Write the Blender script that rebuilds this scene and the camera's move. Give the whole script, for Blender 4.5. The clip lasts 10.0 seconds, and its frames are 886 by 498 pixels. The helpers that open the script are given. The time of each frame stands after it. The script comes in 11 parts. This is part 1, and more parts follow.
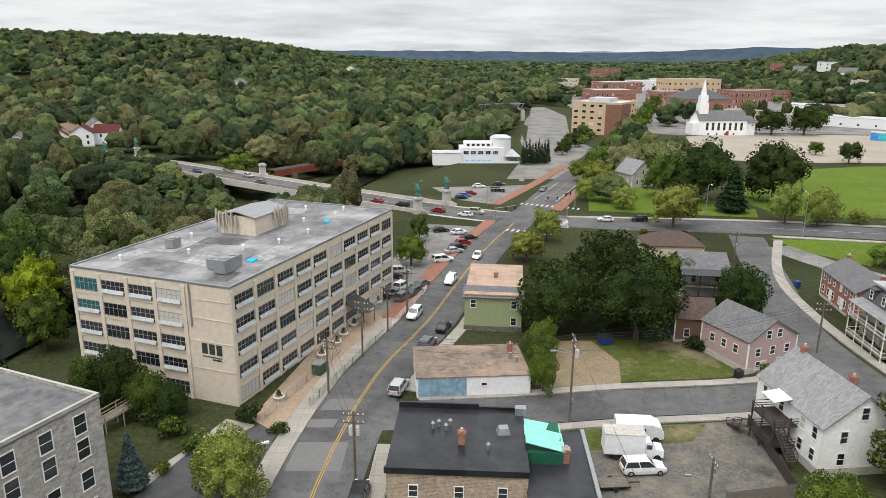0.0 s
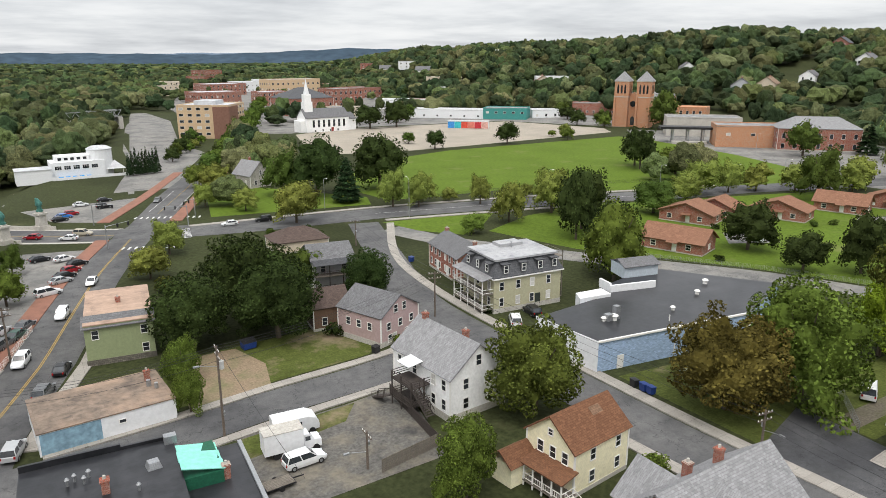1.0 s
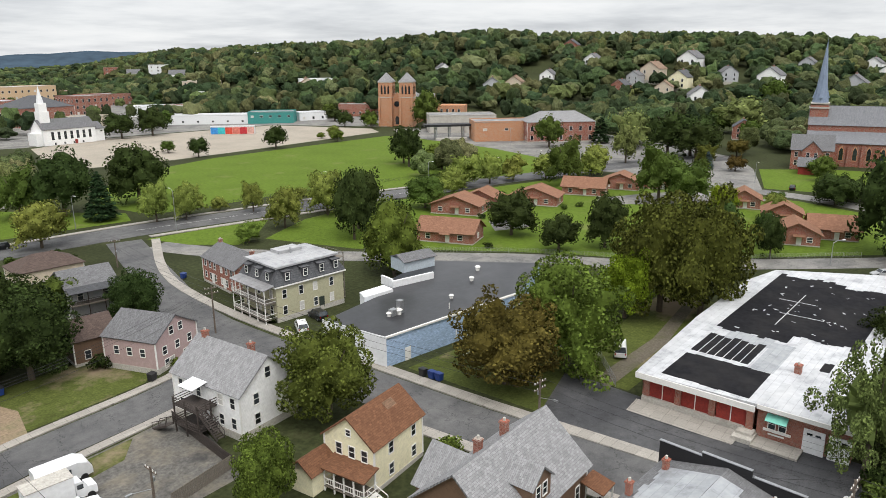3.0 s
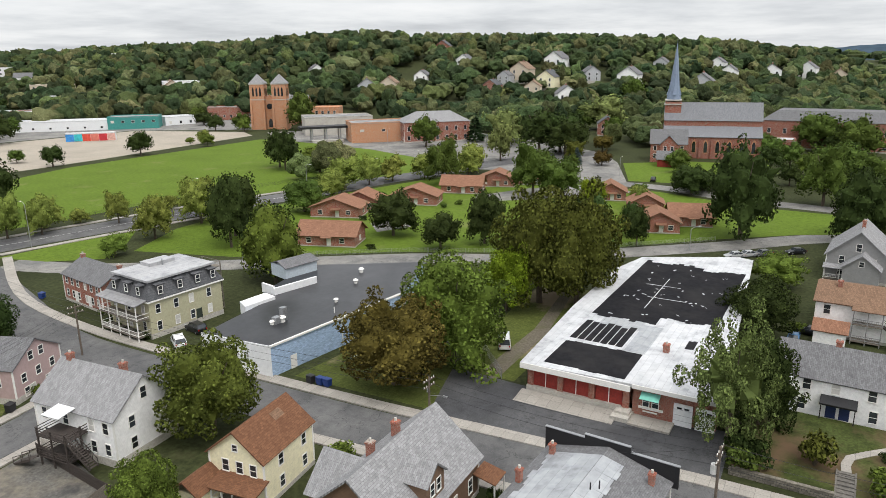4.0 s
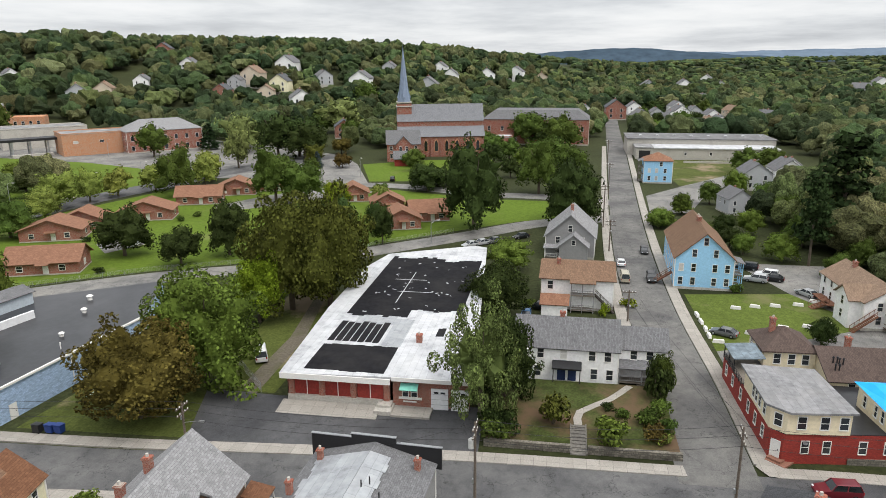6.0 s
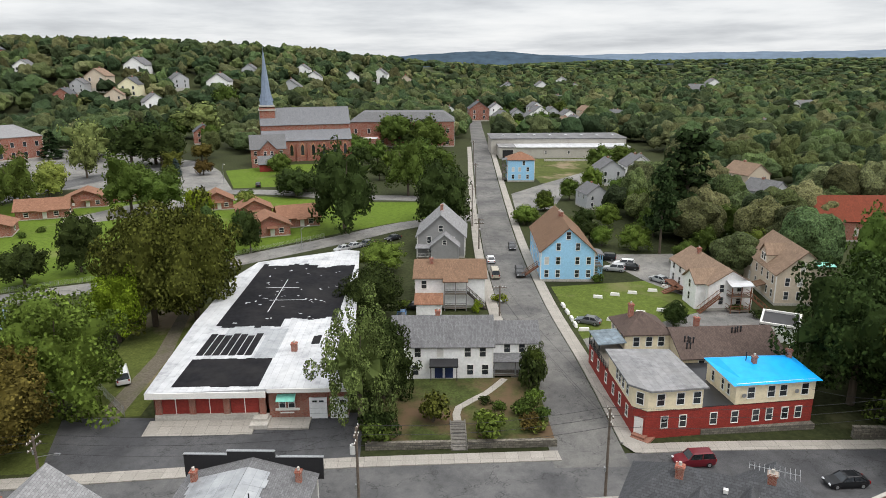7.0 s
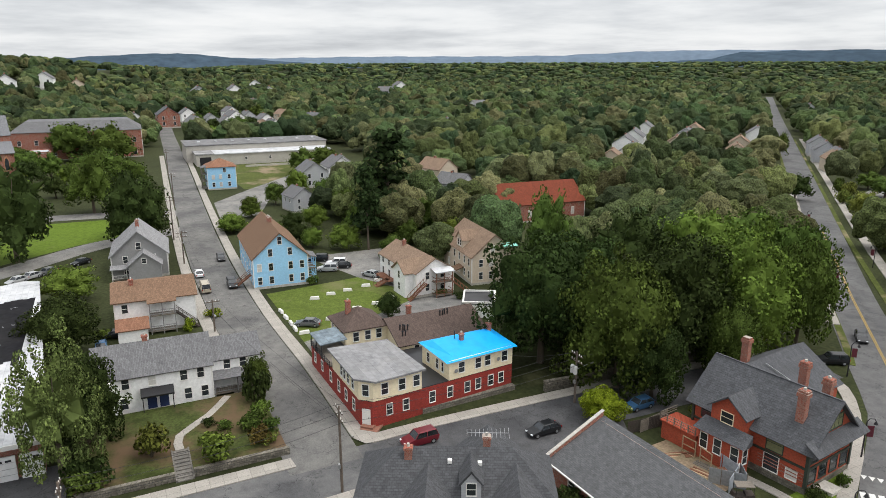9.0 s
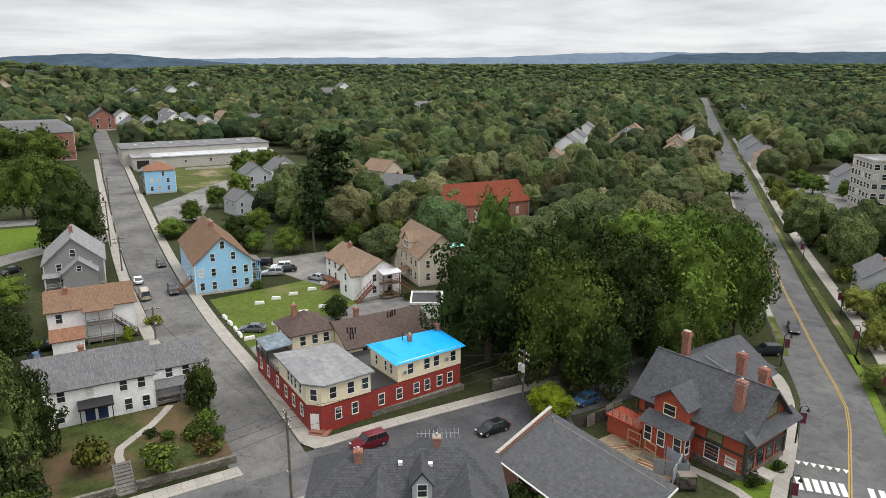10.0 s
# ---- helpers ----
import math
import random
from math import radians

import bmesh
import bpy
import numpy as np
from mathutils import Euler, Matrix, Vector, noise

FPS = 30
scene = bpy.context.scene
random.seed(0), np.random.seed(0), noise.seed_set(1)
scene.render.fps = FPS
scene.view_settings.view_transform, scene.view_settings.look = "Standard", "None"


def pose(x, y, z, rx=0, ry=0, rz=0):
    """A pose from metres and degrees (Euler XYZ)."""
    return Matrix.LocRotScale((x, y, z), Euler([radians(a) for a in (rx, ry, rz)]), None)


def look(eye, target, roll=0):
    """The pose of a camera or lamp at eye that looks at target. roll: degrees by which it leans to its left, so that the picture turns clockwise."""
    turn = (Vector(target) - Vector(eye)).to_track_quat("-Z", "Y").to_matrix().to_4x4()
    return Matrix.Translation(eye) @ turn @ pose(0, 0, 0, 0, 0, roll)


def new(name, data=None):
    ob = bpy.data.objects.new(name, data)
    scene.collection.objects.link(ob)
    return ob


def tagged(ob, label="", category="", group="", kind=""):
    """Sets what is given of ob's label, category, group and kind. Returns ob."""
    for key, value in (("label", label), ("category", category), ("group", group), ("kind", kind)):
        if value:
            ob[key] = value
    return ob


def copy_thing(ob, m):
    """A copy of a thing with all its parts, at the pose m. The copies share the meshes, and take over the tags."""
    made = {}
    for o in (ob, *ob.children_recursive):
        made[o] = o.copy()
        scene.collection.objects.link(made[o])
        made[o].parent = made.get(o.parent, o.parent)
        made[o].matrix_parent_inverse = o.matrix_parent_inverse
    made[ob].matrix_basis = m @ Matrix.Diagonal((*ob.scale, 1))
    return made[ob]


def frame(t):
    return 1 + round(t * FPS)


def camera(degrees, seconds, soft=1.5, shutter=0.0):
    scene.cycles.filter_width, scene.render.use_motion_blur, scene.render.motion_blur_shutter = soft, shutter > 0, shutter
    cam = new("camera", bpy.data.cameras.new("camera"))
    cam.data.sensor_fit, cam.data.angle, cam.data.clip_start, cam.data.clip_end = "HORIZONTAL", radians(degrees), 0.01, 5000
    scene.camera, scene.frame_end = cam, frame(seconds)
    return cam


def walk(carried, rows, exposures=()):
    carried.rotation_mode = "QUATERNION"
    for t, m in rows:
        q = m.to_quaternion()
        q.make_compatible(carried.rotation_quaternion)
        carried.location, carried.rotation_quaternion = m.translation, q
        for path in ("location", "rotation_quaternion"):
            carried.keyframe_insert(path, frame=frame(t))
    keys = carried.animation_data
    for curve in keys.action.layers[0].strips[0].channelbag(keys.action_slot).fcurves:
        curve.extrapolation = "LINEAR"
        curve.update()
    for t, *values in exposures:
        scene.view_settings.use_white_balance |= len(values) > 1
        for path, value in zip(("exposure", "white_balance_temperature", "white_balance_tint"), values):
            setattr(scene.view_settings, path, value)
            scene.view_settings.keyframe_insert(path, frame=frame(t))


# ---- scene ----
cam = camera(64.9, 10.0, soft=0.85)
EYE = 45.0
ROWS = [
    (0.0, 0.0, -15.53, 0.40),
    (0.5, -16.22, -15.39, 0.01),
    (1.0, -30.87, -15.35, -0.07),
    (1.2, -35.85, -15.32, -0.25),
    (1.4, -39.45, -15.30, -0.38),
    (1.5, -39.90, -15.29, -0.41),
    (2.0, -39.92, -15.25, -0.43),
    (2.2, -40.25, -15.25, -0.42),
    (2.5, -43.07, -15.25, -0.34),
    (2.7, -45.78, -15.26, -0.40),
    (4.0, -59.44, -15.31, -0.68),
    (4.5, -64.76, -15.29, -0.66),
    (5.0, -70.04, -15.29, -0.61),
    (6.5, -85.98, -15.13, -0.37),
    (7.0, -91.43, -15.07, -0.33),
    (7.5, -96.96, -15.05, -0.26),
    (8.0, -103.07, -15.01, -0.17),
    (8.5, -109.36, -14.97, -0.12),
    (9.0, -115.60, -14.89, -0.04),
    (9.5, -120.04, -14.87, -0.03),
    (10.0, -120.13, -14.79, 0.12),
]
walk(cam, [(t, pose(0, 0, EYE, 0, 0, yaw) @ pose(0, 0, 0, 90 + pitch) @ pose(0, 0, 0, 0, 0, roll)) for t, yaw, pitch, roll in ROWS])

# ---- light: an overcast sky, brighter towards the veiled sun ----
SUN_AZ, SUN_EL = 215.0, 58.0      # degrees clockwise from +y, and above the horizon
sun = new("sun", bpy.data.lights.new("sun", "SUN"))
sun.data.energy, sun.data.angle, sun.data.color = 1.25, radians(14), (1.0, 0.95, 0.90)
sun_from = Vector((math.sin(radians(SUN_AZ)) * math.cos(radians(SUN_EL)), math.cos(radians(SUN_AZ)) * math.cos(radians(SUN_EL)), math.sin(radians(SUN_EL))))
sun.matrix_world = look(sun_from * 300, (0, 0, 0))

world = bpy.data.worlds.new("world")
scene.world = world
world.use_nodes = True


class Nodes:
    """Short hand for a node tree."""

    def __init__(self, tree):
        self.tree = tree
        tree.nodes.clear()

    def add(self, kind, ins=None, **settings):
        n = self.tree.nodes.new(kind)
        if "operation" in settings:
            n.operation = settings["operation"]
        if "use_clamp" in settings:
            n.use_clamp = settings["use_clamp"]
        if "data_type" in settings:
            n.data_type, n.blend_type = settings["data_type"], settings["blend_type"]
        if "feature" in settings:
            n.feature = settings["feature"]
        if "offset" in settings:
            n.offset = settings["offset"]
        if "sky_type" in settings:
            n.sky_type, n.sun_disc = settings["sky_type"], False
            n.sun_elevation, n.sun_rotation = settings["sun_elevation"], settings["sun_rotation"]
        for k, v in (ins or {}).items():
            sock = n.inputs[k]
            if isinstance(v, bpy.types.NodeSocket):
                self.tree.links.new(v, sock)
            else:
                sock.default_value = v
        return n

    def mix(self, fac, a, b, blend="MIX"):
        n = self.add("ShaderNodeMix", {0: fac, 6: a, 7: b}, data_type="RGBA", blend_type=blend)
        return n.outputs[2]

    def math(self, op, a, b=0.0, clamp=False):
        return self.add("ShaderNodeMath", {0: a, 1: b}, operation=op, use_clamp=clamp).outputs[0]

    def ramp(self, fac, stops):
        n = self.add("ShaderNodeValToRGB", {0: fac})
        els = n.color_ramp.elements
        while len(els) < len(stops):
            els.new(0.5)
        for e, (p, c) in zip(els, stops):
            e.position, e.color = p, (*c, 1) if len(c) == 3 else c
        return n.outputs[0]

    def noise(self, vec, scale, detail=3.0, rough=0.55, out=0):
        return self.add("ShaderNodeTexNoise", {"Vector": vec, "Scale": scale, "Detail": detail, "Roughness": rough}).outputs[out]


def build_sky():
    n = Nodes(world.node_tree)
    way = n.add("ShaderNodeTexCoord").outputs["Generated"]
    xyz = n.add("ShaderNodeSeparateXYZ", {0: way})
    flat = n.math("ADD", n.math("MAXIMUM", xyz.outputs[2], 0.0), 0.09)
    cloud_at = n.add("ShaderNodeCombineXYZ", {0: n.math("DIVIDE", xyz.outputs[0], flat), 1: n.math("DIVIDE", xyz.outputs[1], flat), 2: 0.0}).outputs[0]
    banks = n.noise(cloud_at, 0.42, 5.0, 0.5)
    wisps = n.noise(cloud_at, 1.5, 4.0, 0.6)
    mixed = n.math("ADD", n.math("MULTIPLY", banks, 0.72), n.math("MULTIPLY", wisps, 0.28))
    cloud = n.ramp(mixed, [(0.36, (0.54, 0.56, 0.59)), (0.47, (0.69, 0.71, 0.735)), (0.56, (0.82, 0.835, 0.85)), (0.68, (0.92, 0.925, 0.93))])
    # the cloud layer is thinner round the veiled sun
    dot = n.add("ShaderNodeVectorMath", {0: way, 1: tuple(sun_from)}, operation="DOT_PRODUCT").outputs["Value"]
    veil = n.add("ShaderNodeMapRange", {"Value": dot, "From Min": 0.45, "From Max": 0.95, "To Min": 0.0, "To Max": 1.0}).outputs[0]
    cloud = n.mix(veil, cloud, (1.17, 1.16, 1.15, 1))
    sky = n.add("ShaderNodeTexSky", sky_type="NISHITA", sun_elevation=radians(SUN_EL), sun_rotation=radians(SUN_AZ))
    # an overcast sky is brightest overhead
    height = n.math("ADD", n.math("MULTIPLY", n.math("POWER", n.math("MAXIMUM", xyz.outputs[2], 0.0), 2.0), 1.75), 1.06)
    cloud = n.add("ShaderNodeVectorMath", {0: cloud, 3: height}, operation="SCALE").outputs[0]
    light = n.add("ShaderNodeBackground", {"Color": sky.outputs[0], "Strength": 0.07})
    grey = n.add("ShaderNodeBackground", {"Color": cloud, "Strength": 1.0})
    both = n.add("ShaderNodeMixShader", {0: 0.92, 1: light.outputs[0], 2: grey.outputs[0]})
    n.add("ShaderNodeOutputWorld", {"Surface": both.outputs[0]})


build_sky()
scene.view_settings.exposure = 0.03

# ---- materials ----
MATS = {}


def rgb(c, k=1.0):
    return (c[0] * k, c[1] * k, c[2] * k, 1)


def material(name, colour, rough=0.8, spec=0.3, metal=0.0, grain=6.0, stain=0.35, amount=0.25, bump=0.15, tint=None, objects=0.0, pattern=None, bump_scale=None):
    """A weathered surface: fine grain and broad stains in metres, an optional pattern node function, and a shade of its own per object."""
    if name in MATS:
        return MATS[name]
    m = bpy.data.materials.new(name)
    m.use_nodes = True
    n = Nodes(m.node_tree)
    geo = n.add("ShaderNodeTexCoord").outputs["Object"]
    col = rgb(colour)
    fine = n.noise(geo, grain, 4.0)
    broad = n.noise(geo, stain, 4.0, 0.6)
    dark, light = rgb(colour, 1 - amount), rgb(colour, 1 + amount)
    base = n.mix(n.ramp(fine, [(0.3, (0, 0, 0)), (0.7, (1, 1, 1))]), dark, light)
    worn = rgb(tint) if tint else rgb(colour, 1 - 1.6 * amount)
    base = n.mix(n.math("MULTIPLY", n.ramp(broad, [(0.45, (0, 0, 0)), (0.72, (1, 1, 1))]), min(1.0, 2.4 * amount)), base, worn)
    height = fine
    if pattern:
        base, height = pattern(n, geo, base, fine)
    if objects:
        rnd = n.add("ShaderNodeObjectInfo").outputs["Random"]
        hsv = n.add("ShaderNodeHueSaturation", {"Color": base, "Value": n.math("ADD", n.math("MULTIPLY", rnd, 2 * objects), 1 - objects)})
        base = hsv.outputs[0]
    b = n.add("ShaderNodeBump", {"Strength": bump, "Distance": 0.05, "Height": height})
    p = n.add("ShaderNodeBsdfPrincipled", {"Base Color": base, "Roughness": rough, "Metallic": metal, "Specular IOR Level": spec, "Normal": b.outputs[0]})
    n.add("ShaderNodeOutputMaterial", {"Surface": p.outputs[0]})
    MATS[name] = m
    return m


def boards(pitch=0.14, dark=0.72):
    """Lapped boards: level lines, each shaded by its own lap."""
    def build(n, geo, base, fine):
        z = n.add("ShaderNodeSeparateXYZ", {0: geo}).outputs[2]
        saw = n.math("FRACT", n.math("DIVIDE", z, pitch))
        line = n.ramp(saw, [(0.0, (dark,) * 3), (0.16, (1, 1, 1))])
        return n.mix(1.0, base, line, "MULTIPLY"), n.math("ADD", saw, n.math("MULTIPLY", fine, 0.2))
    return build


def bricks(mortar, size=(0.21, 0.072), face="wall"):
    """Courses of brick or stone on upright walls."""
    def build(n, geo, base, fine):
        s = n.add("ShaderNodeSeparateXYZ", {0: geo})
        along = n.math("ADD", s.outputs[0], s.outputs[1])
        v = n.add("ShaderNodeCombineXYZ", {0: along, 1: s.outputs[2], 2: 0.0}).outputs[0]
        t = n.add("ShaderNodeTexBrick", {"Vector": v, "Color1": (0.78, 0.78, 0.78, 1), "Color2": (1.2, 1.2, 1.2, 1), "Mortar": rgb(mortar), "Scale": 1.0, "Mortar Size": 0.008 * size[1] / 0.072,
                                       "Brick Width": size[0], "Row Height": size[1], "Bias": 0.0})
        tone = n.mix(1.0, base, t.outputs["Color"], "MULTIPLY")
        return n.mix(t.outputs["Fac"], tone, rgb(mortar)), n.math("SUBTRACT", n.math("MULTIPLY", fine, 0.4), t.outputs["Fac"])
    return build


def shingles(n, geo, base, fine):
    """Rows of asphalt shingle with tabs of differing shade."""
    s = n.add("ShaderNodeSeparateXYZ", {0: geo})
    v = n.add("ShaderNodeCombineXYZ", {0: s.outputs[0], 1: n.math("MULTIPLY", s.outputs[1], 1.0), 2: 0.0}).outputs[0]
    t = n.add("ShaderNodeTexBrick", {"Vector": v, "Color1": (0.84, 0.84, 0.84, 1), "Color2": (1.12, 1.12, 1.12, 1), "Mortar": (0.62, 0.62, 0.62, 1), "Scale": 1.0, "Mortar Size": 0.012, "Brick Width": 0.42, "Row Height": 0.2})
    streak = n.ramp(n.noise(n.add("ShaderNodeVectorMath", {0: geo, 1: (1.6, 1.6, 0.25)}, operation="MULTIPLY").outputs[0], 1.0, 5.0, 0.7), [(0.34, (0.86, 0.86, 0.86)), (0.66, (1.1, 1.1, 1.1))])
    worn = n.mix(1.0, base, streak, "MULTIPLY")
    return n.mix(1.0, worn, t.outputs["Color"], "MULTIPLY"), n.math("ADD", fine, t.outputs["Fac"])


def cracks(n, geo, base, fine):
    """Patched and cracked asphalt."""
    cell = n.add("ShaderNodeTexVoronoi", {"Vector": n.add("ShaderNodeVectorMath", {0: geo, 1: n.add("ShaderNodeVectorMath", {0: n.noise(geo, 0.35, 4.0, 0.65, 1), 3: 7.0}, operation="SCALE").outputs[0]}, operation="ADD").outputs[0], "Scale": 0.14}, feature="DISTANCE_TO_EDGE").outputs["Distance"]
    line = n.ramp(cell, [(0.0, (0.42, 0.42, 0.42)), (0.012, (1, 1, 1))])
    patch = n.ramp(n.noise(geo, 0.09, 2.0), [(0.40, (0.80, 0.80, 0.81)), (0.45, (0.98, 0.98, 0.97)), (0.6, (1.2, 1.19, 1.17))])
    wear = n.ramp(n.noise(n.add("ShaderNodeVectorMath", {0: geo, 1: (1.0, 1.0, 0.0)}, operation="MULTIPLY").outputs[0], 0.55, 6.0, 0.72), [(0.32, (0.72, 0.72, 0.72)), (0.5, (1.0, 1.0, 1.0)), (0.7, (1.22, 1.21, 1.19))])
    return n.mix(1.0, n.mix(1.0, n.mix(1.0, base, line, "MULTIPLY"), patch, "MULTIPLY"), wear, "MULTIPLY"), fine


def slabs(size=1.5):
    def build(n, geo, base, fine):
        t = n.add("ShaderNodeTexBrick", {"Vector": geo, "Color1": (0.9, 0.9, 0.9, 1), "Color2": (1.08, 1.08, 1.08, 1), "Mortar": (0.55, 0.55, 0.55, 1), "Scale": 1.0, "Mortar Size": 0.02, "Brick Width": size, "Row Height": size}, offset=0.0)
        return n.mix(1.0, base, t.outputs["Color"], "MULTIPLY"), fine
    return build


def grassy(bare, where=0.56, soft=0.1):
    """Turf with paler and bare places."""
    def build(n, geo, base, fine):
        worn = n.ramp(n.noise(geo, 0.07, 6.0, 0.65), [(where, (0, 0, 0)), (where + soft, (1, 1, 1))])
        stripe = n.ramp(n.noise(geo, 0.9, 4.0), [(0.3, (0.78, 0.78, 0.74)), (0.7, (1.15, 1.15, 1.1))])
        return n.mix(worn, n.mix(1.0, base, stripe, "MULTIPLY"), rgb(bare)), n.noise(geo, 14.0, 3.0)
    return build


ASPHALT = material("asphalt_road", (0.084, 0.084, 0.086), 0.85, grain=9, stain=0.12, amount=0.2, pattern=cracks, tint=(0.122, 0.121, 0.12))
ASPHALT_NEW = material("asphalt_dark", (0.062, 0.063, 0.067), 0.75, grain=9, stain=0.2, amount=0.25, pattern=cracks)
ASPHALT_GREY = material("asphalt_street", (0.108, 0.106, 0.103), 0.88, grain=8, stain=0.1, amount=0.22, pattern=cracks, tint=(0.155, 0.15, 0.142))
ASPHALT_OLD = material("asphalt_lot", (0.165, 0.162, 0.155), 0.9, grain=7, stain=0.1, amount=0.25, pattern=cracks, tint=(0.2, 0.19, 0.17))
CONCRETE = material("concrete_slabs", (0.30, 0.28, 0.25), 0.85, grain=5, stain=0.4, amount=0.16, pattern=slabs())
PAVING_BRICK = material("brick_paving", (0.24, 0.115, 0.08), 0.85, grain=9, stain=0.5, amount=0.25)
CONCRETE_PLAIN = material("concrete", (0.42, 0.40, 0.36), 0.85, grain=4, stain=0.3, amount=0.22)
SAND = material("sandy_gravel", (0.31, 0.275, 0.225), 0.95, grain=3, stain=0.05, amount=0.25, tint=(0.21, 0.19, 0.155))
DIRT = material("bare_earth", (0.22, 0.165, 0.11), 0.95, grain=3, stain=0.25, amount=0.3, tint=(0.11, 0.13, 0.05))
TRACK = material("rutted_track", (0.115, 0.10, 0.075), 0.95, grain=3, stain=0.3, amount=0.3, tint=(0.07, 0.08, 0.03))
TURF = material("mown_turf", (0.092, 0.140, 0.018), 0.95, spec=0.1, grain=3, stain=0.05, amount=0.2, pattern=grassy((0.13, 0.15, 0.045), 0.58, 0.12))
LAWN = material("rough_lawn", (0.076, 0.092, 0.024), 0.95, spec=0.1, grain=3, stain=0.12, amount=0.3, pattern=grassy((0.21, 0.165, 0.11), 0.53, 0.12))
PLOT = material("plot_grass", (0.088, 0.118, 0.024), 0.95, spec=0.1, grain=3, stain=0.1, amount=0.25, pattern=grassy((0.13, 0.13, 0.055), 0.54, 0.12))
GROUND = material("rough_ground", (0.040, 0.047, 0.020), 0.95, spec=0.1, grain=1.5, stain=0.02, amount=0.35, pattern=grassy((0.075, 0.075, 0.036), 0.62, 0.1))
PAINT_WHITE = material("road_paint_white", (0.62, 0.62, 0.60), 0.7, grain=14, stain=1.2, amount=0.25)
PAINT_YELLOW = material("road_paint_yellow", (0.36, 0.24, 0.06), 0.7, grain=14, stain=1.2, amount=0.25)
WATER = material("dark_water", (0.010, 0.012, 0.010), 0.3, spec=0.15, grain=1.5, stain=0.2, amount=0.3, bump=0.3)
STEEL = material("galvanised_steel", (0.36, 0.37, 0.38), 0.45, metal=0.7, grain=8, stain=0.8, amount=0.2)
BLACK = material("black_metal", (0.02, 0.02, 0.022), 0.5, grain=8, amount=0.2)
GLASS = material("window_glass", (0.028, 0.033, 0.038), 0.08, spec=0.6, grain=0.8, stain=0.5, amount=0.4, bump=0.0, objects=0.5)
BLIND = material("window_blind", (0.5, 0.49, 0.46), 0.6, grain=3, amount=0.1, objects=0.2)
TRIM = material("white_trim", (0.72, 0.71, 0.68), 0.6, grain=10, stain=1.0, amount=0.1)
WOOD_GREY = material("weathered_wood", (0.17, 0.15, 0.125), 0.85, grain=12, stain=0.9, amount=0.3)
WOOD_DARK = material("dark_stained_wood", (0.055, 0.045, 0.04), 0.8, grain=12, stain=0.9, amount=0.3)
WOOD_RED = material("red_stained_wood", (0.19, 0.085, 0.05), 0.8, grain=12, stain=0.9, amount=0.25)
BRICK = material("red_brick", (0.27, 0.085, 0.055), 0.85, grain=5, stain=0.4, amount=0.2, pattern=bricks((0.33, 0.28, 0.24)))
BRICK_TAN = material("orange_brick", (0.45, 0.20, 0.10), 0.85, grain=5, stain=0.4, amount=0.15, pattern=bricks((0.42, 0.34, 0.26)))
BRICK_FACE = material("mottled_brick", (0.34, 0.25, 0.18), 0.9, grain=3, stain=0.9, amount=0.3, pattern=bricks((0.4, 0.36, 0.3), (0.4, 0.15)))
STONE = material("grey_fieldstone", (0.36, 0.34, 0.315), 0.9, grain=2.2, stain=0.7, amount=0.3, pattern=bricks((0.38, 0.36, 0.33), (0.55, 0.26)))
STONE_DARK = material("dark_rubble_stone", (0.16, 0.145, 0.12), 0.9, grain=2.2, stain=0.7, amount=0.35, pattern=bricks((0.09, 0.085, 0.07), (0.55, 0.28)))


def siding(name, c):
    return material("siding_" + name, c, 0.65, grain=2.5, stain=0.5, amount=0.09, pattern=boards(0.16, 0.78), bump=0.2)


def roofing(name, c, amount=0.16):
    return material("shingles_" + name, c, 0.9, spec=0.15, grain=5, stain=0.5, amount=amount, pattern=shingles, bump=0.3)


def membrane(name, c, amount=0.25, tint=None, rough=0.6):
    return material("membrane_" + name, c, rough, grain=1.2, stain=0.16, amount=amount, tint=tint, bump=0.08, pattern=seams)


def seams(n, geo, base, fine):
    """Rolls of roofing felt with lapped seams and dried puddles."""
    t = n.add("ShaderNodeTexBrick", {"Vector": geo, "Color1": (0.92, 0.92, 0.92, 1), "Color2": (1.06, 1.06, 1.06, 1), "Mortar": (0.72, 0.72, 0.72, 1), "Scale": 1.0, "Mortar Size": 0.025, "Brick Width": 7.5, "Row Height": 0.98})
    pond = n.ramp(n.noise(geo, 0.33, 6.0, 0.7), [(0.36, (0.72, 0.72, 0.73)), (0.47, (1.0, 1.0, 1.0)), (0.66, (1.16, 1.15, 1.13))])
    return n.mix(1.0, n.mix(1.0, base, t.outputs["Color"], "MULTIPLY"), pond, "MULTIPLY"), fine


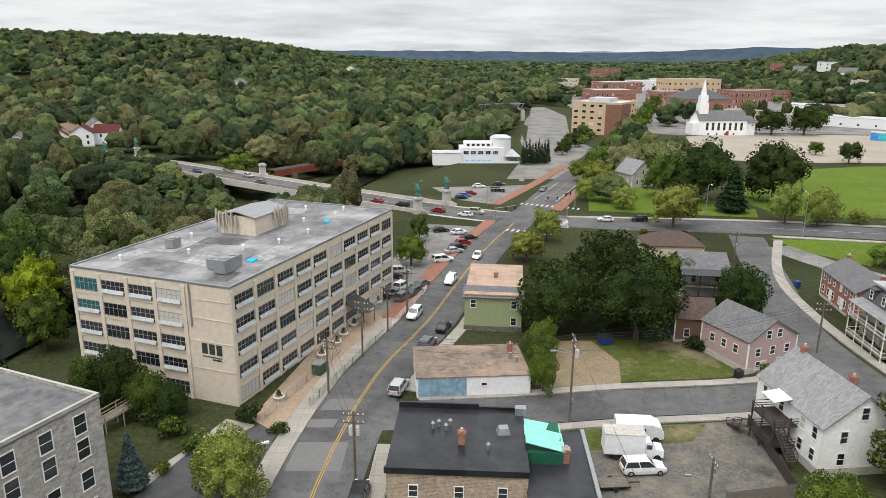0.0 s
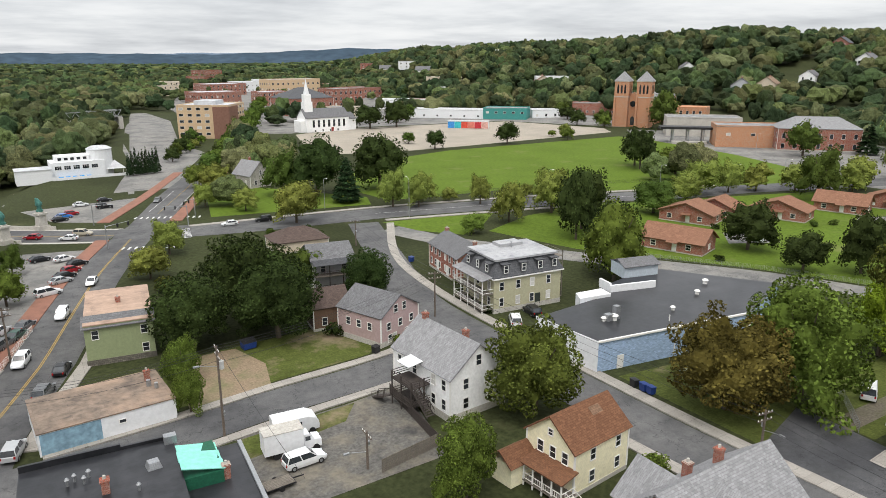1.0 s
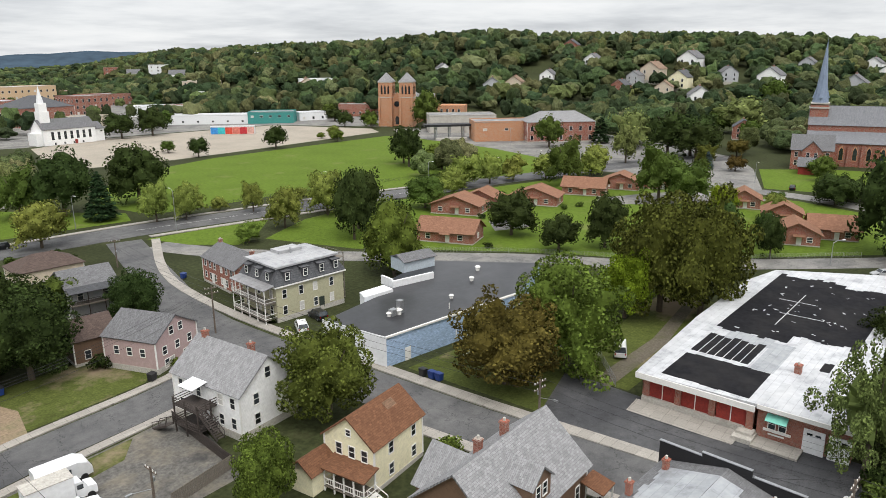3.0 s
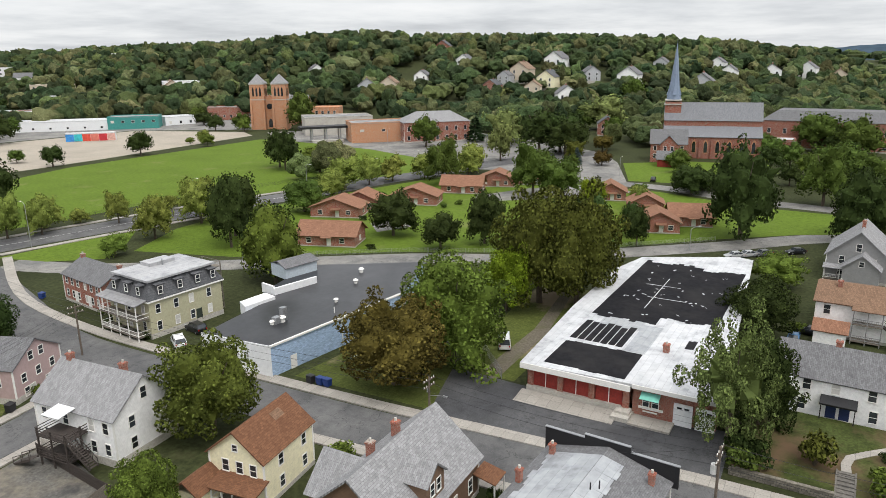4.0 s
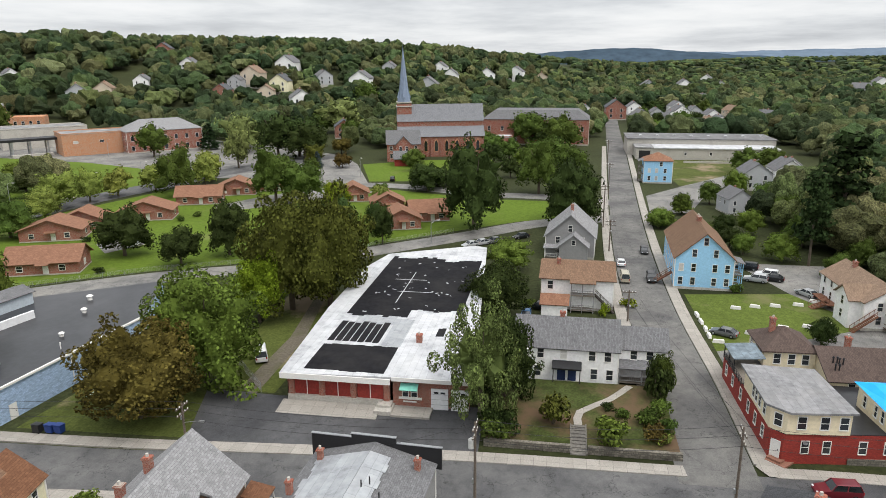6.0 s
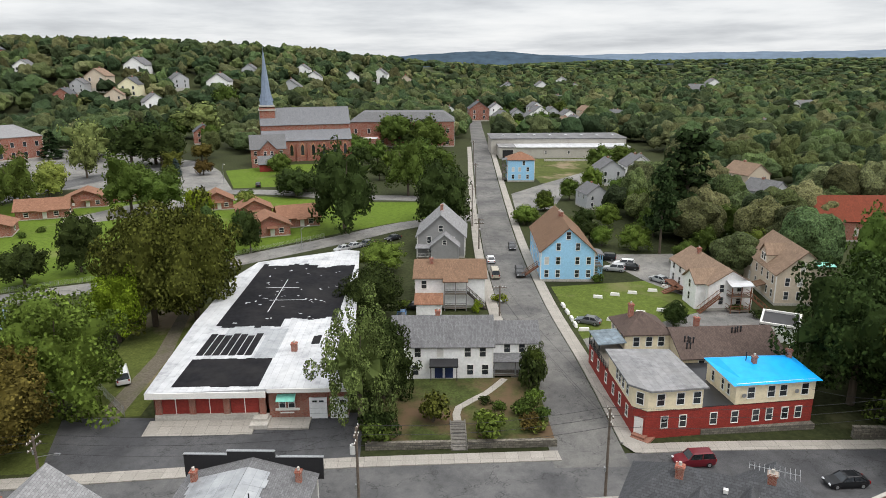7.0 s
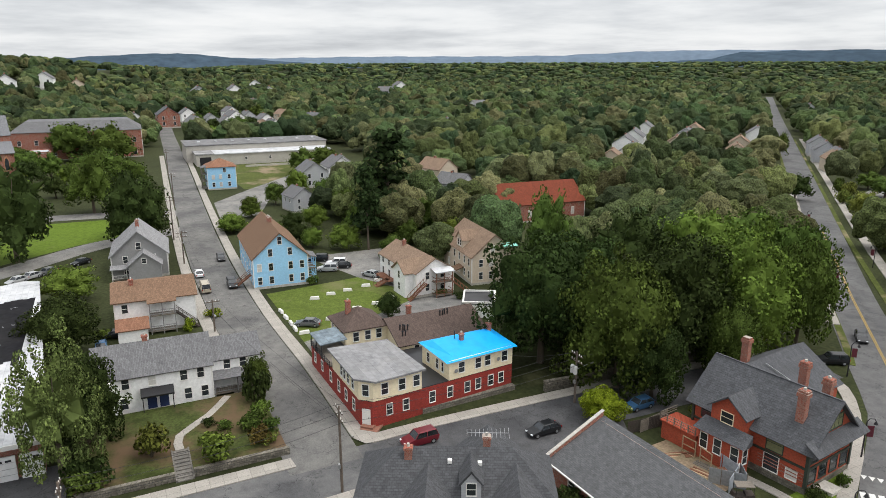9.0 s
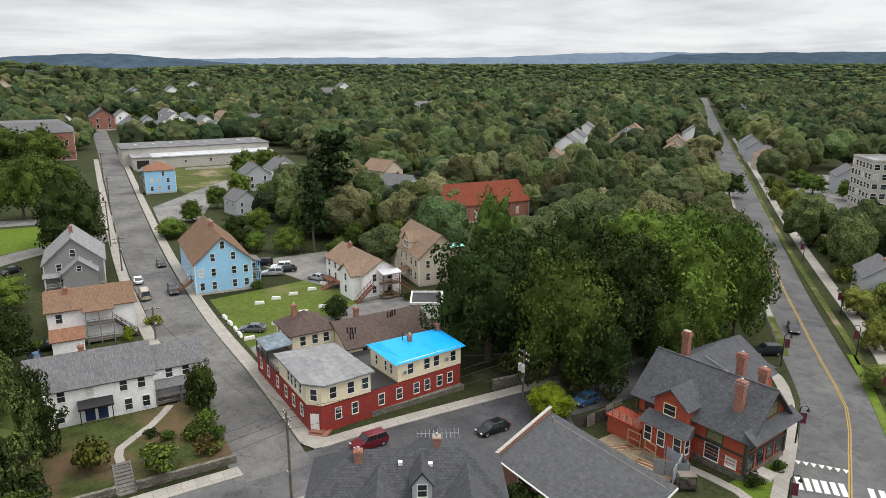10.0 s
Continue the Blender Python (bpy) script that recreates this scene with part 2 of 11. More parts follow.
# ---- meshes ----
class Build:
    """Gathers vertices and faces for one mesh."""

    def __init__(self):
        self.v, self.f = [], []

    def add(self, verts, faces):
        k = len(self.v)
        self.v += [tuple(p) for p in verts]
        self.f += [tuple(i + k for i in f) for f in faces]
        return self

    def box(self, x, y, z, sx, sy, sz, rz=0.0, top=1.0):
        """A box by the centre of its base, turned by rz degrees, its top drawn in by the factor top."""
        c, s, out = math.cos(radians(rz)), math.sin(radians(rz)), []
        for k, q in ((0, 1.0), (1, top)):
            for a, b in ((-1, -1), (1, -1), (1, 1), (-1, 1)):
                px, py = a * sx / 2 * q, b * sy / 2 * q
                out.append((x + c * px - s * py, y + s * px + c * py, z + k * sz))
        return self.add(out, [(3, 2, 1, 0), (4, 5, 6, 7), (0, 1, 5, 4), (1, 2, 6, 5), (2, 3, 7, 6), (3, 0, 4, 7)])

    def block(self, x0, y0, z0, x1, y1, z1):
        return self.box((x0 + x1) / 2, (y0 + y1) / 2, z0, x1 - x0, y1 - y0, z1 - z0)

    def prism(self, poly, z0, z1):
        """An upright prism over a polygon that runs anticlockwise."""
        n = len(poly)
        return self.add([(x, y, z0) for x, y in poly] + [(x, y, z1) for x, y in poly],
                        [tuple(range(n))[::-1], tuple(range(n, 2 * n))] + [(i, (i + 1) % n, n + (i + 1) % n, n + i) for i in range(n)])

    def tube(self, a, b, r0, r1=None, n=8, caps=True):
        a, b = Vector(a), Vector(b)
        r1 = r0 if r1 is None else r1
        d = (b - a).normalized()
        u = d.orthogonal().normalized()
        w = d.cross(u)
        ring = [u * math.cos(2 * math.pi * i / n) + w * math.sin(2 * math.pi * i / n) for i in range(n)]
        faces = [(i, (i + 1) % n, n + (i + 1) % n, n + i) for i in range(n)]
        if caps:
            faces += [tuple(range(n))[::-1], tuple(range(n, 2 * n))]
        return self.add([a + q * r0 for q in ring] + [b + q * r1 for q in ring], faces)

    def beam(self, a, b, w, h):
        """A square bar from a to b."""
        a, b = Vector(a), Vector(b)
        d = (b - a).normalized()
        side = d.cross(Vector((0, 0, 1)))
        side = Vector((1, 0, 0)) if side.length < 1e-4 else side.normalized()
        up = side.cross(d)
        out = [p + side * i * w / 2 + up * j * h / 2 for p in (a, b) for i, j in ((-1, -1), (1, -1), (1, 1), (-1, 1))]
        return self.add(out, [(0, 1, 2, 3), (7, 6, 5, 4), (0, 4, 5, 1), (1, 5, 6, 2), (2, 6, 7, 3), (3, 7, 4, 0)])

    def slab(self, quad, t):
        """A plate of thickness t under a flat polygon given anticlockwise from above."""
        q = [Vector(p) for p in quad]
        nrm = (q[1] - q[0]).cross(q[2] - q[0]).normalized() * t
        n = len(q)
        return self.add(q + [p - nrm for p in q], [tuple(range(n)), tuple(range(n, 2 * n))[::-1]] + [((i + 1) % n, i, n + i, n + (i + 1) % n) for i in range(n)])

    def data(self, name, mat, smooth=False):
        me = bpy.data.meshes.new(name)
        me.from_pydata(self.v, [], self.f)
        me.materials.append(mat)
        if smooth:
            me.shade_smooth()
        me.update()
        return me


def part(name, b, mat, parent=None, label="", smooth=False, m=None):
    """Links a Build (or shared mesh data) as one mesh object under a thing or a part."""
    ob = new(name, b.data(name, mat, smooth) if isinstance(b, Build) else b)
    if parent is not None:
        ob.parent = parent
    if m is not None:
        ob.matrix_basis = m
    return tagged(ob, label)


def thing(name, label, category, x=0.0, y=0.0, z=0.0, rz=0.0, group="", kind=""):
    """An Empty at a thing's base."""
    ob = new(name)
    ob.empty_display_size = 0.5
    ob.matrix_basis = pose(x, y, z, 0, 0, rz)
    return tagged(ob, label, category, group, kind)


# ---- the lie of the land ----
RIDGE = [(-180, 1200, 25), (-60, 1300, 60), (-31, 1300, 64), (-17, 1300, 60), (-12, 1500, 48), (-7, 1900, 30), (0, 2400, 14), (12, 2600, 12), (20, 2000, 18), (25, 1400, 36), (29, 1150, 48), (34, 1050, 50), (42, 950, 52), (52, 850, 62), (62, 850, 56),
         (72, 900, 56), (80, 950, 50), (88, 1100, 38), (96, 1700, 22), (104, 2200, 32), (150, 2400, 38), (180, 1200, 25)]


def smooth_step(a, b, x):
    t = min(1.0, max(0.0, (x - a) / (b - a)))
    return t * t * (3 - 2 * t)


def ridge_at(az):
    for (a, r, z), (a2, r2, z2) in zip(RIDGE, RIDGE[1:]):
        if a <= az <= a2:
            k = (az - a) / (a2 - a)
            return r + (r2 - r) * k, z + (z2 - z) * k
    return 1200, 25


def ground_z(x, y):
    """The height of the ground: level streets, a river valley beyond the mill, wooded hills all round."""
    r, az = math.hypot(x, y), math.degrees(math.atan2(x, y))
    far, top = ridge_at(az)
    z = top * smooth_step(far * (0.42 + 0.16 * smooth_step(0, 20, az)), far, r) * (1.0 if r < far else max(0.55, 1 - (r - far) / 4000))
    # the valley runs behind the mill and under the bridge
    along = (x + 75) * 0.26 + (y - 150) * 0.966
    side = (x + 75) * 0.966 - (y - 150) * 0.26
    deep = 7.0 * smooth_step(46, 22, abs(side + 6)) * smooth_step(-150, -80, along) * smooth_step(420, 300, along)
    return z - deep


def build_ground():
    rings = [0.0, 15, 30, 45] + [60 + 7.5 * i for i in range(32)] + [300 + 15 * i for i in range(20)] + [600 + 40 * i for i in range(25)] + [1600 + 200 * i for i in range(17)]
    n = 288
    verts = [(0, 0, 0)]
    for r in rings[1:]:
        for i in range(n):
            a = 2 * math.pi * i / n
            x, y = r * math.sin(a), r * math.cos(a)
            verts.append((x, y, ground_z(x, y)))
    faces = [(0, 1 + (i + 1) % n, 1 + i) for i in range(n)]
    for k in range(len(rings) - 2):
        o = 1 + k * n
        faces += [(o + i, o + (i + 1) % n, o + n + (i + 1) % n, o + n + i) for i in range(n)]
    b = Build().add(verts, faces)
    return tagged(part("ground", b, GROUND, smooth=True), "grassy and wooded ground rolling out to low hills", "ground", kind="structure")


ground = build_ground()


def smoothed(line, step=6.0):
    """Points at even steps on a soft curve through a line's corners."""
    p = [Vector((x, y)) for x, y in line]
    p = [2 * p[0] - p[1]] + p + [2 * p[-1] - p[-2]]
    out = []
    for a, b, c, d in zip(p, p[1:], p[2:], p[3:]):
        k = max(2, int((c - b).length / step))
        for i in range(k):
            t = i / k
            out.append(0.5 * (2 * b + (c - a) * t + (2 * a - 5 * b + 4 * c - d) * t * t + (3 * b - 3 * c + d - a) * t ** 3))
    return out + [p[-2]]


def ribbon(line, width, lift, thick=0.0, shift=0.0, soft=True, level=None):
    """A strip of ground along a line: flat, or a raised slab with edges where thick is given."""
    p = smoothed(line) if soft else [Vector((x, y)) for x, y in line]
    b, rows = Build(), []
    for i, q in enumerate(p):
        d = (p[min(i + 1, len(p) - 1)] - p[max(i - 1, 0)]).normalized()
        s = Vector((-d.y, d.x))
        w = width[0] + (width[1] - width[0]) * i / (len(p) - 1) if isinstance(width, tuple) else width
        l, r = q + s * (shift + w / 2), q + s * (shift - w / 2)
        z = level if level is not None else max(ground_z(*q), -1.0)
        rows.append(((l.x, l.y, z + abs(lift)), (r.x, r.y, z + abs(lift))))
    v = [c for row in rows for c in row]
    b.add(v, [(2 * i + 1, 2 * i + 3, 2 * i + 2, 2 * i) for i in range(len(rows) - 1)])
    if thick:
        low = [(x, y, z - thick) for x, y, z in v]
        b.add(v + low, [f for i in range(len(rows) - 1) for n in (len(v),) for f in ((2 * i, 2 * i + 2, n + 2 * i + 2, n + 2 * i), (2 * i + 3, 2 * i + 1, n + 2 * i + 1, n + 2 * i + 3))])
        m = len(rows) - 1
        n = len(v)
        b.add(v + low, [(0, n, n + 1, 1), (2 * m + 1, n + 2 * m + 1, n + 2 * m, 2 * m)])
    return b


def patch(name, poly, lift, mat, label, category, thick=0.0, drape=True):
    """A flat area of ground; poly runs anticlockwise."""
    b = Build()
    if thick:
        b.prism(poly, lift - thick, lift)
    else:
        b.add([(x, y, (ground_z(x, y) if drape else 0.0) + lift) for x, y in poly], [tuple(range(len(poly)))])
    return tagged(part(name, b, mat), label, category, kind="structure")


# ---- streets, pavements and open ground ----
MAIN = [(-14.0, 40), (-13.6, 65), (-11.0, 86), (-8.0, 98.4), (-2.7, 114), (4.3, 141), (10.5, 163), (20, 190), (27, 206), (41.6, 247), (61, 294), (90, 374), (147, 535), (250, 853)]
CROSS = [(17, 197), (49, 189), (87, 185.5), (117, 179.5), (150, 172), (190, 160), (214, 155), (242, 146.5), (291, 130), (326, 108)]
BRIDGE = [(-190, 335), (-115, 288), (-70, 255), (-27, 224), (0, 205.5), (17, 197)]
HILL_FOOT = [(79, 176), (67.5, 136), (61.2, 113), (60.5, 92), (62, 69), (63, 50), (65, 30), (66.5, 10), (68, -15), (68.7, -30), (68.7, -45), (68, -60), (67.5, -74), (64, -95)]
RIGHT_ROAD = [(16, -40), (35.3, -70.3), (40.6, -79.2), (47.5, -90.1), (58.4, -101.8), (72.3, -117), (88, -134.4), (124, -176), (190, -252), (300, -378), (450, -550), (700, -840)]
UP_STREET = [(70, -18.8), (96, -18.8), (134, -18), (200, -20), (379, -30), (528, -38), (800, -55)]
SIDE_STREET = [(-10, 80.8), (8.7, 82.3), (24, 84.8), (44, 87), (60, 93)]
COTTAGE_ROAD = [(82, 166), (90, 145), (108, 118), (131, 86), (143, 62), (157, 46), (178, 22), (194, 5), (204, -18)]
CHURCH_ROAD = [(262, 138), (262, 120), (251, 79), (248, 55), (237, 26), (234, 4), (226, -21)]


def road(name, line, width, lift, mat, label):
    return tagged(part(name, ribbon(line, width, lift), mat), label, "road", kind="structure")


road("road_main", MAIN, (9.6, 13.0), 0.060, ASPHALT, "patched grey asphalt main road with a yellow centre line")
road("road_cross", CROSS, 14.0, 0.066, ASPHALT, "grey asphalt cross street beside the playing field")
road("road_hill_foot", HILL_FOOT[:11], 8.6, 0.072, ASPHALT, "worn grey asphalt back street between the houses")
# darker stretch: newer asphalt, and the trees' shadow put into its colour
road("road_hill_foot", HILL_FOOT[9:], 8.7, 0.090, ASPHALT_NEW, "dark newer asphalt on the street below the wood")
road("road_avenue", RIGHT_ROAD, 9.6, 0.054, ASPHALT, "wide asphalt avenue with a yellow centre line")
road("road_up_street", UP_STREET, 8.8, 0.078, ASPHALT_GREY, "straight asphalt street running up to the hill")
road("road_side_street", SIDE_STREET, 7.4, 0.084, ASPHALT, "short asphalt side street with a concrete kerb")
road("road_cottages", COTTAGE_ROAD, 8.0, 0.048, ASPHALT_OLD, "curving pale asphalt road below the cottages")
road("road_church", CHURCH_ROAD, 9.0, 0.042, ASPHALT_OLD, "pale asphalt road before the brick church")


def pavement(line, width, shift, mat=CONCRETE, label="pale concrete pavement with a raised kerb", lift=0.19):
    return tagged(part("pavement", ribbon(line, width, lift, 0.2, shift), mat), label, "pavement", kind="structure")


pavement(MAIN[:5], 2.6, 6.1)
pavement(MAIN[4:8], 3.4, 6.7, PAVING_BRICK, "red brick pavement beside the main road", 0.2)
pavement([(-6.6, 74), (-7.2, 60), (-8.0, 45)], 2.2, 0)
pavement([(-4.6, 88), (-1.2, 99.5), (3.6, 112), (9.8, 137)], 2.0, 0)
pavement([(34, 206), (50, 246), (69.5, 292), (98, 372)], 3.6, 0, PAVING_BRICK, "red brick pavement under street trees")
pavement([(16, 214), (33, 251), (52, 297)], 3.6, 0, PAVING_BRICK, "red brick pavement beside the car park")
pavement([(36, 197.5), (88, 194), (118, 188.5), (152, 181), (192, 169), (214, 164)], 2.0, 0)
pavement([(86, 176), (120, 169), (150, 162)], 2.0, 0)
pavement([(85.5, 172), (75, 150), (69.5, 134), (66.8, 113), (66.6, 92), (67.6, 69), (68.6, 50), (70.3, 30), (71.8, 10), (72.4, -12.5), (72.5, -15.4)], 2.1, 0)
pavement([(57.0, 60), (58.4, 46), (60.0, 28), (61.6, 8), (63.2, -16), (64.0, -32)], 1.8, 0)
pavement([(73.6, -25.2), (73.9, -34), (73.6, -52), (73.0, -72), (71.5, -90)], 2.0, 0)
pavement([(75, -13.4), (96, -13.3), (134, -12.4), (200, -14.2), (379, -24)], 2.1, 0)
pavement([(75, -24.4), (96, -24.4), (134, -23.6), (205, -26), (379, -36)], 2.1, 0)
pavement([(-3.2, 85.9), (9, 87.1), (25, 89.7), (45, 92), (55, 96.5)], 1.6, 0)
pavement([(9, 77.4), (23.5, 79.8), (43, 82), (56, 85)], 1.5, 0)
for shift in (-5.4, 5.4):
    tagged(part("verge", ribbon([(58, -103), (64, -110), (87, -135), (124, -176), (190, -252), (300, -378)], 1.15, 0.12, 0.12, shift), LAWN), "narrow strip of grass between the avenue and its pavement", "verge", kind="structure")
pavement([(30, -50), (38.7, -64.4), (44.9, -75.4), (52.0, -85.3), (57.6, -91.0), (62.0, -92.6)], 1.7, 0)
patch("villa_lawn", [(38.4, -61.6), (43.0, -61.2), (44.2, -73), (40.2, -66.2)], 0.1, TURF, "small lawn before the villa", "lawn")
pavement([(36.0, -60.2), (41.8, -61.4), (47.6, -60.4)], 1.2, 0, label="pale concrete path beside the villa", lift=0.12)
tagged(part("verge", ribbon([(31.5, -76), (36.6, -84.0), (48.9, -99.5), (57, -109)], 1.2, 0.12, 0.12), TURF), "narrow strip of grass between the avenue and its pavement", "verge", kind="structure")
pavement([(28.5, -79), (34.0, -87.0), (45.9, -102), (58, -117), (81, -142), (118, -183), (184, -259), (294, -385)], 2.2, 0)
pavement([(75, -113), (98, -138), (134, -180), (199, -255)], 2.2, 0)


def centre_line(line, shift=0.0, lift=0.1, dash=0.0, width=0.14, mat=PAINT_YELLOW, label="worn yellow centre line painted on the road"):
    if not dash:
        return tagged(part("road_line", ribbon(line, width, lift, 0, shift), mat), label, "road marking", kind="structure")


centre_line(MAIN[:8], 0.12)
centre_line(MAIN[:8], -0.16)
AVENUE_LINE = [(29, -61.4), (34.7, -70.8), (40.0, -79.7), (46.9, -90.6), (57.8, -102.3), (71.8, -117.5), (87.6, -134.8), (124, -176)]
centre_line(AVENUE_LINE, 0.12)
centre_line(AVENUE_LINE, -0.14)
centre_line([(32, 219), (46, 253), (59, 285)], 0.5)
for shift in (-3.4, 3.9):
    centre_line([(33, 221), (46, 253)], shift, mat=PAINT_WHITE, label="worn white lane line painted on the road")
centre_line(CROSS[2:6], 0.0, mat=PAINT_WHITE, label="white lane line painted on the cross street")


def crossing(name, a, b, n, length, width, wide=0.5, lift=0.1):
    """White bars of a pedestrian crossing from a to b."""
    a, b = Vector(a), Vector(b)
    d = (b - a).normalized()
    turn = math.degrees(math.atan2(d.y, d.x))
    root = thing("crossing", "white striped pedestrian crossing on grey asphalt", "crossing", kind="structure")
    bar = Build().add([(-wide / 2, -length / 2, 0), (wide / 2, -length / 2, 0), (wide / 2, length / 2, 0), (-wide / 2, length / 2, 0)], [(0, 1, 2, 3)]).data("stripe", PAINT_WHITE)
    for i in range(n):
        q = a + (b - a) * (i + 0.5) / n
        part("stripe", bar, None, root, m=pose(q.x, q.y, lift, 0, 0, turn))
    return root


crossing("c", (16.5, 181.5), (29, 176.5), 9, 2.4, 5)
crossing("c", (24, 216), (42, 208), 12, 2.4, 5)
crossing("c", (33, 184), (34.5, 195), 8, 2.2, 5)
def give_way(a, b, n, lift=0.1):
    """A row of white triangles across a lane."""
    a, b = Vector(a), Vector(b)
    d = (b - a).normalized()
    root = thing("give_way_line", "row of white triangles painted on asphalt", "road marking", kind="structure")
    tooth = Build().add([(-0.35, -0.4, 0), (0.35, -0.4, 0), (0, 0.5, 0)], [(0, 1, 2)]).data("triangle", PAINT_WHITE)
    for i in range(n):
        q = a + (b - a) * (i + 0.5) / n
        part("triangle", tooth, None, root, m=pose(q.x, q.y, lift, 0, 0, math.degrees(math.atan2(d.y, d.x))))


give_way((37.6, -75.7), (42.2, -72.2), 7)
crossing("c", (35.6, -71.9), (39.5, -68.3), 6, 2.6, 5, 0.6)
crossing("c", (30.2, -76.4), (34.2, -73.1), 5, 2.6, 5, 0.6)

# open ground
patch("playing_field", [(100, 202), (118, 199), (166, 196), (268, 215), (306, 290), (302, 303), (183, 300), (127, 282), (95, 232)], 0.03, TURF, "large mown green playing field", "field")
patch("dirt_lot", [(118, 318), (160, 309), (200, 311), (316, 323), (330, 345), (305, 420), (186, 432), (142, 412)], 0.036, SAND, "wide pale sandy car park", "car park")
patch("grass_corner", [(44, 206), (92, 198.5), (96, 210), (78, 236), (60, 262), (50, 238)], 0.04, TURF, "mown grass corner lawn under trees", "lawn")
patch("car_park_mill", [(-17.5, 118), (-8.5, 113.5), (1, 143), (9, 168), (12, 184), (-5, 188), (-12, 150)], 0.03, ASPHALT_OLD, "asphalt car park beside the mill", "car park")
patch("car_park_upper", [(-9, 258), (30, 257), (36, 296), (-6, 301)], 0.03, ASPHALT_OLD, "asphalt car park of the white restaurant", "car park")
patch("car_park_street", [(4, 222), (17, 214), (31, 249), (-4, 243)], 0.033, ASPHALT_OLD, "asphalt car park beside the crossroads", "car park")
patch("west_street", [(24, 262), (46, 262), (58, 305), (76, 357), (72, 398), (95, 552), (92, 645), (80, 645), (58, 505), (42, 384), (38, 322), (30, 290)], 0.036, ASPHALT_OLD, "wide pale asphalt street west of the offices", "road")
YARD_GROUND = material("worn_yard", (0.105, 0.10, 0.095), 0.85, grain=2.5, stain=0.22, amount=0.35, tint=(0.19, 0.165, 0.13), pattern=grassy((0.045, 0.043, 0.042), 0.56, 0.1))
patch("yard", [(16.5, 61), (38, 62), (41.5, 81), (32.5, 79.6), (17.2, 78.2)], 0.03, YARD_GROUND, "cracked asphalt yard with vans", "yard")
patch("field_verge", [(166, 196), (152, 181), (192, 169.5), (240, 153), (262, 141), (292, 215), (302, 270), (306, 290), (268, 215)], 0.024, TURF, "grass verge between the field and the school", "lawn")
patch("dirt_track", [(83, 40.5), (104, 40.8), (127, 44.5), (127, 46.5), (104, 43.4), (85, 43.6)], 0.05, TRACK, "rutted dirt track beside the hall", "track")
patch("grass_strip", [(17.6, 73), (30.5, 75.4), (33.5, 79.4), (17.4, 77.8)], 0.05, LAWN, "rough strip of grass beside the yard", "lawn")
patch("house_lawn", [(12.5, 90), (42, 93), (46, 97), (44, 108), (14, 106), (12, 98)], 0.03, LAWN, "worn lawn between the houses", "lawn")
patch("dirt_drive", [(14, 89.2), (25.5, 90.4), (27, 98), (24.5, 106), (15.5, 106)], 0.045, DIRT, "bare earth driveway beside the lawn", "driveway")
patch("cottage_lawn", [(112, 124), (134, 92), (146, 68), (160, 50), (181, 28), (196, 10), (206, -8), (226, -8), (228, 24), (240, 55), (242, 90), (252, 118), (236, 138), (150, 162), (125, 160), (104, 150)], 0.026, TURF, "green lawns round the brick cottages", "lawn")
patch("armoury_drive", [(70.4, 8), (84, 8.5), (83.5, 37), (84, 48), (70.2, 44)], 0.03, ASPHALT_NEW, "dark cracked asphalt forecourt", "forecourt")
patch("grass_lane", [(84, 38), (104, 38), (128, 41), (128, 52), (96, 50), (84, 47)], 0.032, LAWN, "grassy lane behind the trees", "lawn")
patch("blue_yard", [(71, 44), (90, 50), (96, 64), (70, 67)], 0.028, LAWN, "shady lawn beside the blue building", "lawn")
patch("corner_park", [(108, -26), (136, -25.6), (139, -46), (122, -54), (112, -36)], 0.04, PLOT, "green plot with low concrete blocks", "lawn")
patch("block_drive", [(97, -26), (108, -26), (112, -36), (122, -54), (139, -46), (160, -40), (160, -62), (112, -60), (100, -44)], 0.03, ASPHALT_OLD, "asphalt drive behind the houses", "driveway")
EARTH_WALK = material("sandy_earth", (0.29, 0.215, 0.15), 0.95, grain=3, stain=0.3, amount=0.25, tint=(0.36, 0.31, 0.25))
patch("mill_walk", [(-24.5, 80), (-19.5, 76), (-15.5, 90), (-12, 101), (-9, 114), (-14, 122), (-20, 104)], 0.05, EARTH_WALK, "sandy brown earth walk before the mill", "walk")
patch("junction_walk", [(84, 174), (88, 160), (96, 150), (108, 158), (118, 168), (100, 172)], 0.05, TURF, "grass verge with pale paths", "verge")
patch("church_lot", [(252, 70), (300, 88), (330, 104), (372, 170), (412, 250), (336, 330), (310, 300), (300, 270), (292, 215), (268, 160), (264, 125)], 0.022, ASPHALT_OLD, "pale asphalt ground round the school and church", "car park")
patch("town_ground", [(98, 440), (142, 420), (186, 436), (305, 424), (345, 345), (400, 370), (430, 440), (420, 560), (360, 720), (330, 1050), (200, 1050), (120, 700)], 0.02, ASPHALT_OLD, "pale asphalt and lots between the downtown blocks", "car park")
patch("cottage_drive", [(196, 104), (206, 92), (222, 74), (236, 62), (242, 82), (226, 98), (206, 108)], 0.034, ASPHALT_OLD, "pale asphalt drive between the cottages", "driveway")
patch("cottage_court", [(148, 108), (160, 102), (170, 112), (156, 116)], 0.034, ASPHALT_OLD, "small asphalt parking court", "driveway")
patch("mill_path", [(-27.5, 80), (-30.5, 72), (-33.5, 66), (-30.5, 64.5), (-27, 70), (-23.5, 78.5)], 0.04, CONCRETE, "pale concrete path beside the mill", "path")
patch("factory_yard", [(262, -44), (330, -42), (332, -98), (300, -104), (262, -64)], 0.024, LAWN, "grassy plot before the factory", "lawn")
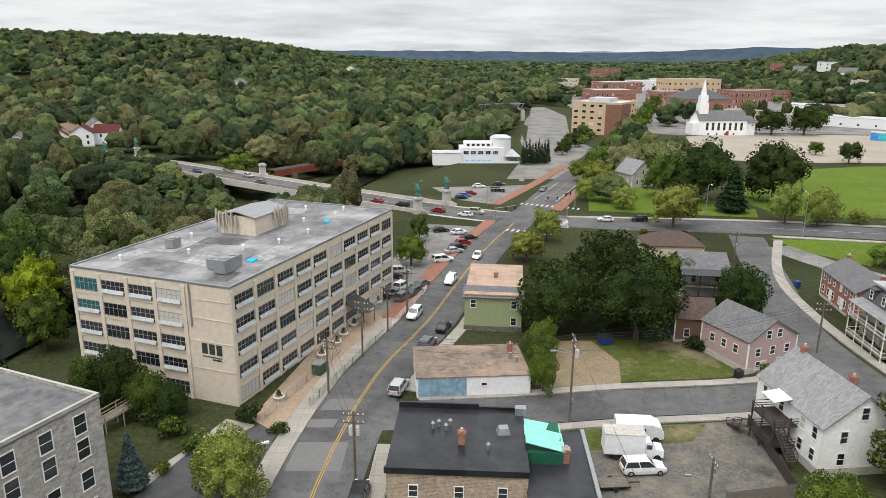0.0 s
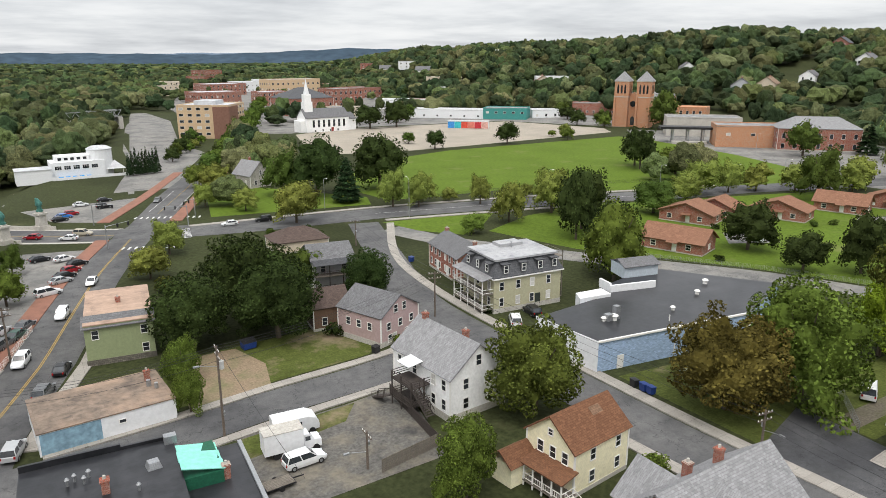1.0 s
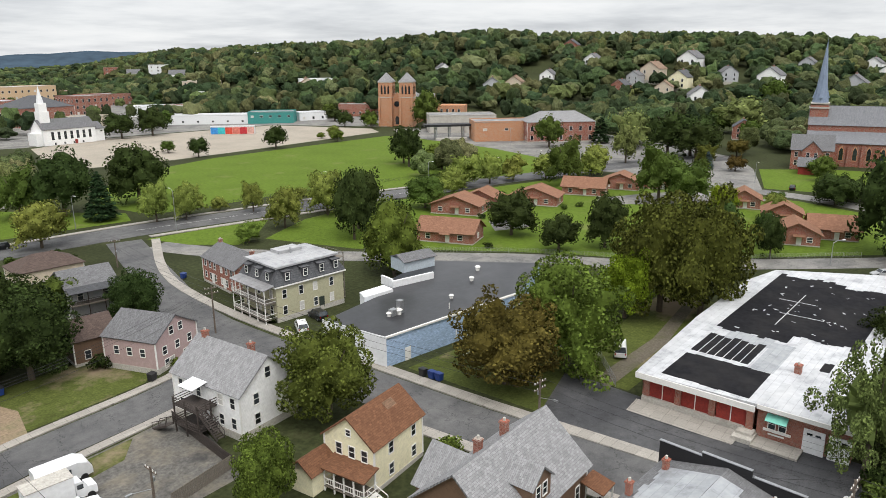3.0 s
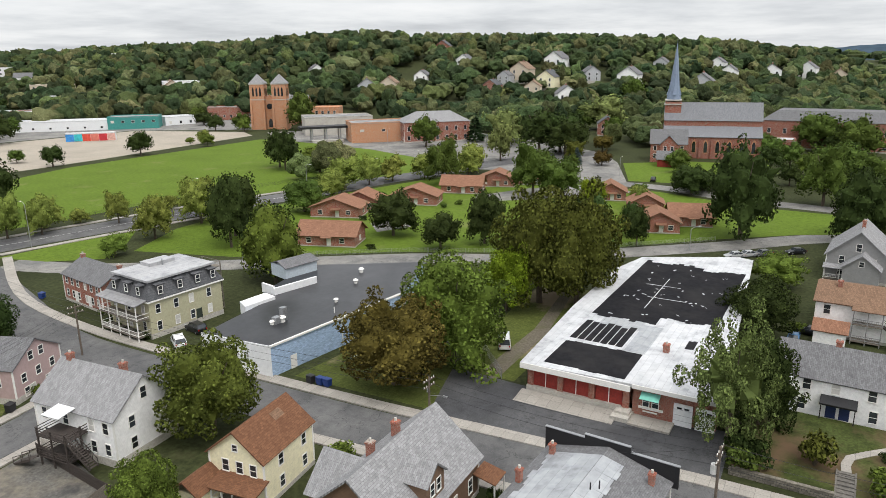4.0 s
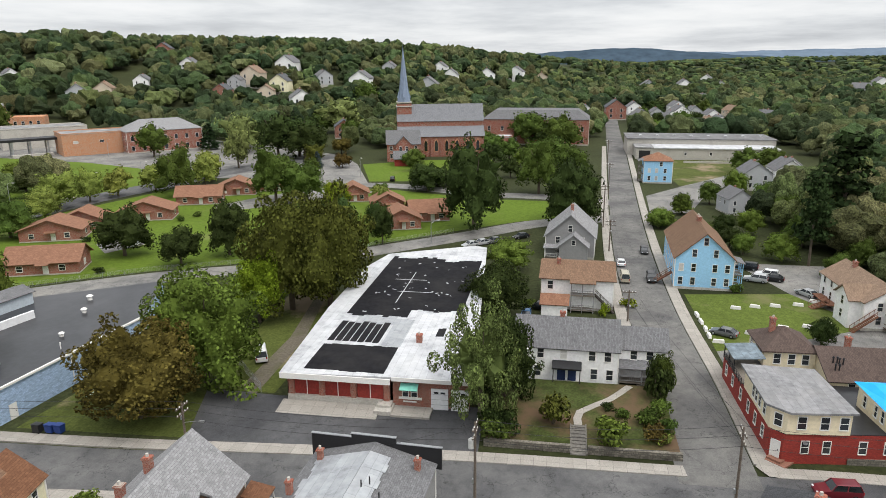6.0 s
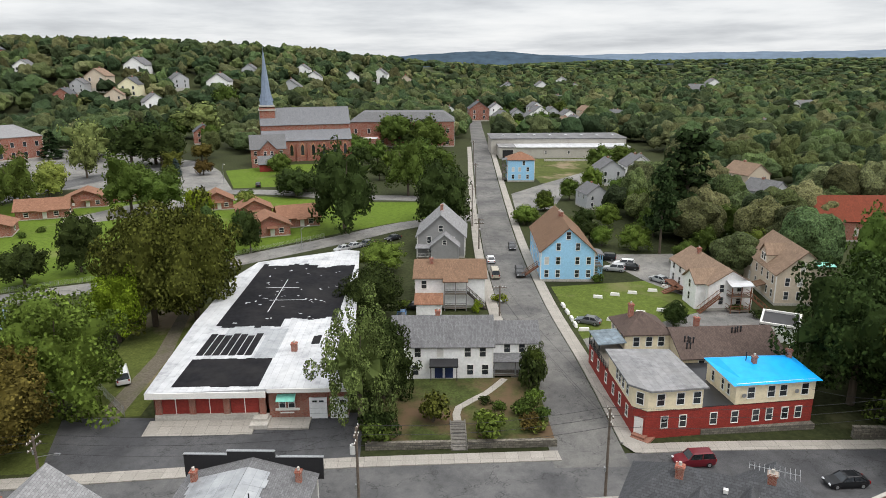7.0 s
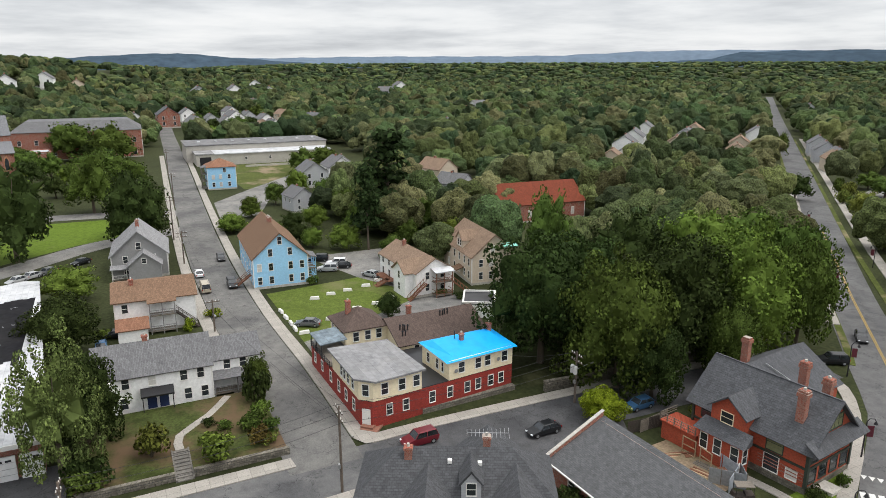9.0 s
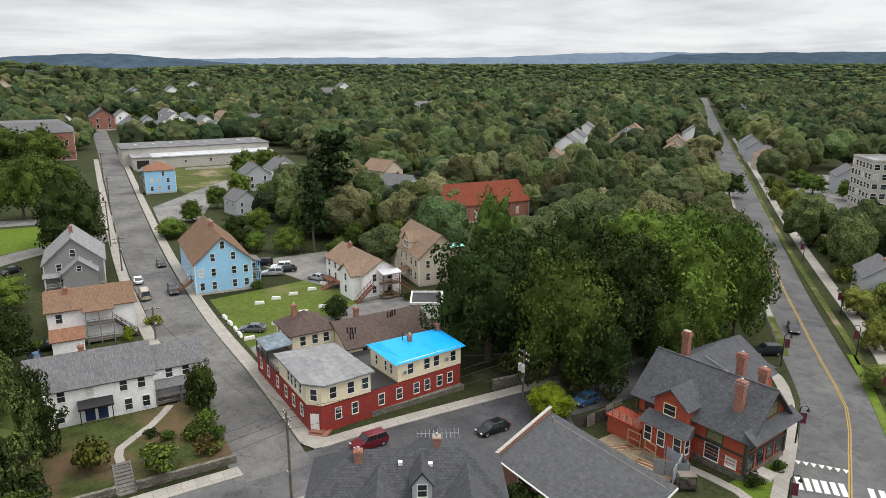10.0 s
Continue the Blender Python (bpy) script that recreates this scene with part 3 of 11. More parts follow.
patch("factory_drive", [(212, -28), (240, -30), (262, -46), (300, -76), (296, -84), (250, -52), (214, -40)], 0.03, ASPHALT_OLD, "asphalt drive beside the blue house", "driveway")
patch("avenue_lot", [(98, -184), (112, -182), (150, -226), (176, -288), (158, -296), (120, -236)], 0.03, ASPHALT_OLD, "asphalt car park beside the offices", "car park")

patch("mill_drive", [(-21.8, 63.9), (-20.8, 73.7), (-18.8, 80.4), (-21.7, 79.7), (-26.2, 75.5), (-29.7, 71.7), (-32.3, 63.8), (-34, 50), (-22.5, 50)], 0.046, ASPHALT_NEW, "dark asphalt drive beside the stone mill", "driveway")

ROAD_PATCH = material("asphalt_patch", (0.15, 0.148, 0.145), 0.9, grain=8, stain=0.4, amount=0.15)
for poly in ([(-17.6, 68.5), (-11.3, 68.5), (-11.2, 74.6), (-17.2, 74.5)], [(-16.0, 82.4), (-11.4, 82.5), (-10.8, 85.6), (-15.3, 85.5)], [(-17.4, 77.9), (-13.6, 78.0), (-13.2, 80.1), (-17.1, 80.0)]):
    patch("road_patch", poly, 0.066, ROAD_PATCH, "paler rectangular patch of asphalt", "road patch")
patch("church_lawn", [(257, 71), (262, 40), (300, 24), (322, 30), (318, 60), (301, 86)], 0.028, TURF, "lawn before the brick church", "lawn")


# ---- houses ----
WIN = {}


def window_data(w, h, style):
    """Shared meshes of one window: frame, pane and, if any, bars."""
    key = (round(w, 2), round(h, 2), style)
    if key not in WIN:
        t = 0.09
        fr = Build().block(-w / 2 - t, -0.07, -t, -w / 2, 0.02, h + t).block(w / 2, -0.07, -t, w / 2 + t, 0.02, h + t)
        fr.block(-w / 2, -0.07, h, w / 2, 0.02, h + t).block(-w / 2 - 0.05, -0.12, -t, w / 2 + 0.05, 0.02, 0)
        if style == "sash":
            fr.block(-w / 2, -0.05, h / 2 - 0.03, w / 2, 0.02, h / 2 + 0.03)
        if style == "band":
            k = max(2, round(w / 0.75))
            for i in range(1, k):
                x = -w / 2 + w * i / k
                fr.block(x - 0.025, -0.05, 0, x + 0.025, 0.02, h)
            fr.block(-w / 2, -0.05, h * 0.62, w / 2, 0.02, h * 0.62 + 0.05)
        pane = Build().block(-w / 2, -0.025, 0, w / 2, 0.0, h)
        WIN[key] = (fr, pane, {})
    return WIN[key]


def put_window(parent, x, y, z, turn, w=0.95, h=1.5, style="sash", frame_mat=TRIM, pane_mat=GLASS, name="window"):
    """A window on a wall: x, y, z the middle of its sill; turn 0 faces -y."""
    fr, pane, made = window_data(w, h, style)
    if style == "far":
        # frame and pane of a distant window in one mesh
        key = frame_mat.name + pane_mat.name
        if key not in made:
            both = Build().add(fr.v, fr.f).add(pane.v, pane.f)
            made[key] = both.data("window", frame_mat)
            made[key].materials.append(pane_mat)
            for i in range(len(fr.f), len(both.f)):
                made[key].polygons[i].material_index = 1
        return part(name, made[key], None, parent, m=pose(x, y, z, 0, 0, turn))
    if frame_mat.name not in made:
        made[frame_mat.name] = fr.data("window", frame_mat)
    if pane_mat.name not in made:
        made[pane_mat.name] = pane.data("pane", pane_mat)
    f = part(name, made[frame_mat.name], None, parent, m=pose(x, y, z, 0, 0, turn))
    part("pane", made[pane_mat.name], None, f)
    return f


def put_door(parent, x, y, z, turn, w=0.95, h=2.05, mat=TRIM):
    b = Build().block(-w / 2 - 0.1, -0.08, 0, -w / 2, 0.02, h + 0.1).block(w / 2, -0.08, 0, w / 2 + 0.1, 0.02, h + 0.1).block(-w / 2, -0.08, h, w / 2, 0.02, h + 0.1)
    d = part("door", b.block(-w / 2, -0.045, 0, w / 2, 0.0, h), mat, parent, m=pose(x, y, z, 0, 0, turn))
    part("door_handle", Build().box(w * 0.36, -0.08, 0.95, 0.05, 0.07, 0.12), BLACK, d)
    return d


def roof_gable(w, d, h, rise, over=0.35, axis="x", t=0.18):
    """Two slopes; the ridge along x or y. Returns the roof and the wall triangles."""
    rf, gb = Build(), Build()
    s = 1 if axis == "x" else 0
    L, W = (w, d) if s else (d, w)
    k = rise / (W / 2)
    e = over

    def P(a, b, z):
        return (a, b, z) if s else (-b, a, z)
    z0 = h - k * e + 0.10
    for sg in (1, -1):
        q = [P(-L / 2 - e, -sg * (W / 2 + e), z0), P(L / 2 + e, -sg * (W / 2 + e), z0), P(L / 2 + e, 0, h + rise + 0.10), P(-L / 2 - e, 0, h + rise + 0.10)]
        rf.slab(q if sg > 0 else q[::-1], t)
    for a in (-L / 2, L / 2 - 0.2):
        tri = [P(a, -W / 2, h), P(a, W / 2, h), P(a, 0, h + rise)]
        tri2 = [P(a + 0.2, -W / 2, h), P(a + 0.2, W / 2, h), P(a + 0.2, 0, h + rise)]
        gb.add(tri + tri2, [(0, 1, 2), (5, 4, 3), (0, 3, 4, 1), (1, 4, 5, 2), (2, 5, 3, 0)])
    return rf, gb


def roof_hip(w, d, h, rise, over=0.4, flat=0.0):
    rf = Build()
    a, b = w / 2 + over, d / 2 + over
    m = min(a, b)
    ra, rb = (a - m + flat, b - m + flat)
    z0, z1 = h, h + rise
    low = [(-a, -b, z0), (a, -b, z0), (a, b, z0), (-a, b, z0)]
    top = [(-ra, -rb, z1), (ra, -rb, z1), (ra, rb, z1), (-ra, rb, z1)]
    rf.add(low + top + [(x, y, z - 0.18) for x, y, z in low],
           [(0, 1, 5, 4), (1, 2, 6, 5), (2, 3, 7, 6), (3, 0, 4, 7), (4, 5, 6, 7), (8, 9, 1, 0), (9, 10, 2, 1), (10, 11, 3, 2), (11, 8, 0, 3), (11, 10, 9, 8)])
    return rf


def roof_flat(w, d, h, lip=0.25, over=0.1):
    rf = Build()
    rf.block(-w / 2 - over, -d / 2 - over, h, w / 2 + over, d / 2 + over, h + 0.15)
    return rf


def parapet(w, d, h, lip=0.35, t=0.25):
    b = Build()
    b.block(-w / 2 - 0.05, -d / 2 - 0.05, h, w / 2 + 0.05, -d / 2 + t, h + lip).block(-w / 2 - 0.05, d / 2 - t, h, w / 2 + 0.05, d / 2 + 0.05, h + lip)
    b.block(-w / 2 - 0.05, -d / 2 + t, h, -w / 2 + t, d / 2 - t, h + lip).block(w / 2 - t, -d / 2 + t, h, w / 2 + 0.05, d / 2 - t, h + lip)
    return b


def chimney(parent, x, y, z, tall, mat=BRICK, s=0.7):
    b = Build().box(x, y, z, s, s, tall).box(x, y, z + tall - 0.25, s + 0.16, s + 0.16, 0.18)
    c = part("chimney", b, mat, parent, "red brick chimney")
    part("flue", Build().tube((x, y, z + tall), (x, y, z + tall + 0.3), 0.16, 0.14), CONCRETE_PLAIN, c)
    return c


def wall_rows(root, side, w, d, xs, zs, ww, wh, style="sash", frame_mat=TRIM, blinds=0.25, rnd=None):
    """Windows in rows on one side: f and b are the -y and +y walls, l and r the -x and +x walls."""
    rnd = rnd or random.Random(7)
    for z in zs:
        for u in xs:
            g = BLIND if rnd.random() < blinds else GLASS
            if side == "f":
                put_window(root, u * w / 2, -d / 2, z, 0, ww, wh, style, frame_mat, g)
            elif side == "b":
                put_window(root, u * w / 2, d / 2, z, 180, ww, wh, style, frame_mat, g)
            elif side == "l":
                put_window(root, -w / 2, u * d / 2, z, -90, ww, wh, style, frame_mat, g)
            else:
                put_window(root, w / 2, u * d / 2, z, 90, ww, wh, style, frame_mat, g)


def house(label, x, y, w, d, rz, h, wall, roof_mat, roof="gable", axis="x", rise=2.6, windows=(), doors=(), chimneys=(), base=0.5, trim=TRIM, win=(0.9, 1.5), style="sash", name="house", category="house", z=None, over=0.35, group="", blinds=0.22, sink=0.3, lip=0.35, flat=0.0):
    """A house: walls on a stone base, a roof, windows by side, doors and chimneys. Local x runs along its width, -y is its front."""
    z = ground_z(x, y) if z is None else z
    root = thing(name, label, category, x, y, z, rz, group)
    if base:
        part("foundation", Build().block(-w / 2 - 0.06, -d / 2 - 0.06, -sink, w / 2 + 0.06, d / 2 + 0.06, base), CONCRETE_PLAIN, root)
    body = Build().block(-w / 2, -d / 2, base - (0 if base else sink), w / 2, d / 2, h)
    if roof == "gable":
        rf, gb = roof_gable(w, d, h, rise, over, axis)
        body.add(gb.v, gb.f)
    elif roof == "hip":
        rf = roof_hip(w, d, h, rise, over, flat)
    else:
        rf = roof_flat(w, d, h)
    part("wall", body, wall, root)
    part("roof", rf, roof_mat, root)
    if roof == "flat" and lip:
        part("parapet", parapet(w, d, h + 0.15, lip), trim, root)
    if roof != "flat":
        board = None if group else Build().box(0, 0, base, 0.18, 0.18, h - base).data("corner_board", trim)
        for a, c in ((-w / 2, -d / 2), (w / 2, -d / 2), (-w / 2, d / 2)) if board else ():
            part("corner_board", board, None, root, m=pose(a, c, 0))
    rnd = random.Random(int(abs(x * 7 + y * 13)))
    for side, xs, zs in windows:
        wall_rows(root, side, w, d, xs, zs, win[0], win[1], style, trim, blinds, rnd)
    for side, u, dz, mat in doors:
        px, py, turn = {"f": (u * w / 2, -d / 2, 0), "b": (u * w / 2, d / 2, 180), "l": (-w / 2, u * d / 2, -90), "r": (w / 2, u * d / 2, 90)}[side]
        put_door(root, px, py, dz, turn, mat=mat)
    for u, v, zz, tall in chimneys:
        chimney(root, u * w / 2, v * d / 2, zz, tall)
    return root


def porch(root, x, y, w, d, h, turn=0, floor=0.6, roof_mat=None, posts=4, rail=True, mat=TRIM, floors=1, storey=2.8):
    """An open porch: decks, posts, rails and a low roof; x, y the middle of its wall side, built out to -y before the turn."""
    m = pose(x, y, 0, 0, 0, turn)
    for k in range(floors):
        z = floor + k * storey
        part("deck", Build().block(-w / 2, -d, z - 0.15, w / 2, 0, z), WOOD_GREY, root, m=m)
        if rail:
            b = Build()
            for z2 in (z + 0.25, z + 0.9):
                b.beam((-w / 2, -d + 0.05, z2), (w / 2, -d + 0.05, z2), 0.06, 0.08)
                b.beam((-w / 2 + 0.03, -d, z2), (-w / 2 + 0.03, 0, z2), 0.06, 0.08).beam((w / 2 - 0.03, -d, z2), (w / 2 - 0.03, 0, z2), 0.06, 0.08)
            for i in range(int(w / 0.3) + 1):
                b.box(-w / 2 + 0.03 + i * (w - 0.06) / int(w / 0.3), -d + 0.05, z + 0.25, 0.035, 0.035, 0.65)
            part("railing", b, mat, root, m=m)
    for i in range(posts):
        part("post", Build().box(0, 0, 0, 0.14, 0.14, floor + (floors - 1) * storey + h), mat, root, m=m @ pose(-w / 2 + 0.1 + i * (w - 0.2) / (posts - 1), -d + 0.08, 0))
    top = floor + (floors - 1) * storey + h
    rf = Build().slab([(-w / 2 - 0.25, -d - 0.3, top), (w / 2 + 0.25, -d - 0.3, top), (w / 2 + 0.25, 0, top + 0.55), (-w / 2 - 0.25, 0, top + 0.55)], 0.14)
    part("porch_roof", rf, roof_mat or ROOF_GREY, root, m=m)


def outside_stair(root, x, y, z1, run, wide, turn, mat=WOOD_GREY, z0=0.0):
    """A flight of open wooden steps that climbs from z0 to z1 along its own +y."""
    n = max(3, int((z1 - z0) / 0.19))
    b = Build()
    for i in range(n):
        b.block(-wide / 2, run * i / n, z0 + (z1 - z0) * (i + 1) / n - 0.05, wide / 2, run * (i + 1) / n + 0.03, z0 + (z1 - z0) * (i + 1) / n)
    for s in (-1, 1):
        b.beam((s * wide / 2, 0, z0), (s * wide / 2, run, z1), 0.06, 0.26)
        b.beam((s * wide / 2, 0, z0 + 0.95), (s * wide / 2, run, z1 + 0.95), 0.06, 0.08)
        for i in range(0, n + 1, 3):
            zz = z0 + (z1 - z0) * i / n
            b.box(s * wide / 2, run * i / n, zz, 0.06, 0.06, 0.95)
    return part("outside_stair", b, mat, root, m=pose(x, y, 0, 0, 0, turn))


ROOF_GREY = roofing("grey", (0.15, 0.15, 0.155), 0.17)
ROOF_LIGHT = roofing("pale_grey", (0.25, 0.25, 0.255), 0.1)
ROOF_DARK = roofing("charcoal", (0.075, 0.077, 0.082))
ROOF_BROWN = roofing("brown", (0.185, 0.115, 0.075), 0.16)
ROOF_RUST = roofing("rust_brown", (0.155, 0.075, 0.042), 0.12)
ROOF_TAN = roofing("tan", (0.235, 0.165, 0.118), 0.16)
ROOF_UMBER = roofing("dark_umber", (0.098, 0.072, 0.062), 0.12)
ROOF_RED = roofing("red", (0.17, 0.045, 0.025), 0.12)
ROOF_WINE = roofing("wine_red", (0.10, 0.030, 0.030), 0.12)
ROOF_SLATE = roofing("slate", (0.10, 0.103, 0.11), 0.16)
ROOF_ORANGE = roofing("orange_brown", (0.24, 0.125, 0.08), 0.16)
FLAT_DARK = membrane("black", (0.020, 0.021, 0.024), 0.3, (0.045, 0.045, 0.05), 0.28)
FLAT_GREY = membrane("grey", (0.17, 0.17, 0.172), 0.3, (0.42, 0.42, 0.41))
FLAT_WHITE = membrane("white", (0.44, 0.45, 0.465), 0.07, (0.48, 0.49, 0.50))
FLAT_PEACH = membrane("peach", (0.36, 0.25, 0.185), 0.12, (0.36, 0.26, 0.2))
FLAT_TAR = membrane("brown_tar", (0.17, 0.13, 0.10), 0.35, (0.30, 0.21, 0.15))
FLAT_SILVER = membrane("silver", (0.21, 0.21, 0.215), 0.2, (0.12, 0.118, 0.115))
WHITE = siding("white", (0.82, 0.82, 0.815))
CREAM = siding("cream", (0.76, 0.67, 0.48))
YELLOW = siding("pale_yellow", (0.80, 0.75, 0.53))
BLUE = siding("sky_blue", (0.31, 0.57, 0.80))
SHED_PALE = siding("pale_grey_blue", (0.46, 0.52, 0.57))
SAGE = siding("sage_green", (0.27, 0.31, 0.17))
OLIVE = siding("pale_olive", (0.42, 0.40, 0.27))
PINK = siding("dusty_pink", (0.42, 0.31, 0.30))
TAN = siding("tan", (0.55, 0.47, 0.37))
GREY = siding("grey", (0.26, 0.26, 0.26))
BROWN = siding("brown", (0.16, 0.10, 0.065))
STUCCO = material("cream_painted_concrete", (0.57, 0.50, 0.41), 0.85, grain=1.2, stain=0.18, amount=0.1, tint=(0.46, 0.40, 0.31))
WHITE_WALL = material("white_painted_wall", (0.70, 0.71, 0.72), 0.7, grain=2, stain=0.3, amount=0.08)
RED_PAINT = material("red_painted_brick", (0.27, 0.035, 0.025), 0.75, grain=5, stain=0.4, amount=0.2, pattern=bricks((0.2, 0.035, 0.03)))
TERRACOTTA = material("terracotta_painted_brick", (0.34, 0.066, 0.032), 0.8, grain=4, stain=0.5, amount=0.18, pattern=bricks((0.3, 0.08, 0.05)))
MURAL = material("blue_mural_paint", (0.20, 0.32, 0.40), 0.8, grain=1.5, stain=0.5, amount=0.3)
TARP = material("blue_tarpaulin", (0.004, 0.34, 0.82), 0.45, grain=1.0, stain=0.5, amount=0.12, bump=0.5)
TEAL = material("teal_painted_metal", (0.22, 0.58, 0.48), 0.4, grain=2, stain=0.4, amount=0.15)
GREEN_DARK = material("dark_green_paint", (0.012, 0.09, 0.05), 0.6, grain=4, amount=0.2)
DARK_TRIM = material("dark_green_trim", (0.035, 0.045, 0.035), 0.6, grain=6, amount=0.2)


# ---- buildings near the camera ----
Z2 = (1.0, 3.9)


WINDOW_GREY = material("grey_steel_sash", (0.30, 0.29, 0.27), 0.6, grain=8, stain=1.0, amount=0.2)
PATCH_PALE = membrane("pale_repair", (0.30, 0.30, 0.30), 0.4, (0.15, 0.15, 0.15))
PATCH_DARK = membrane("dark_repair", (0.09, 0.09, 0.092), 0.35, (0.2, 0.2, 0.2))
HOPPER = material("pale_hopper_glass", (0.40, 0.42, 0.42), 0.3, spec=0.5, grain=2, stain=0.8, amount=0.2)
TEAL_PANE = material("teal_window_film", (0.03, 0.12, 0.14), 0.2, spec=0.5, grain=1.5, amount=0.3)
ANTENNA = material("tan_antenna", (0.42, 0.38, 0.32), 0.6, grain=6, amount=0.1)
MILL_ROOF = material("mill_membrane", (0.15, 0.15, 0.155), 0.7, grain=0.45, stain=0.10, amount=0.4, tint=(0.40, 0.40, 0.395), bump=0.06)


def mill():
    """The long five-storey concrete mill with a plant room on its roof."""
    L, W, H = 50.0, 26.4, 16.4
    root = thing("mill_building", "five-storey cream concrete mill with bands of factory windows", "mill", -30.8, 111.2, 0, 70)
    part("wall", Build().block(-L / 2, -W / 2, -7, L / 2, W / 2, H), STUCCO, root, "cream painted concrete walls")
    part("roof", Build().block(-L / 2 + 0.3, -W / 2 + 0.3, H, L / 2 - 0.3, W / 2 - 0.3, H + 0.12), MILL_ROOF, root, "stained grey membrane roof with white patches")
    part("parapet", parapet(L, W, H, 0.30, 0.22), STEEL, root, "low grey metal roof edge")
    floors = [0.55 + 3.22 * i for i in range(5)]
    bays = 10
    for i in range(bays + 1):
        x = -L / 2 + 0.35 + (L - 0.7) * i / bays
        part("pilaster", Build().block(x - 0.3, -W / 2 - 0.16, -5, x + 0.3, -W / 2, H - 0.35), STUCCO, root)
    for z in floors:
        part("sill_band", Build().block(-L / 2, -W / 2 - 0.10, z - 0.5, L / 2, -W / 2, z - 0.12), STUCCO, root)
        part("sill_band", Build().block(-L / 2 - 0.10, -W / 2 + 7.0, z - 0.5, -L / 2, W / 2, z - 0.12), STUCCO, root)
        for i in range(bays):
            x = -L / 2 + 0.35 + (L - 0.7) * (i + 0.5) / bays
            put_window(root, x, -W / 2, z, 0, 3.9, 1.75, "band", WINDOW_GREY, BLIND if (i * 3 + int(z) * 5) % 8 == 0 else GLASS)
            if (i * 5 + int(z) * 3) % 4:
                part("hopper", Build().slab([(x - 1.9, -W / 2 - 0.10, z + 0.55), (x + 1.9, -W / 2 - 0.10, z + 0.55), (x + 1.9, -W / 2 - 0.34, z + 0.05), (x - 1.9, -W / 2 - 0.34, z + 0.05)], 0.04), HOPPER, root, "open steel hopper light")
        for i in range(4):
            y = -W / 2 + 7.2 + (W - 7.6) * (i + 0.5) / 4
            put_window(root, -L / 2, y, z, -90, 3.9, 1.75, "band", WINDOW_GREY, (BLIND, GLASS, GLASS, GLASS, TEAL_PANE)[(i * 3 + int(z) * 5) % 5] if z > 9 else GLASS)
            if (i * 3 + int(z) * 7) % 4:
                part("hopper", Build().slab([(-L / 2 - 0.10, y + 1.9, z + 0.55), (-L / 2 - 0.10, y - 1.9, z + 0.55), (-L / 2 - 0.34, y - 1.9, z + 0.05), (-L / 2 - 0.34, y + 1.9, z + 0.05)], 0.04), HOPPER, root, "open steel hopper light")
    for i in range(5):
        y = -W / 2 + 7.2 + (W - 7.6) * i / 4
        part("pilaster", Build().block(-L / 2 - 0.16, y - 0.3, -5, -L / 2, y + 0.3, H - 0.35), STUCCO, root)
    # pale and dark repairs on the roof
    for i, (x, y, w, d, rz) in enumerate(((-20, 3, 5, 8, 4), (-15, -2, 6, 5, -6), (-11, 7, 7, 4, 3), (-21, -9.5, 4, 3, 8), (-9, -9, 8, 3, 2), (-17, 9.5, 6, 3, 0), (-6, 2, 4, 7, 10), (8, 9, 7, 3, -3), (17, 4, 5, 6, 5), (-13, -6, 5, 2.5, 12))):
        part("roof_patch", Build().box(x, y, H + 0.125 + 0.003 * i, w, d, 0.012, rz), PATCH_PALE if i % 3 else PATCH_DARK, root)
    # plant room and antennas
    part("plant_room", Build().block(-1.5, -1.0, H, 7.5, 6.0, H + 3.2), STUCCO, root, "cream rooftop plant room")
    part("plant_room_roof", Build().slab([(-1.8, -1.3, H + 3.2), (7.8, -1.3, H + 3.2), (7.8, 2.5, H + 4.0), (-1.8, 2.5, H + 4.0)], 0.15).slab([(-1.8, 2.5, H + 4.0), (7.8, 2.5, H + 4.0), (7.8, 6.3, H + 3.2), (-1.8, 6.3, H + 3.2)], 0.15), STEEL, root)
    spots = [(-1.9, 2.4), (-1.9, 3.2), (-2.1, 4.0), (-1.9, 4.8), (-1.9, 5.6), (-1.6, 6.4), (-0.6, 6.4), (3.6, -1.4), (4.4, -1.5), (5.2, -1.4), (6.0, -1.5), (6.8, -1.4), (7.6, -1.3)]
    for k, (ax, ay) in enumerate(spots):
        z = H + 1.1 + 0.35 * (k % 3)
        a = part("antenna", Build().box(ax, ay, z, 0.34, 0.24, 2.3), ANTENNA, root, "tan panel antenna")
        part("mount", Build().tube((ax, ay, H + 0.1), (ax, ay, z + 2.5), 0.05, n=6).beam((ax, ay, z + 0.5), (min(max(ax, -1.5), 7.5), min(max(ay, -1.0), 6.0), z + 0.5), 0.06, 0.06), STEEL, a)
    for ax, ay, s in ((-19.5, -8.5, 2.4), (-17.0, -8.0, 2.0), (-18.4, -6.0, 1.7), (-12, 6.5, 1.8)):
        part("air_conditioner", Build().box(ax, ay, H + 0.3, s, s * 0.8, s * 0.75).box(ax, ay, H + 0.1, s * 0.8, s * 0.7, 0.2).tube((ax, ay, H + 0.3 + s * 0.75), (ax, ay, H + 0.45 + s * 0.75), s * 0.3, n=12), STEEL, root, "grey rooftop air conditioner")
    for ax, ay in ((-9, -4), (-4, -7), (10, -3), (13, 3), (16, -6), (19, 2), (21, -5), (3, -8), (-14, 2), (-6, 8), (12, 8), (-20, 9)):
        part("roof_vent", Build().tube((ax, ay, H + 0.1), (ax, ay, H + 0.8), 0.16).tube((ax, ay, H + 0.8), (ax, ay, H + 1.0), 0.3, 0.12), TRIM, root)
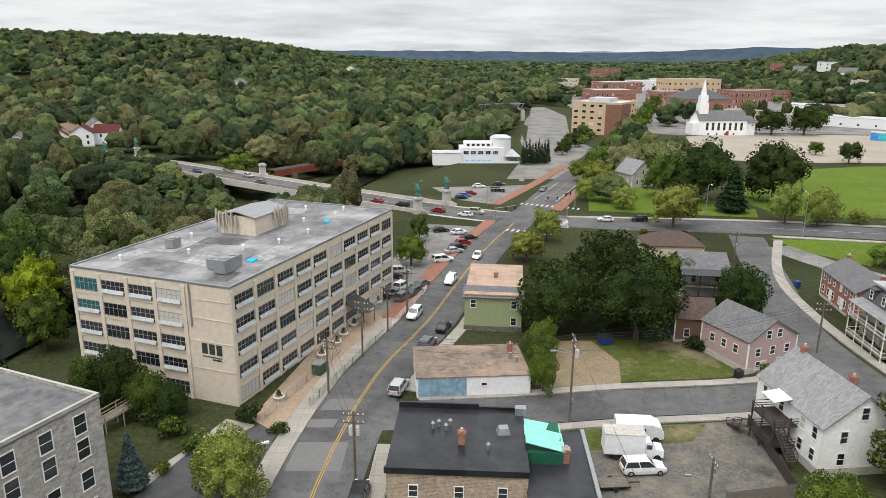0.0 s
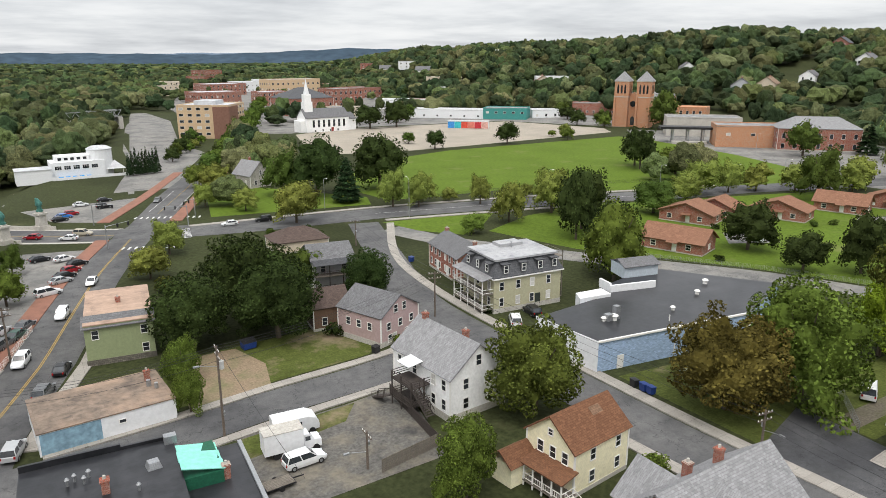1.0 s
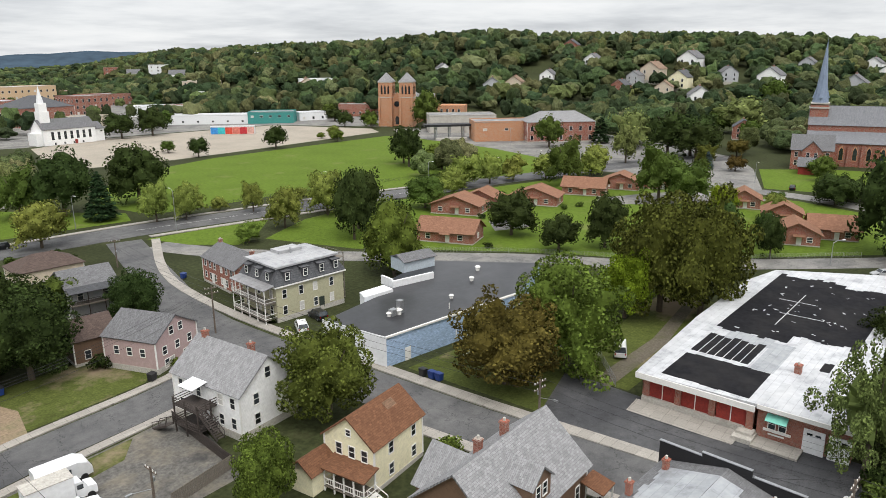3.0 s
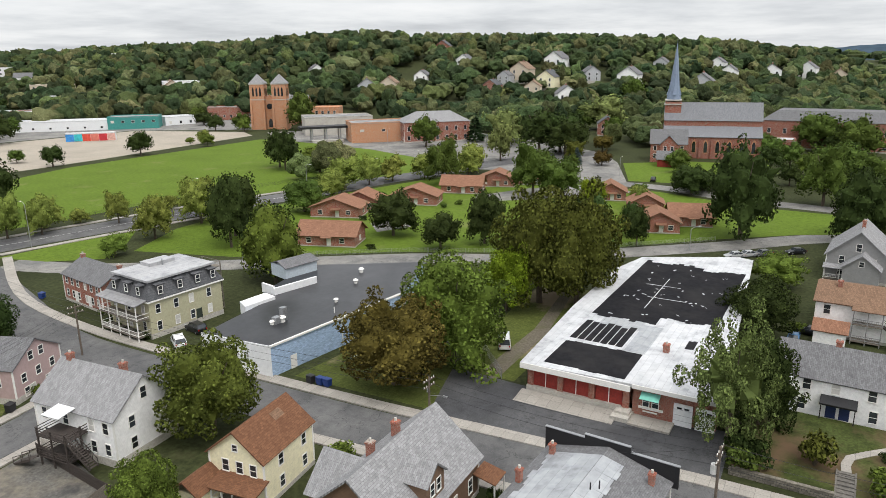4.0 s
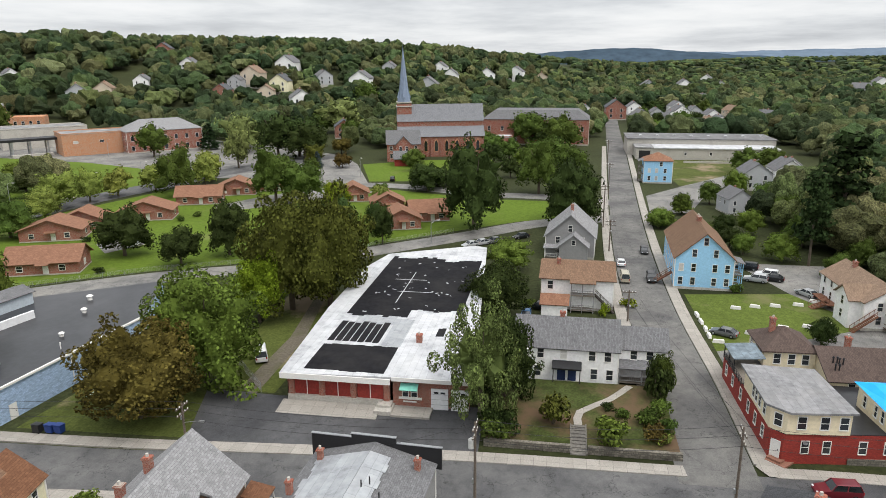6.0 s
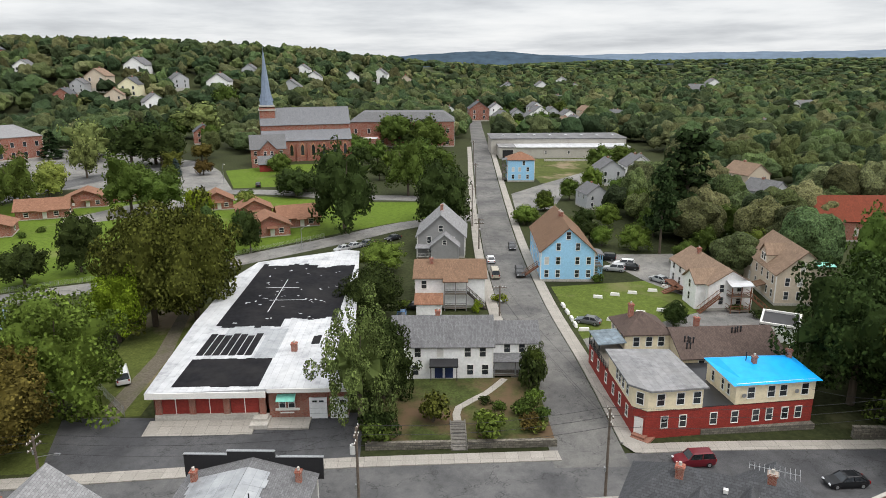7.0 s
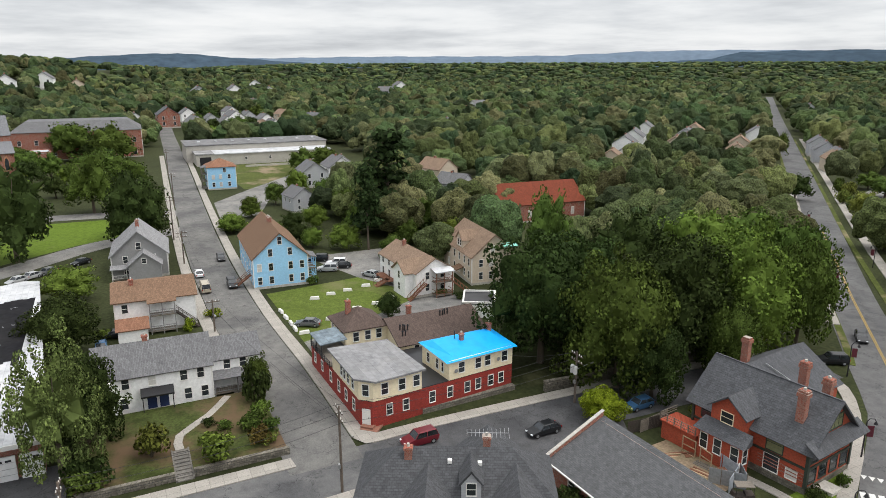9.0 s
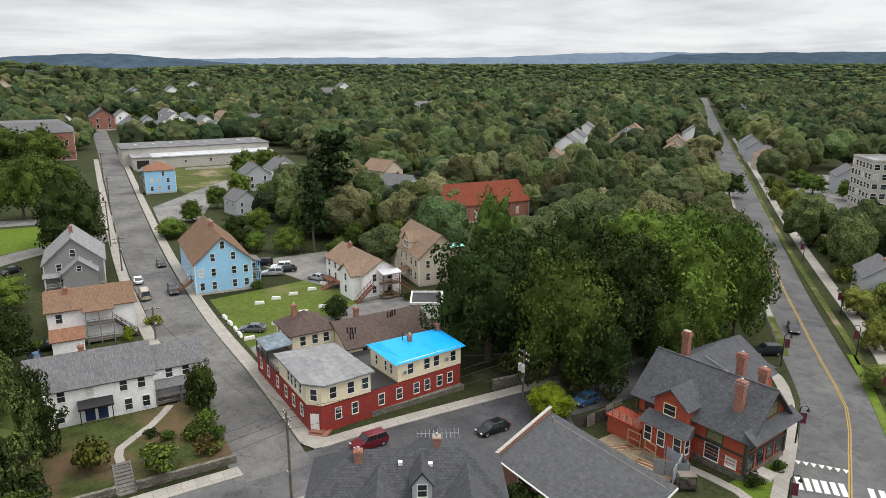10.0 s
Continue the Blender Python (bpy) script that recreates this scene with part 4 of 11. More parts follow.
    part("tarpaulin", Build().box(12, -6.5, H + 0.16, 2.6, 0.8, 0.12, 25).box(-13.5, -8.6, H + 0.16, 1.8, 1.2, 0.1, 10), TARP, root, "bright blue tarpaulin on the roof")
    # sign on the blank corner bay
    for k in (-1.15, 0.0, 1.15):
        part("sign_bar", Build().box(0, 0, 0, 0.06, 0.85, 1.45), DARK_TRIM, root, m=pose(-L / 2 - 0.03, -W / 2 + 3.4 - k, 6.95))
    part("sign_stroke", Build().box(0, 0, 0, 0.06, 3.0, 0.12), DARK_TRIM, root, m=pose(-L / 2 - 0.03, -W / 2 + 3.4, 6.5))
    part("sign_bar", Build().box(0, 0, 0, 0.06, 1.4, 0.22), DARK_TRIM, root, m=pose(-L / 2 - 0.03, -W / 2 + 2.7, 6.1))
    for z in (4.7, 8.6, 11.8, 14.4):
        part("string_course", Build().block(-L / 2 - 0.07, -W / 2 + 0.2, z, -L / 2, -W / 2 + 6.6, z + 0.12), STUCCO, root)
    part("downpipe", Build().tube((-L / 2 - 0.15, -W / 2 + 6.2, 10.5), (-L / 2 - 0.15, -W / 2 + 6.2, H), 0.1), STEEL, root)
    # awning over the entrance
    part("awning", Build().slab([(5, -W / 2 - 3.6, 3.0), (9.5, -W / 2 - 3.6, 3.0), (9.5, -W / 2, 4.6), (5, -W / 2, 4.6)], 0.1), DARK_TRIM, root, "dark canvas awning over the entrance")
    for x in (5.2, 9.3):
        part("awning_post", Build().tube((x, -W / 2 - 3.5, 0), (x, -W / 2 - 3.5, 3.0), 0.06), BLACK, root)
    return root


mill()


FLAT_WORN = membrane("worn_dark", (0.115, 0.115, 0.118), 0.3, (0.19, 0.19, 0.19))


def stone_mill():
    root = house("old grey stone mill with white sash windows", -48.3, 53.2, 26, 22, -113, 13, STONE, FLAT_WORN, "flat", name="stone_mill", category="mill", base=0, sink=6, trim=STONE,
                 windows=(("r", (0.62, 0.2, -0.25, -0.7), (1.2, 4.5, 7.8)),), win=(1.25, 1.9))
    for z in (1.2, 4.5, 7.8, 10.4):
        for i in range(6):
            put_window(root, -10.6 + i * 3.6, 11, z, 180, 1.25, 1.9, "sash", TRIM, GLASS)
    part("stair_tower", Build().block(-13, -11, 13, -7.5, -6, 14.6), STONE, root)
    return root


stone_mill()


def black_roof_shop():
    root = thing("shop_building", "flat black-roofed shop with a mottled brick face", "shop", 1.8, 64.3, 0, -3)
    part("wall", Build().block(-6.8, -6.1, -0.3, 6.8, 6.1, 6.7), BRICK_FACE, root, "mottled tan brick walls")
    part("roof", Build().block(-6.9, -6.2, 6.7, 6.9, 6.2, 6.95), FLAT_DARK, root, "glossy black membrane roof")
    part("parapet", Build().block(-6.9, 5.9, 6.95, 2.0, 6.2, 7.6).block(2.0, 5.9, 6.95, 6.9, 6.2, 7.3).block(-7.0, -6.3, 6.5, 6.9, -6.0, 7.15), FLAT_DARK, root)
    for x in (-4.2, 0.2, 4.4):
        put_window(root, x, -6.1, 4.0, 0, 0.8, 1.2)
    chimney(root, 0.3, -1.2, 6.9, 1.5)
    for x, y in ((-2.2, 2.0), (-1.4, 1.2), (-2.8, 1.5), (-1.0, 2.2), (3.0, -2.3)):
        part("roof_vent", Build().tube((x, y, 6.9), (x, y, 7.6), 0.12).tube((x, y, 7.6), (x, y, 7.8), 0.24, 0.1), STEEL, root)
    part("roof_hatch", Build().box(4.6, 1.2, 6.9, 1.4, 1.3, 0.7, 8, 0.7), STEEL, root, "grey pyramid skylight")
    # low wing with a teal rooflight
    part("wing_wall", Build().block(6.8, -11, -0.3, 13.4, 5.0, 4.9), BRICK_FACE, root)
    part("wing_roof", Build().block(6.7, -11.1, 4.9, 13.5, 5.1, 5.1), FLAT_DARK, root, "glossy black membrane roof")
    part("wing_parapet", Build().block(13.2, -11.1, 5.1, 13.6, 5.1, 5.4), STEEL, root)
    light = part("rooflight", Build().block(6.9, -1.6, 5.1, 10.6, 4.6, 6.4), GREEN_DARK, root, "dark green boarded rooflight")
    for i in range(3):
        part("rooflight_panel", Build().slab([(6.8, -1.5 + i * 2.05, 7.5 - 0.35 * i), (10.8, -1.5 + i * 2.05, 6.5 - 0.2 * i), (10.8, 0.3 + i * 2.05, 6.6 - 0.2 * i), (6.8, 0.3 + i * 2.05, 7.6 - 0.35 * i)], 0.08), TEAL, light, "bleached teal roof panel")
    chimney(root, 10.9, -1.0, 5.0, 1.7)
    part("air_conditioner", Build().box(6.6, 5.2, 6.9, 1.2, 0.9, 0.9), STEEL, root)
    return root


black_roof_shop()


def low_garage():
    root = house("low garage with a brown tar roof and a painted blue wall", 3.9, 91.8, 15.6, 10.4, 5, 2.9, WHITE_WALL, FLAT_TAR, "flat", name="garage_building", category="garage", base=0, lip=0, windows=(), trim=CONCRETE_PLAIN)
    part("mural", Build().block(-7.6, -5.25, 0.15, -1.0, -5.2, 2.8), MURAL, root, "faded blue painted wall panel")
    put_window(root, 1.4, -5.2, 1.6, 0, 0.7, 0.4, "plain")
    part("store", Build().block(5.6, -4.6, -0.2, 8.0, 3, 2.2), WHITE_WALL, root)
    chimney(root, 6.2, 2.2, 2.9, 1.6)
    part("roof_vent", Build().tube((6.6, -1, 2.9), (6.6, -1, 3.8), 0.25).box(5.9, 0.2, 3.0, 0.5, 0.5, 0.9), STEEL, root)
    return root


low_garage()


def green_house():
    root = house("sage green shingled house with a flat peach roof", 9.4, 118.9, 9.6, 17.6, -6, 6.4, SAGE, FLAT_PEACH, "flat", lip=0, base=0.6, windows=(("f", (0.72,), (1.2, 4.2)), ("f", (-0.7,), (4.2,)), ("l", (-0.7, -0.2, 0.3), (1.2, 4.2))), win=(0.85, 1.3))
    part("pent_roof", Build().slab([(-5.2, -9.3, 6.1), (5.2, -9.3, 6.1), (5.2, -5.6, 7.0), (-5.2, -5.6, 7.0)], 0.15), ROOF_GREY, root, "grey sloping roof edge")
    part("stone_base", Build().block(-4.9, -8.95, -0.5, 4.9, -8.8, 0.9), STONE_DARK, root)
    chimney(root, 0.1, 0.8, 6.5, 0.9)
    return root


green_house()

house("dusty pink clapboard house with a grey gable roof", 47.2, 100.2, 9.4, 9.6, 22, 5.2, PINK, ROOF_GREY, "gable", "y", 2.7, windows=(("f", (-0.6, 0.0, 0.6), (2.6,)), ("f", (-0.22, 0.22), (5.2,)), ("f", (-0.55, -0.3, 0.35), (0.5,)), ("l", (-0.5, 0, 0.5), (2.6,))), win=(0.85, 1.2), base=0.9, over=0.3)


def white_house():
    root = house("white clapboard house with pale grey roof and dark stairs", 45.6, 75.0, 9.2, 13.0, 6, 6.2, WHITE, ROOF_LIGHT, "gable", "y", 3.6, windows=(("f", (-0.45, 0.45), (1.4, 4.1)), ("l", (-0.8, -0.45, 0.2, 0.75), (1.4, 4.1)), ("f", (0.0,), (6.9,))), win=(0.8, 1.4), base=1.0, chimneys=((0, 0.8, 8.8, 1.8), (0.1, -0.5, 8.8, 1.8)))
    for z in (1.3, 3.9):
        part("deck", Build().block(-7.6, -2.2, z - 0.15, -4.6, 2.6, z), WOOD_DARK, root, "dark wooden deck")
        b = Build()
        for q in ((-7.6, -2.2, -7.6, 2.6), (-7.6, 2.6, -4.6, 2.6), (-7.6, -2.2, -4.6, -2.2)):
            for dz in (0.3, 0.6, 0.95):
                b.beam((q[0], q[1], z + dz), (q[2], q[3], z + dz), 0.06, 0.08)
        part("railing", b, WOOD_DARK, root)
    for px, py in ((-7.5, -2.1), (-7.5, 0.3), (-7.5, 2.5), (-5.5, -2.1)):
        part("post", Build().box(px, py, 0, 0.16, 0.16, 4.9), WOOD_DARK, root)
    part("porch_roof", Build().slab([(-6.9, -0.6, 6.2), (-4.6, -0.6, 6.5), (-4.6, 2.2, 6.5), (-6.9, 2.2, 6.2)], 0.1), WHITE_WALL, root, "white porch roof")
    outside_stair(root, -7.0, -5.6, 3.9, 3.4, 1.1, 0, WOOD_DARK, 1.3)
    outside_stair(root, -8.3, 5.6, 1.3, 3.0, 1.1, 180, WOOD_DARK)
    return root


white_house()


FLAT_PALE = membrane("pale_grey", (0.33, 0.335, 0.345), 0.12, (0.25, 0.25, 0.255))


def mansard_house():
    w, d, h = 14.6, 11.6, 6.9
    root = thing("mansard_house", "pale olive clapboard house with a grey mansard roof and porches", "house", 76.7, 102.8, 0, -4)
    part("foundation", Build().block(-w / 2 - 0.05, -d / 2 - 0.05, -0.3, w / 2 + 0.05, d / 2 + 0.05, 0.9), CONCRETE_PLAIN, root)
    part("wall", Build().block(-w / 2, -d / 2, 0.9, w / 2, d / 2, h), OLIVE, root)
    part("mansard", roof_hip(w, d, h, 2.9, 0.35, 4.6), ROOF_SLATE, root, "grey slate mansard slopes")
    part("roof", Build().block(-w / 2 + 0.5, -d / 2 + 0.5, h + 2.75, w / 2 - 0.5, d / 2 - 0.5, h + 3.1), FLAT_PALE, root, "pale grey flat roof")
    part("eave_board", Build().block(-w / 2 - 0.45, -d / 2 - 0.45, h - 0.42, w / 2 + 0.45, d / 2 + 0.45, h - 0.2), TRIM, root)
    wall_rows(root, "f", w, d, (-0.78, -0.3, 0.12, 0.62), (1.3, 4.3), 0.8, 1.5)
    wall_rows(root, "l", w, d, (-0.7, 0.0, 0.7), (1.3, 4.3), 0.8, 1.5)
    for x in (-5.0, -1.2, 2.4, 5.6):
        dm = part("dormer", Build().box(x, -d / 2 + 0.35, h + 0.5, 1.1, 1.2, 1.5).slab([(x - 0.85, -d / 2 - 0.4, h + 2.3), (x + 0.85, -d / 2 - 0.4, h + 2.3), (x + 0.85, -d / 2 + 1.2, h + 2.4), (x - 0.85, -d / 2 + 1.2, h + 2.4)], 0.14), ROOF_SLATE, root, "slate sided dormer")
        put_window(dm, x, -d / 2 - 0.25, h + 0.7, 0, 0.75, 1.25)
    for y in (-3.6, -0.2, 3.4):
        dm = part("dormer", Build().box(-w / 2 + 0.35, y, h + 0.5, 1.2, 1.1, 1.5).slab([(-w / 2 - 0.4, y - 0.85, h + 2.3), (-w / 2 + 1.2, y - 0.85, h + 2.4), (-w / 2 + 1.2, y + 0.85, h + 2.4), (-w / 2 - 0.4, y + 0.85, h + 2.3)], 0.14), ROOF_SLATE, root, "slate sided dormer")
        put_window(dm, -w / 2 - 0.25, y, h + 0.7, -90, 0.75, 1.25)
    porch(root, -w / 2, 0, d - 0.6, 2.3, 2.7, -90, 0.9, FLAT_SILVER, 5, floors=2, storey=2.9)
    put_door(root, 2.2, -d / 2, 0.5, 0, mat=DARK_TRIM)
    part("roof_box", Build().box(1.0, 3.2, h + 3.0, 5, 3.0, 0.7), FLAT_PALE, root)
    part("roof_vent", Build().tube((0.5, 1.0, h + 3), (0.5, 1.0, h + 4.2), 0.15).tube((0.5, 1.0, h + 4.2), (0.5, 1.0, h + 4.4), 0.28, 0.1), STEEL, root)
    # fire stair behind
    b = Build()
    for z in (0, 3, 6, 8.2):
        b.block(w / 2 + 0.1, -3.2, z, w / 2 + 2.4, 2.2, z + 0.1)
        for y in (-3.1, 2.1):
            b.beam((w / 2 + 0.1, y, z + 1), (w / 2 + 2.4, y, z + 1), 0.06, 0.08)
        b.beam((w / 2 + 2.35, -3.2, z + 1), (w / 2 + 2.35, 2.2, z + 1), 0.06, 0.08)
        if z < 8:
            b.beam((w / 2 + 1.2, -3, z + 0.1), (w / 2 + 1.2, 2, z + 2.9), 0.9, 0.12)
    for px in (w / 2 + 0.2, w / 2 + 2.3):
        for py in (-3.1, 2.1):
            b.box(px, py, 0, 0.14, 0.14, 9.2)
    part("fire_stair", b, WOOD_GREY, root, "grey wooden fire stair")
    return root


mansard_house()
house("red brick house with a grey gable roof", 77.6, 122.5, 8.4, 14.6, -7, 5.4, BRICK, ROOF_GREY, "gable", "y", 2.4, windows=(("l", (-0.8, -0.5, -0.2, 0.2, 0.5, 0.8), (1.2, 3.7)), ("f", (-0.5, 0.5), (1.2, 3.7))), win=(0.8, 1.3), chimneys=((0, -0.95, 7.2, 1.3), (0, 0.95, 7.2, 1.3)), doors=(("l", -0.35, 0.5, TRIM), ("l", 0.35, 0.5, TRIM)))


def blue_store():
    """The low store with a black roof, white street face and blue side."""
    root = thing("store_building", "low blue and white block store with a black flat roof", "store")
    h = 4.7
    plan = [(66.9, 82.4), (68.1, 69.6), (97.6, 65.9), (116, 73.0), (103, 92.5), (86, 88.5), (84, 84.5)]
    part("wall", Build().prism(plan, -0.3, h), BLUE_SOFT_WALL, root, "pale blue painted block walls")
    part("roof", Build().prism([(x * 0.999, y * 0.999) for x, y in plan], h + 0.02, h + 0.14), FLAT_DARK, root, "black membrane roof with silvery patches")
    part("front", Build().prism([(66.82, 82.5), (66.7, 82.5), (67.9, 69.45), (68.02, 69.45)], -0.3, h + 0.3), WHITE_WALL, root, "white painted street front")
    part("coping", Build().beam((68, 69.5, h + 0.2), (97.7, 65.8, h + 0.2), 0.3, 0.3), TRIM, root)
    put_door(root, 72.2, 69.05, 0, -7, mat=TRIM)
    part("shop_opening", Build().prism([(66.66, 80.2), (66.56, 80.2), (66.96, 75.9), (67.06, 75.9)], 0.2, 2.6), GLASS, root)
    # white upper walls and a blue lean-to at the back
    part("upper_room", Build().prism([(79, 87), (77.6, 84.3), (84.0, 83.6), (84.6, 86.6)], h - 2, h + 0.7), WHITE_WALL, root, "white rooftop room")
    part("loading_room", Build().prism([(86.2, 88.9), (85.6, 85.6), (86.0, 85.5), (86.6, 88.9)], h, h + 1.7).prism([(85.6, 85.6), (85.5, 85.2), (94.6, 83.2), (94.7, 83.6)], h, h + 1.4), WHITE_WALL, root, "white rooftop screen walls")
    part("rear_shed", Build().prism([(95, 95), (93.6, 90), (101, 88.6), (102.4, 93.4)], h, h + 2.4), SHED_PALE, root, "pale grey blue clapboard shed")
    part("shed_roof", Build().slab([(93.2, 89.6, h + 2.3), (101.3, 88.1, h + 2.3), (102, 91, h + 3.2), (94.2, 92.6, h + 3.2)], 0.12).slab([(94.2, 92.6, h + 3.2), (102, 91, h + 3.2), (102.7, 93.8, h + 2.3), (95, 95.4, h + 2.3)], 0.12), ROOF_GREY, root)
    for x, y, s in ((76.5, 75.0, 1.1), (74.8, 75.6, 0.8), (104, 80, 1.0), (98, 76.8, 0.9), (88, 73.4, 0.8)):
        part("roof_vent", Build().tube((x, y, h + 0.1), (x, y, h + 0.8 * s), 0.4 * s, n=10).tube((x, y, h + 0.8 * s), (x, y, h + 1.05 * s), 0.6 * s, 0.35 * s, 10), TRIM, root)
    part("air_conditioner", Build().box(77.2, 75.4, h + 0.1, 0.9, 0.9, 2.2).box(75.6, 75.4, h + 0.1, 1.2, 1.0, 1.1), STEEL, root)
    part("pipe", Build().tube((83.6, 70.2, h), (83.6, 70.2, h + 1.2), 0.09).tube((82.2, 67.6, 0.4), (82.2, 67.6, h), 0.08), TRIM, root)
    return root


BLUE_SOFT_WALL = material("pale_blue_painted_block", (0.33, 0.44, 0.60), 0.8, grain=2, stain=0.3, amount=0.1, pattern=bricks((0.29, 0.40, 0.56), (0.4, 0.2)))
blue_store()
house("small shed with a rusty brown pitched roof", 99.6, 61.2, 6.5, 8.5, -10, 3.6, WHITE, ROOF_RED, "gable", "x", 2.0, base=0, name="shed", category="shed")


def yellow_house():
    root = house("pale yellow clapboard house with a brown shingle roof", 48.6, 52.0, 9.0, 6.9, 8, 5.5, YELLOW, ROOF_RUST, "gable", "x", 2.75, windows=(("l", (-0.62, -0.12, 0.4), (3.5,)), ("f", (-0.35, 0.6), (1.0, 3.6))), win=(0.75, 1.3), over=0.35)
    put_window(root, -4.5, 0.0, 6.0, -90, 0.6, 0.7)
    part("side_wing", Build().block(-8.4, 1.9, -0.3, -4.5, 5.0, 2.7), YELLOW, root)
    part("wing_roof", Build().slab([(-8.8, 1.5, 2.6), (-4.5, 1.5, 2.6), (-4.5, 3.45, 4.1), (-8.8, 3.45, 4.1)], 0.14).slab([(-8.8, 3.45, 4.1), (-4.5, 3.45, 4.1), (-4.5, 5.4, 2.6), (-8.8, 5.4, 2.6)], 0.14), ROOF_RUST, root)
    porch(root, -4.5, -1.0, 5.6, 2.3, 2.2, -90, 0.7, ROOF_RUST, 5)
    outside_stair(root, -5.6, -5.5, 0.7, 1.7, 1.2, 0, TRIM)
    k = 2.75 / 3.45
    part("vent_patch", Build().slab([(0.6, -1.5, 8.40 - k * 1.5), (2.3, -1.5, 8.40 - k * 1.5), (2.3, -0.7, 8.40 - k * 0.7), (0.6, -0.7, 8.40 - k * 0.7)], 0.05), ROOF_BROWN, root, "paler patch of shingles")
    return root


yellow_house()


def grey_house():
    """Steep grey roofs with brown shingled walls beside the back street."""
    root = house("brown shingled house with steep pale grey roofs", 50.0, 35.2, 15.4, 10.6, 2, 4.6, BROWN, ROOF_LIGHT, "gable", "x", 4.6, over=0.5,
                 windows=(("f", (0.75, 0.3, -0.3), (1.2,)),), win=(0.8, 1.6), chimneys=((0.28, 0.25, 8.0, 1.7),))
    wing_roof, wing_wall = roof_gable(6.4, 6.0, 4.6, 3.0, 0.4, "y")
    part("cross_wing", wing_wall.block(-3.2, -3.0, 0, 3.2, 3.0, 4.6), BROWN, root, m=pose(-2.4, 3.6, 0))
    part("cross_roof", wing_roof, ROOF_LIGHT, root, m=pose(-2.4, 3.6, 0))
    chimney(root, -0.6, 2.6, 6.6, 1.9)
    dr, dw = roof_gable(3.4, 5.0, 7.1, 1.5, 0.3, "y")
    dm = part("dormer", dw.block(-1.7, -2.5, 4.8, 1.7, 2.5, 7.1), BROWN, root, m=pose(-1.2, -2.6, 0))
    part("dormer_roof", dr, ROOF_LIGHT, dm)
    put_window(dm, -0.6, -2.5, 5.4, 0, 0.7, 1.3)
    put_window(dm, 0.6, -2.5, 5.4, 0, 0.7, 1.3)
    part("porch_roof", Build().slab([(6.2, -8.0, 2.6), (9.0, -8.0, 2.6), (9.0, -5.4, 3.2), (6.2, -5.4, 3.2)], 0.12), ROOF_RUST, root)
    for x in (6.4, 8.8):
        part("porch_post", Build().box(x, -7.8, 0, 0.14, 0.14, 2.6), TRIM, root)
    return root


grey_house()


def metal_house():
    """A shallow grey roof behind a black stepped false front."""
    root = house("grey shingled house, shallow patched roof, black false front", 53.2, 18.0, 18.0, 12.6, -3, 5.2, GREY, ROOF_GREY, "gable", "x", 1.7, over=0.3, windows=(("f", (-0.5, 0.3), (1.2,)),))
    part("false_front", Build().block(9.0, 2.6, 4.6, 9.25, 7.0, 7.2).block(9.0, -2.2, 4.6, 9.25, 2.6, 7.6).block(9.0, -7.0, 4.6, 9.25, -2.2, 7.0), BLACK, root, "black stepped false front")
    part("front_cap", Build().block(8.95, 2.6, 7.2, 9.3, 7.05, 7.28).block(8.95, -2.2, 7.6, 9.3, 2.65, 7.68).block(8.95, -7.05, 7.0, 9.3, -2.25, 7.08), STEEL, root)
    # coated half of the roof with ragged tongues
    b = Build()
    for i in range(12):
        x0, x1 = -9.0 + i * 1.35, -9.0 + (i + 1) * 1.35
        end = 0.5 + (i % 3) * 0.25
        s = 1.7 / 6.3
        b.slab([(x0, -2.4 + (0.2 if i % 2 else 0), 5.42 + s * 4.0), (x1, -2.4 + (0.2 if i % 2 else 0), 5.42 + s * 4.0), (x1, -0.02, 5.34 + 1.7), (x0, -0.02, 5.34 + 1.7)], 0.02)
        b.slab([(x0, 0.02, 5.34 + 1.7), (x1, 0.02, 5.34 + 1.7), (x1, 4.6 + end, 5.42 + s * (1.7 - end)), (x0, 4.6 + end, 5.42 + s * (1.7 - end))], 0.02)
    part("roof_coating", b, FLAT_SILVER_LIGHT, root, "silvery roof coating with ragged edges")
    for x, y in ((6.8, 5.2), (7.0, -5.0), (1.0, 6.0)):
        chimney(root, x, y, 5.4, 1.5, s=0.55)
    for x, y in ((1.5, -1.0), (2.2, -1.6), (0.0, -3.2)):
        part("vent_pipe", Build().tube((x, y, 6.0), (x, y, 7.5), 0.07), BLACK, root)
    return root


FLAT_SILVER_LIGHT = membrane("silver_light", (0.30, 0.315, 0.33), 0.12, (0.24, 0.25, 0.26), 0.45)
metal_house()


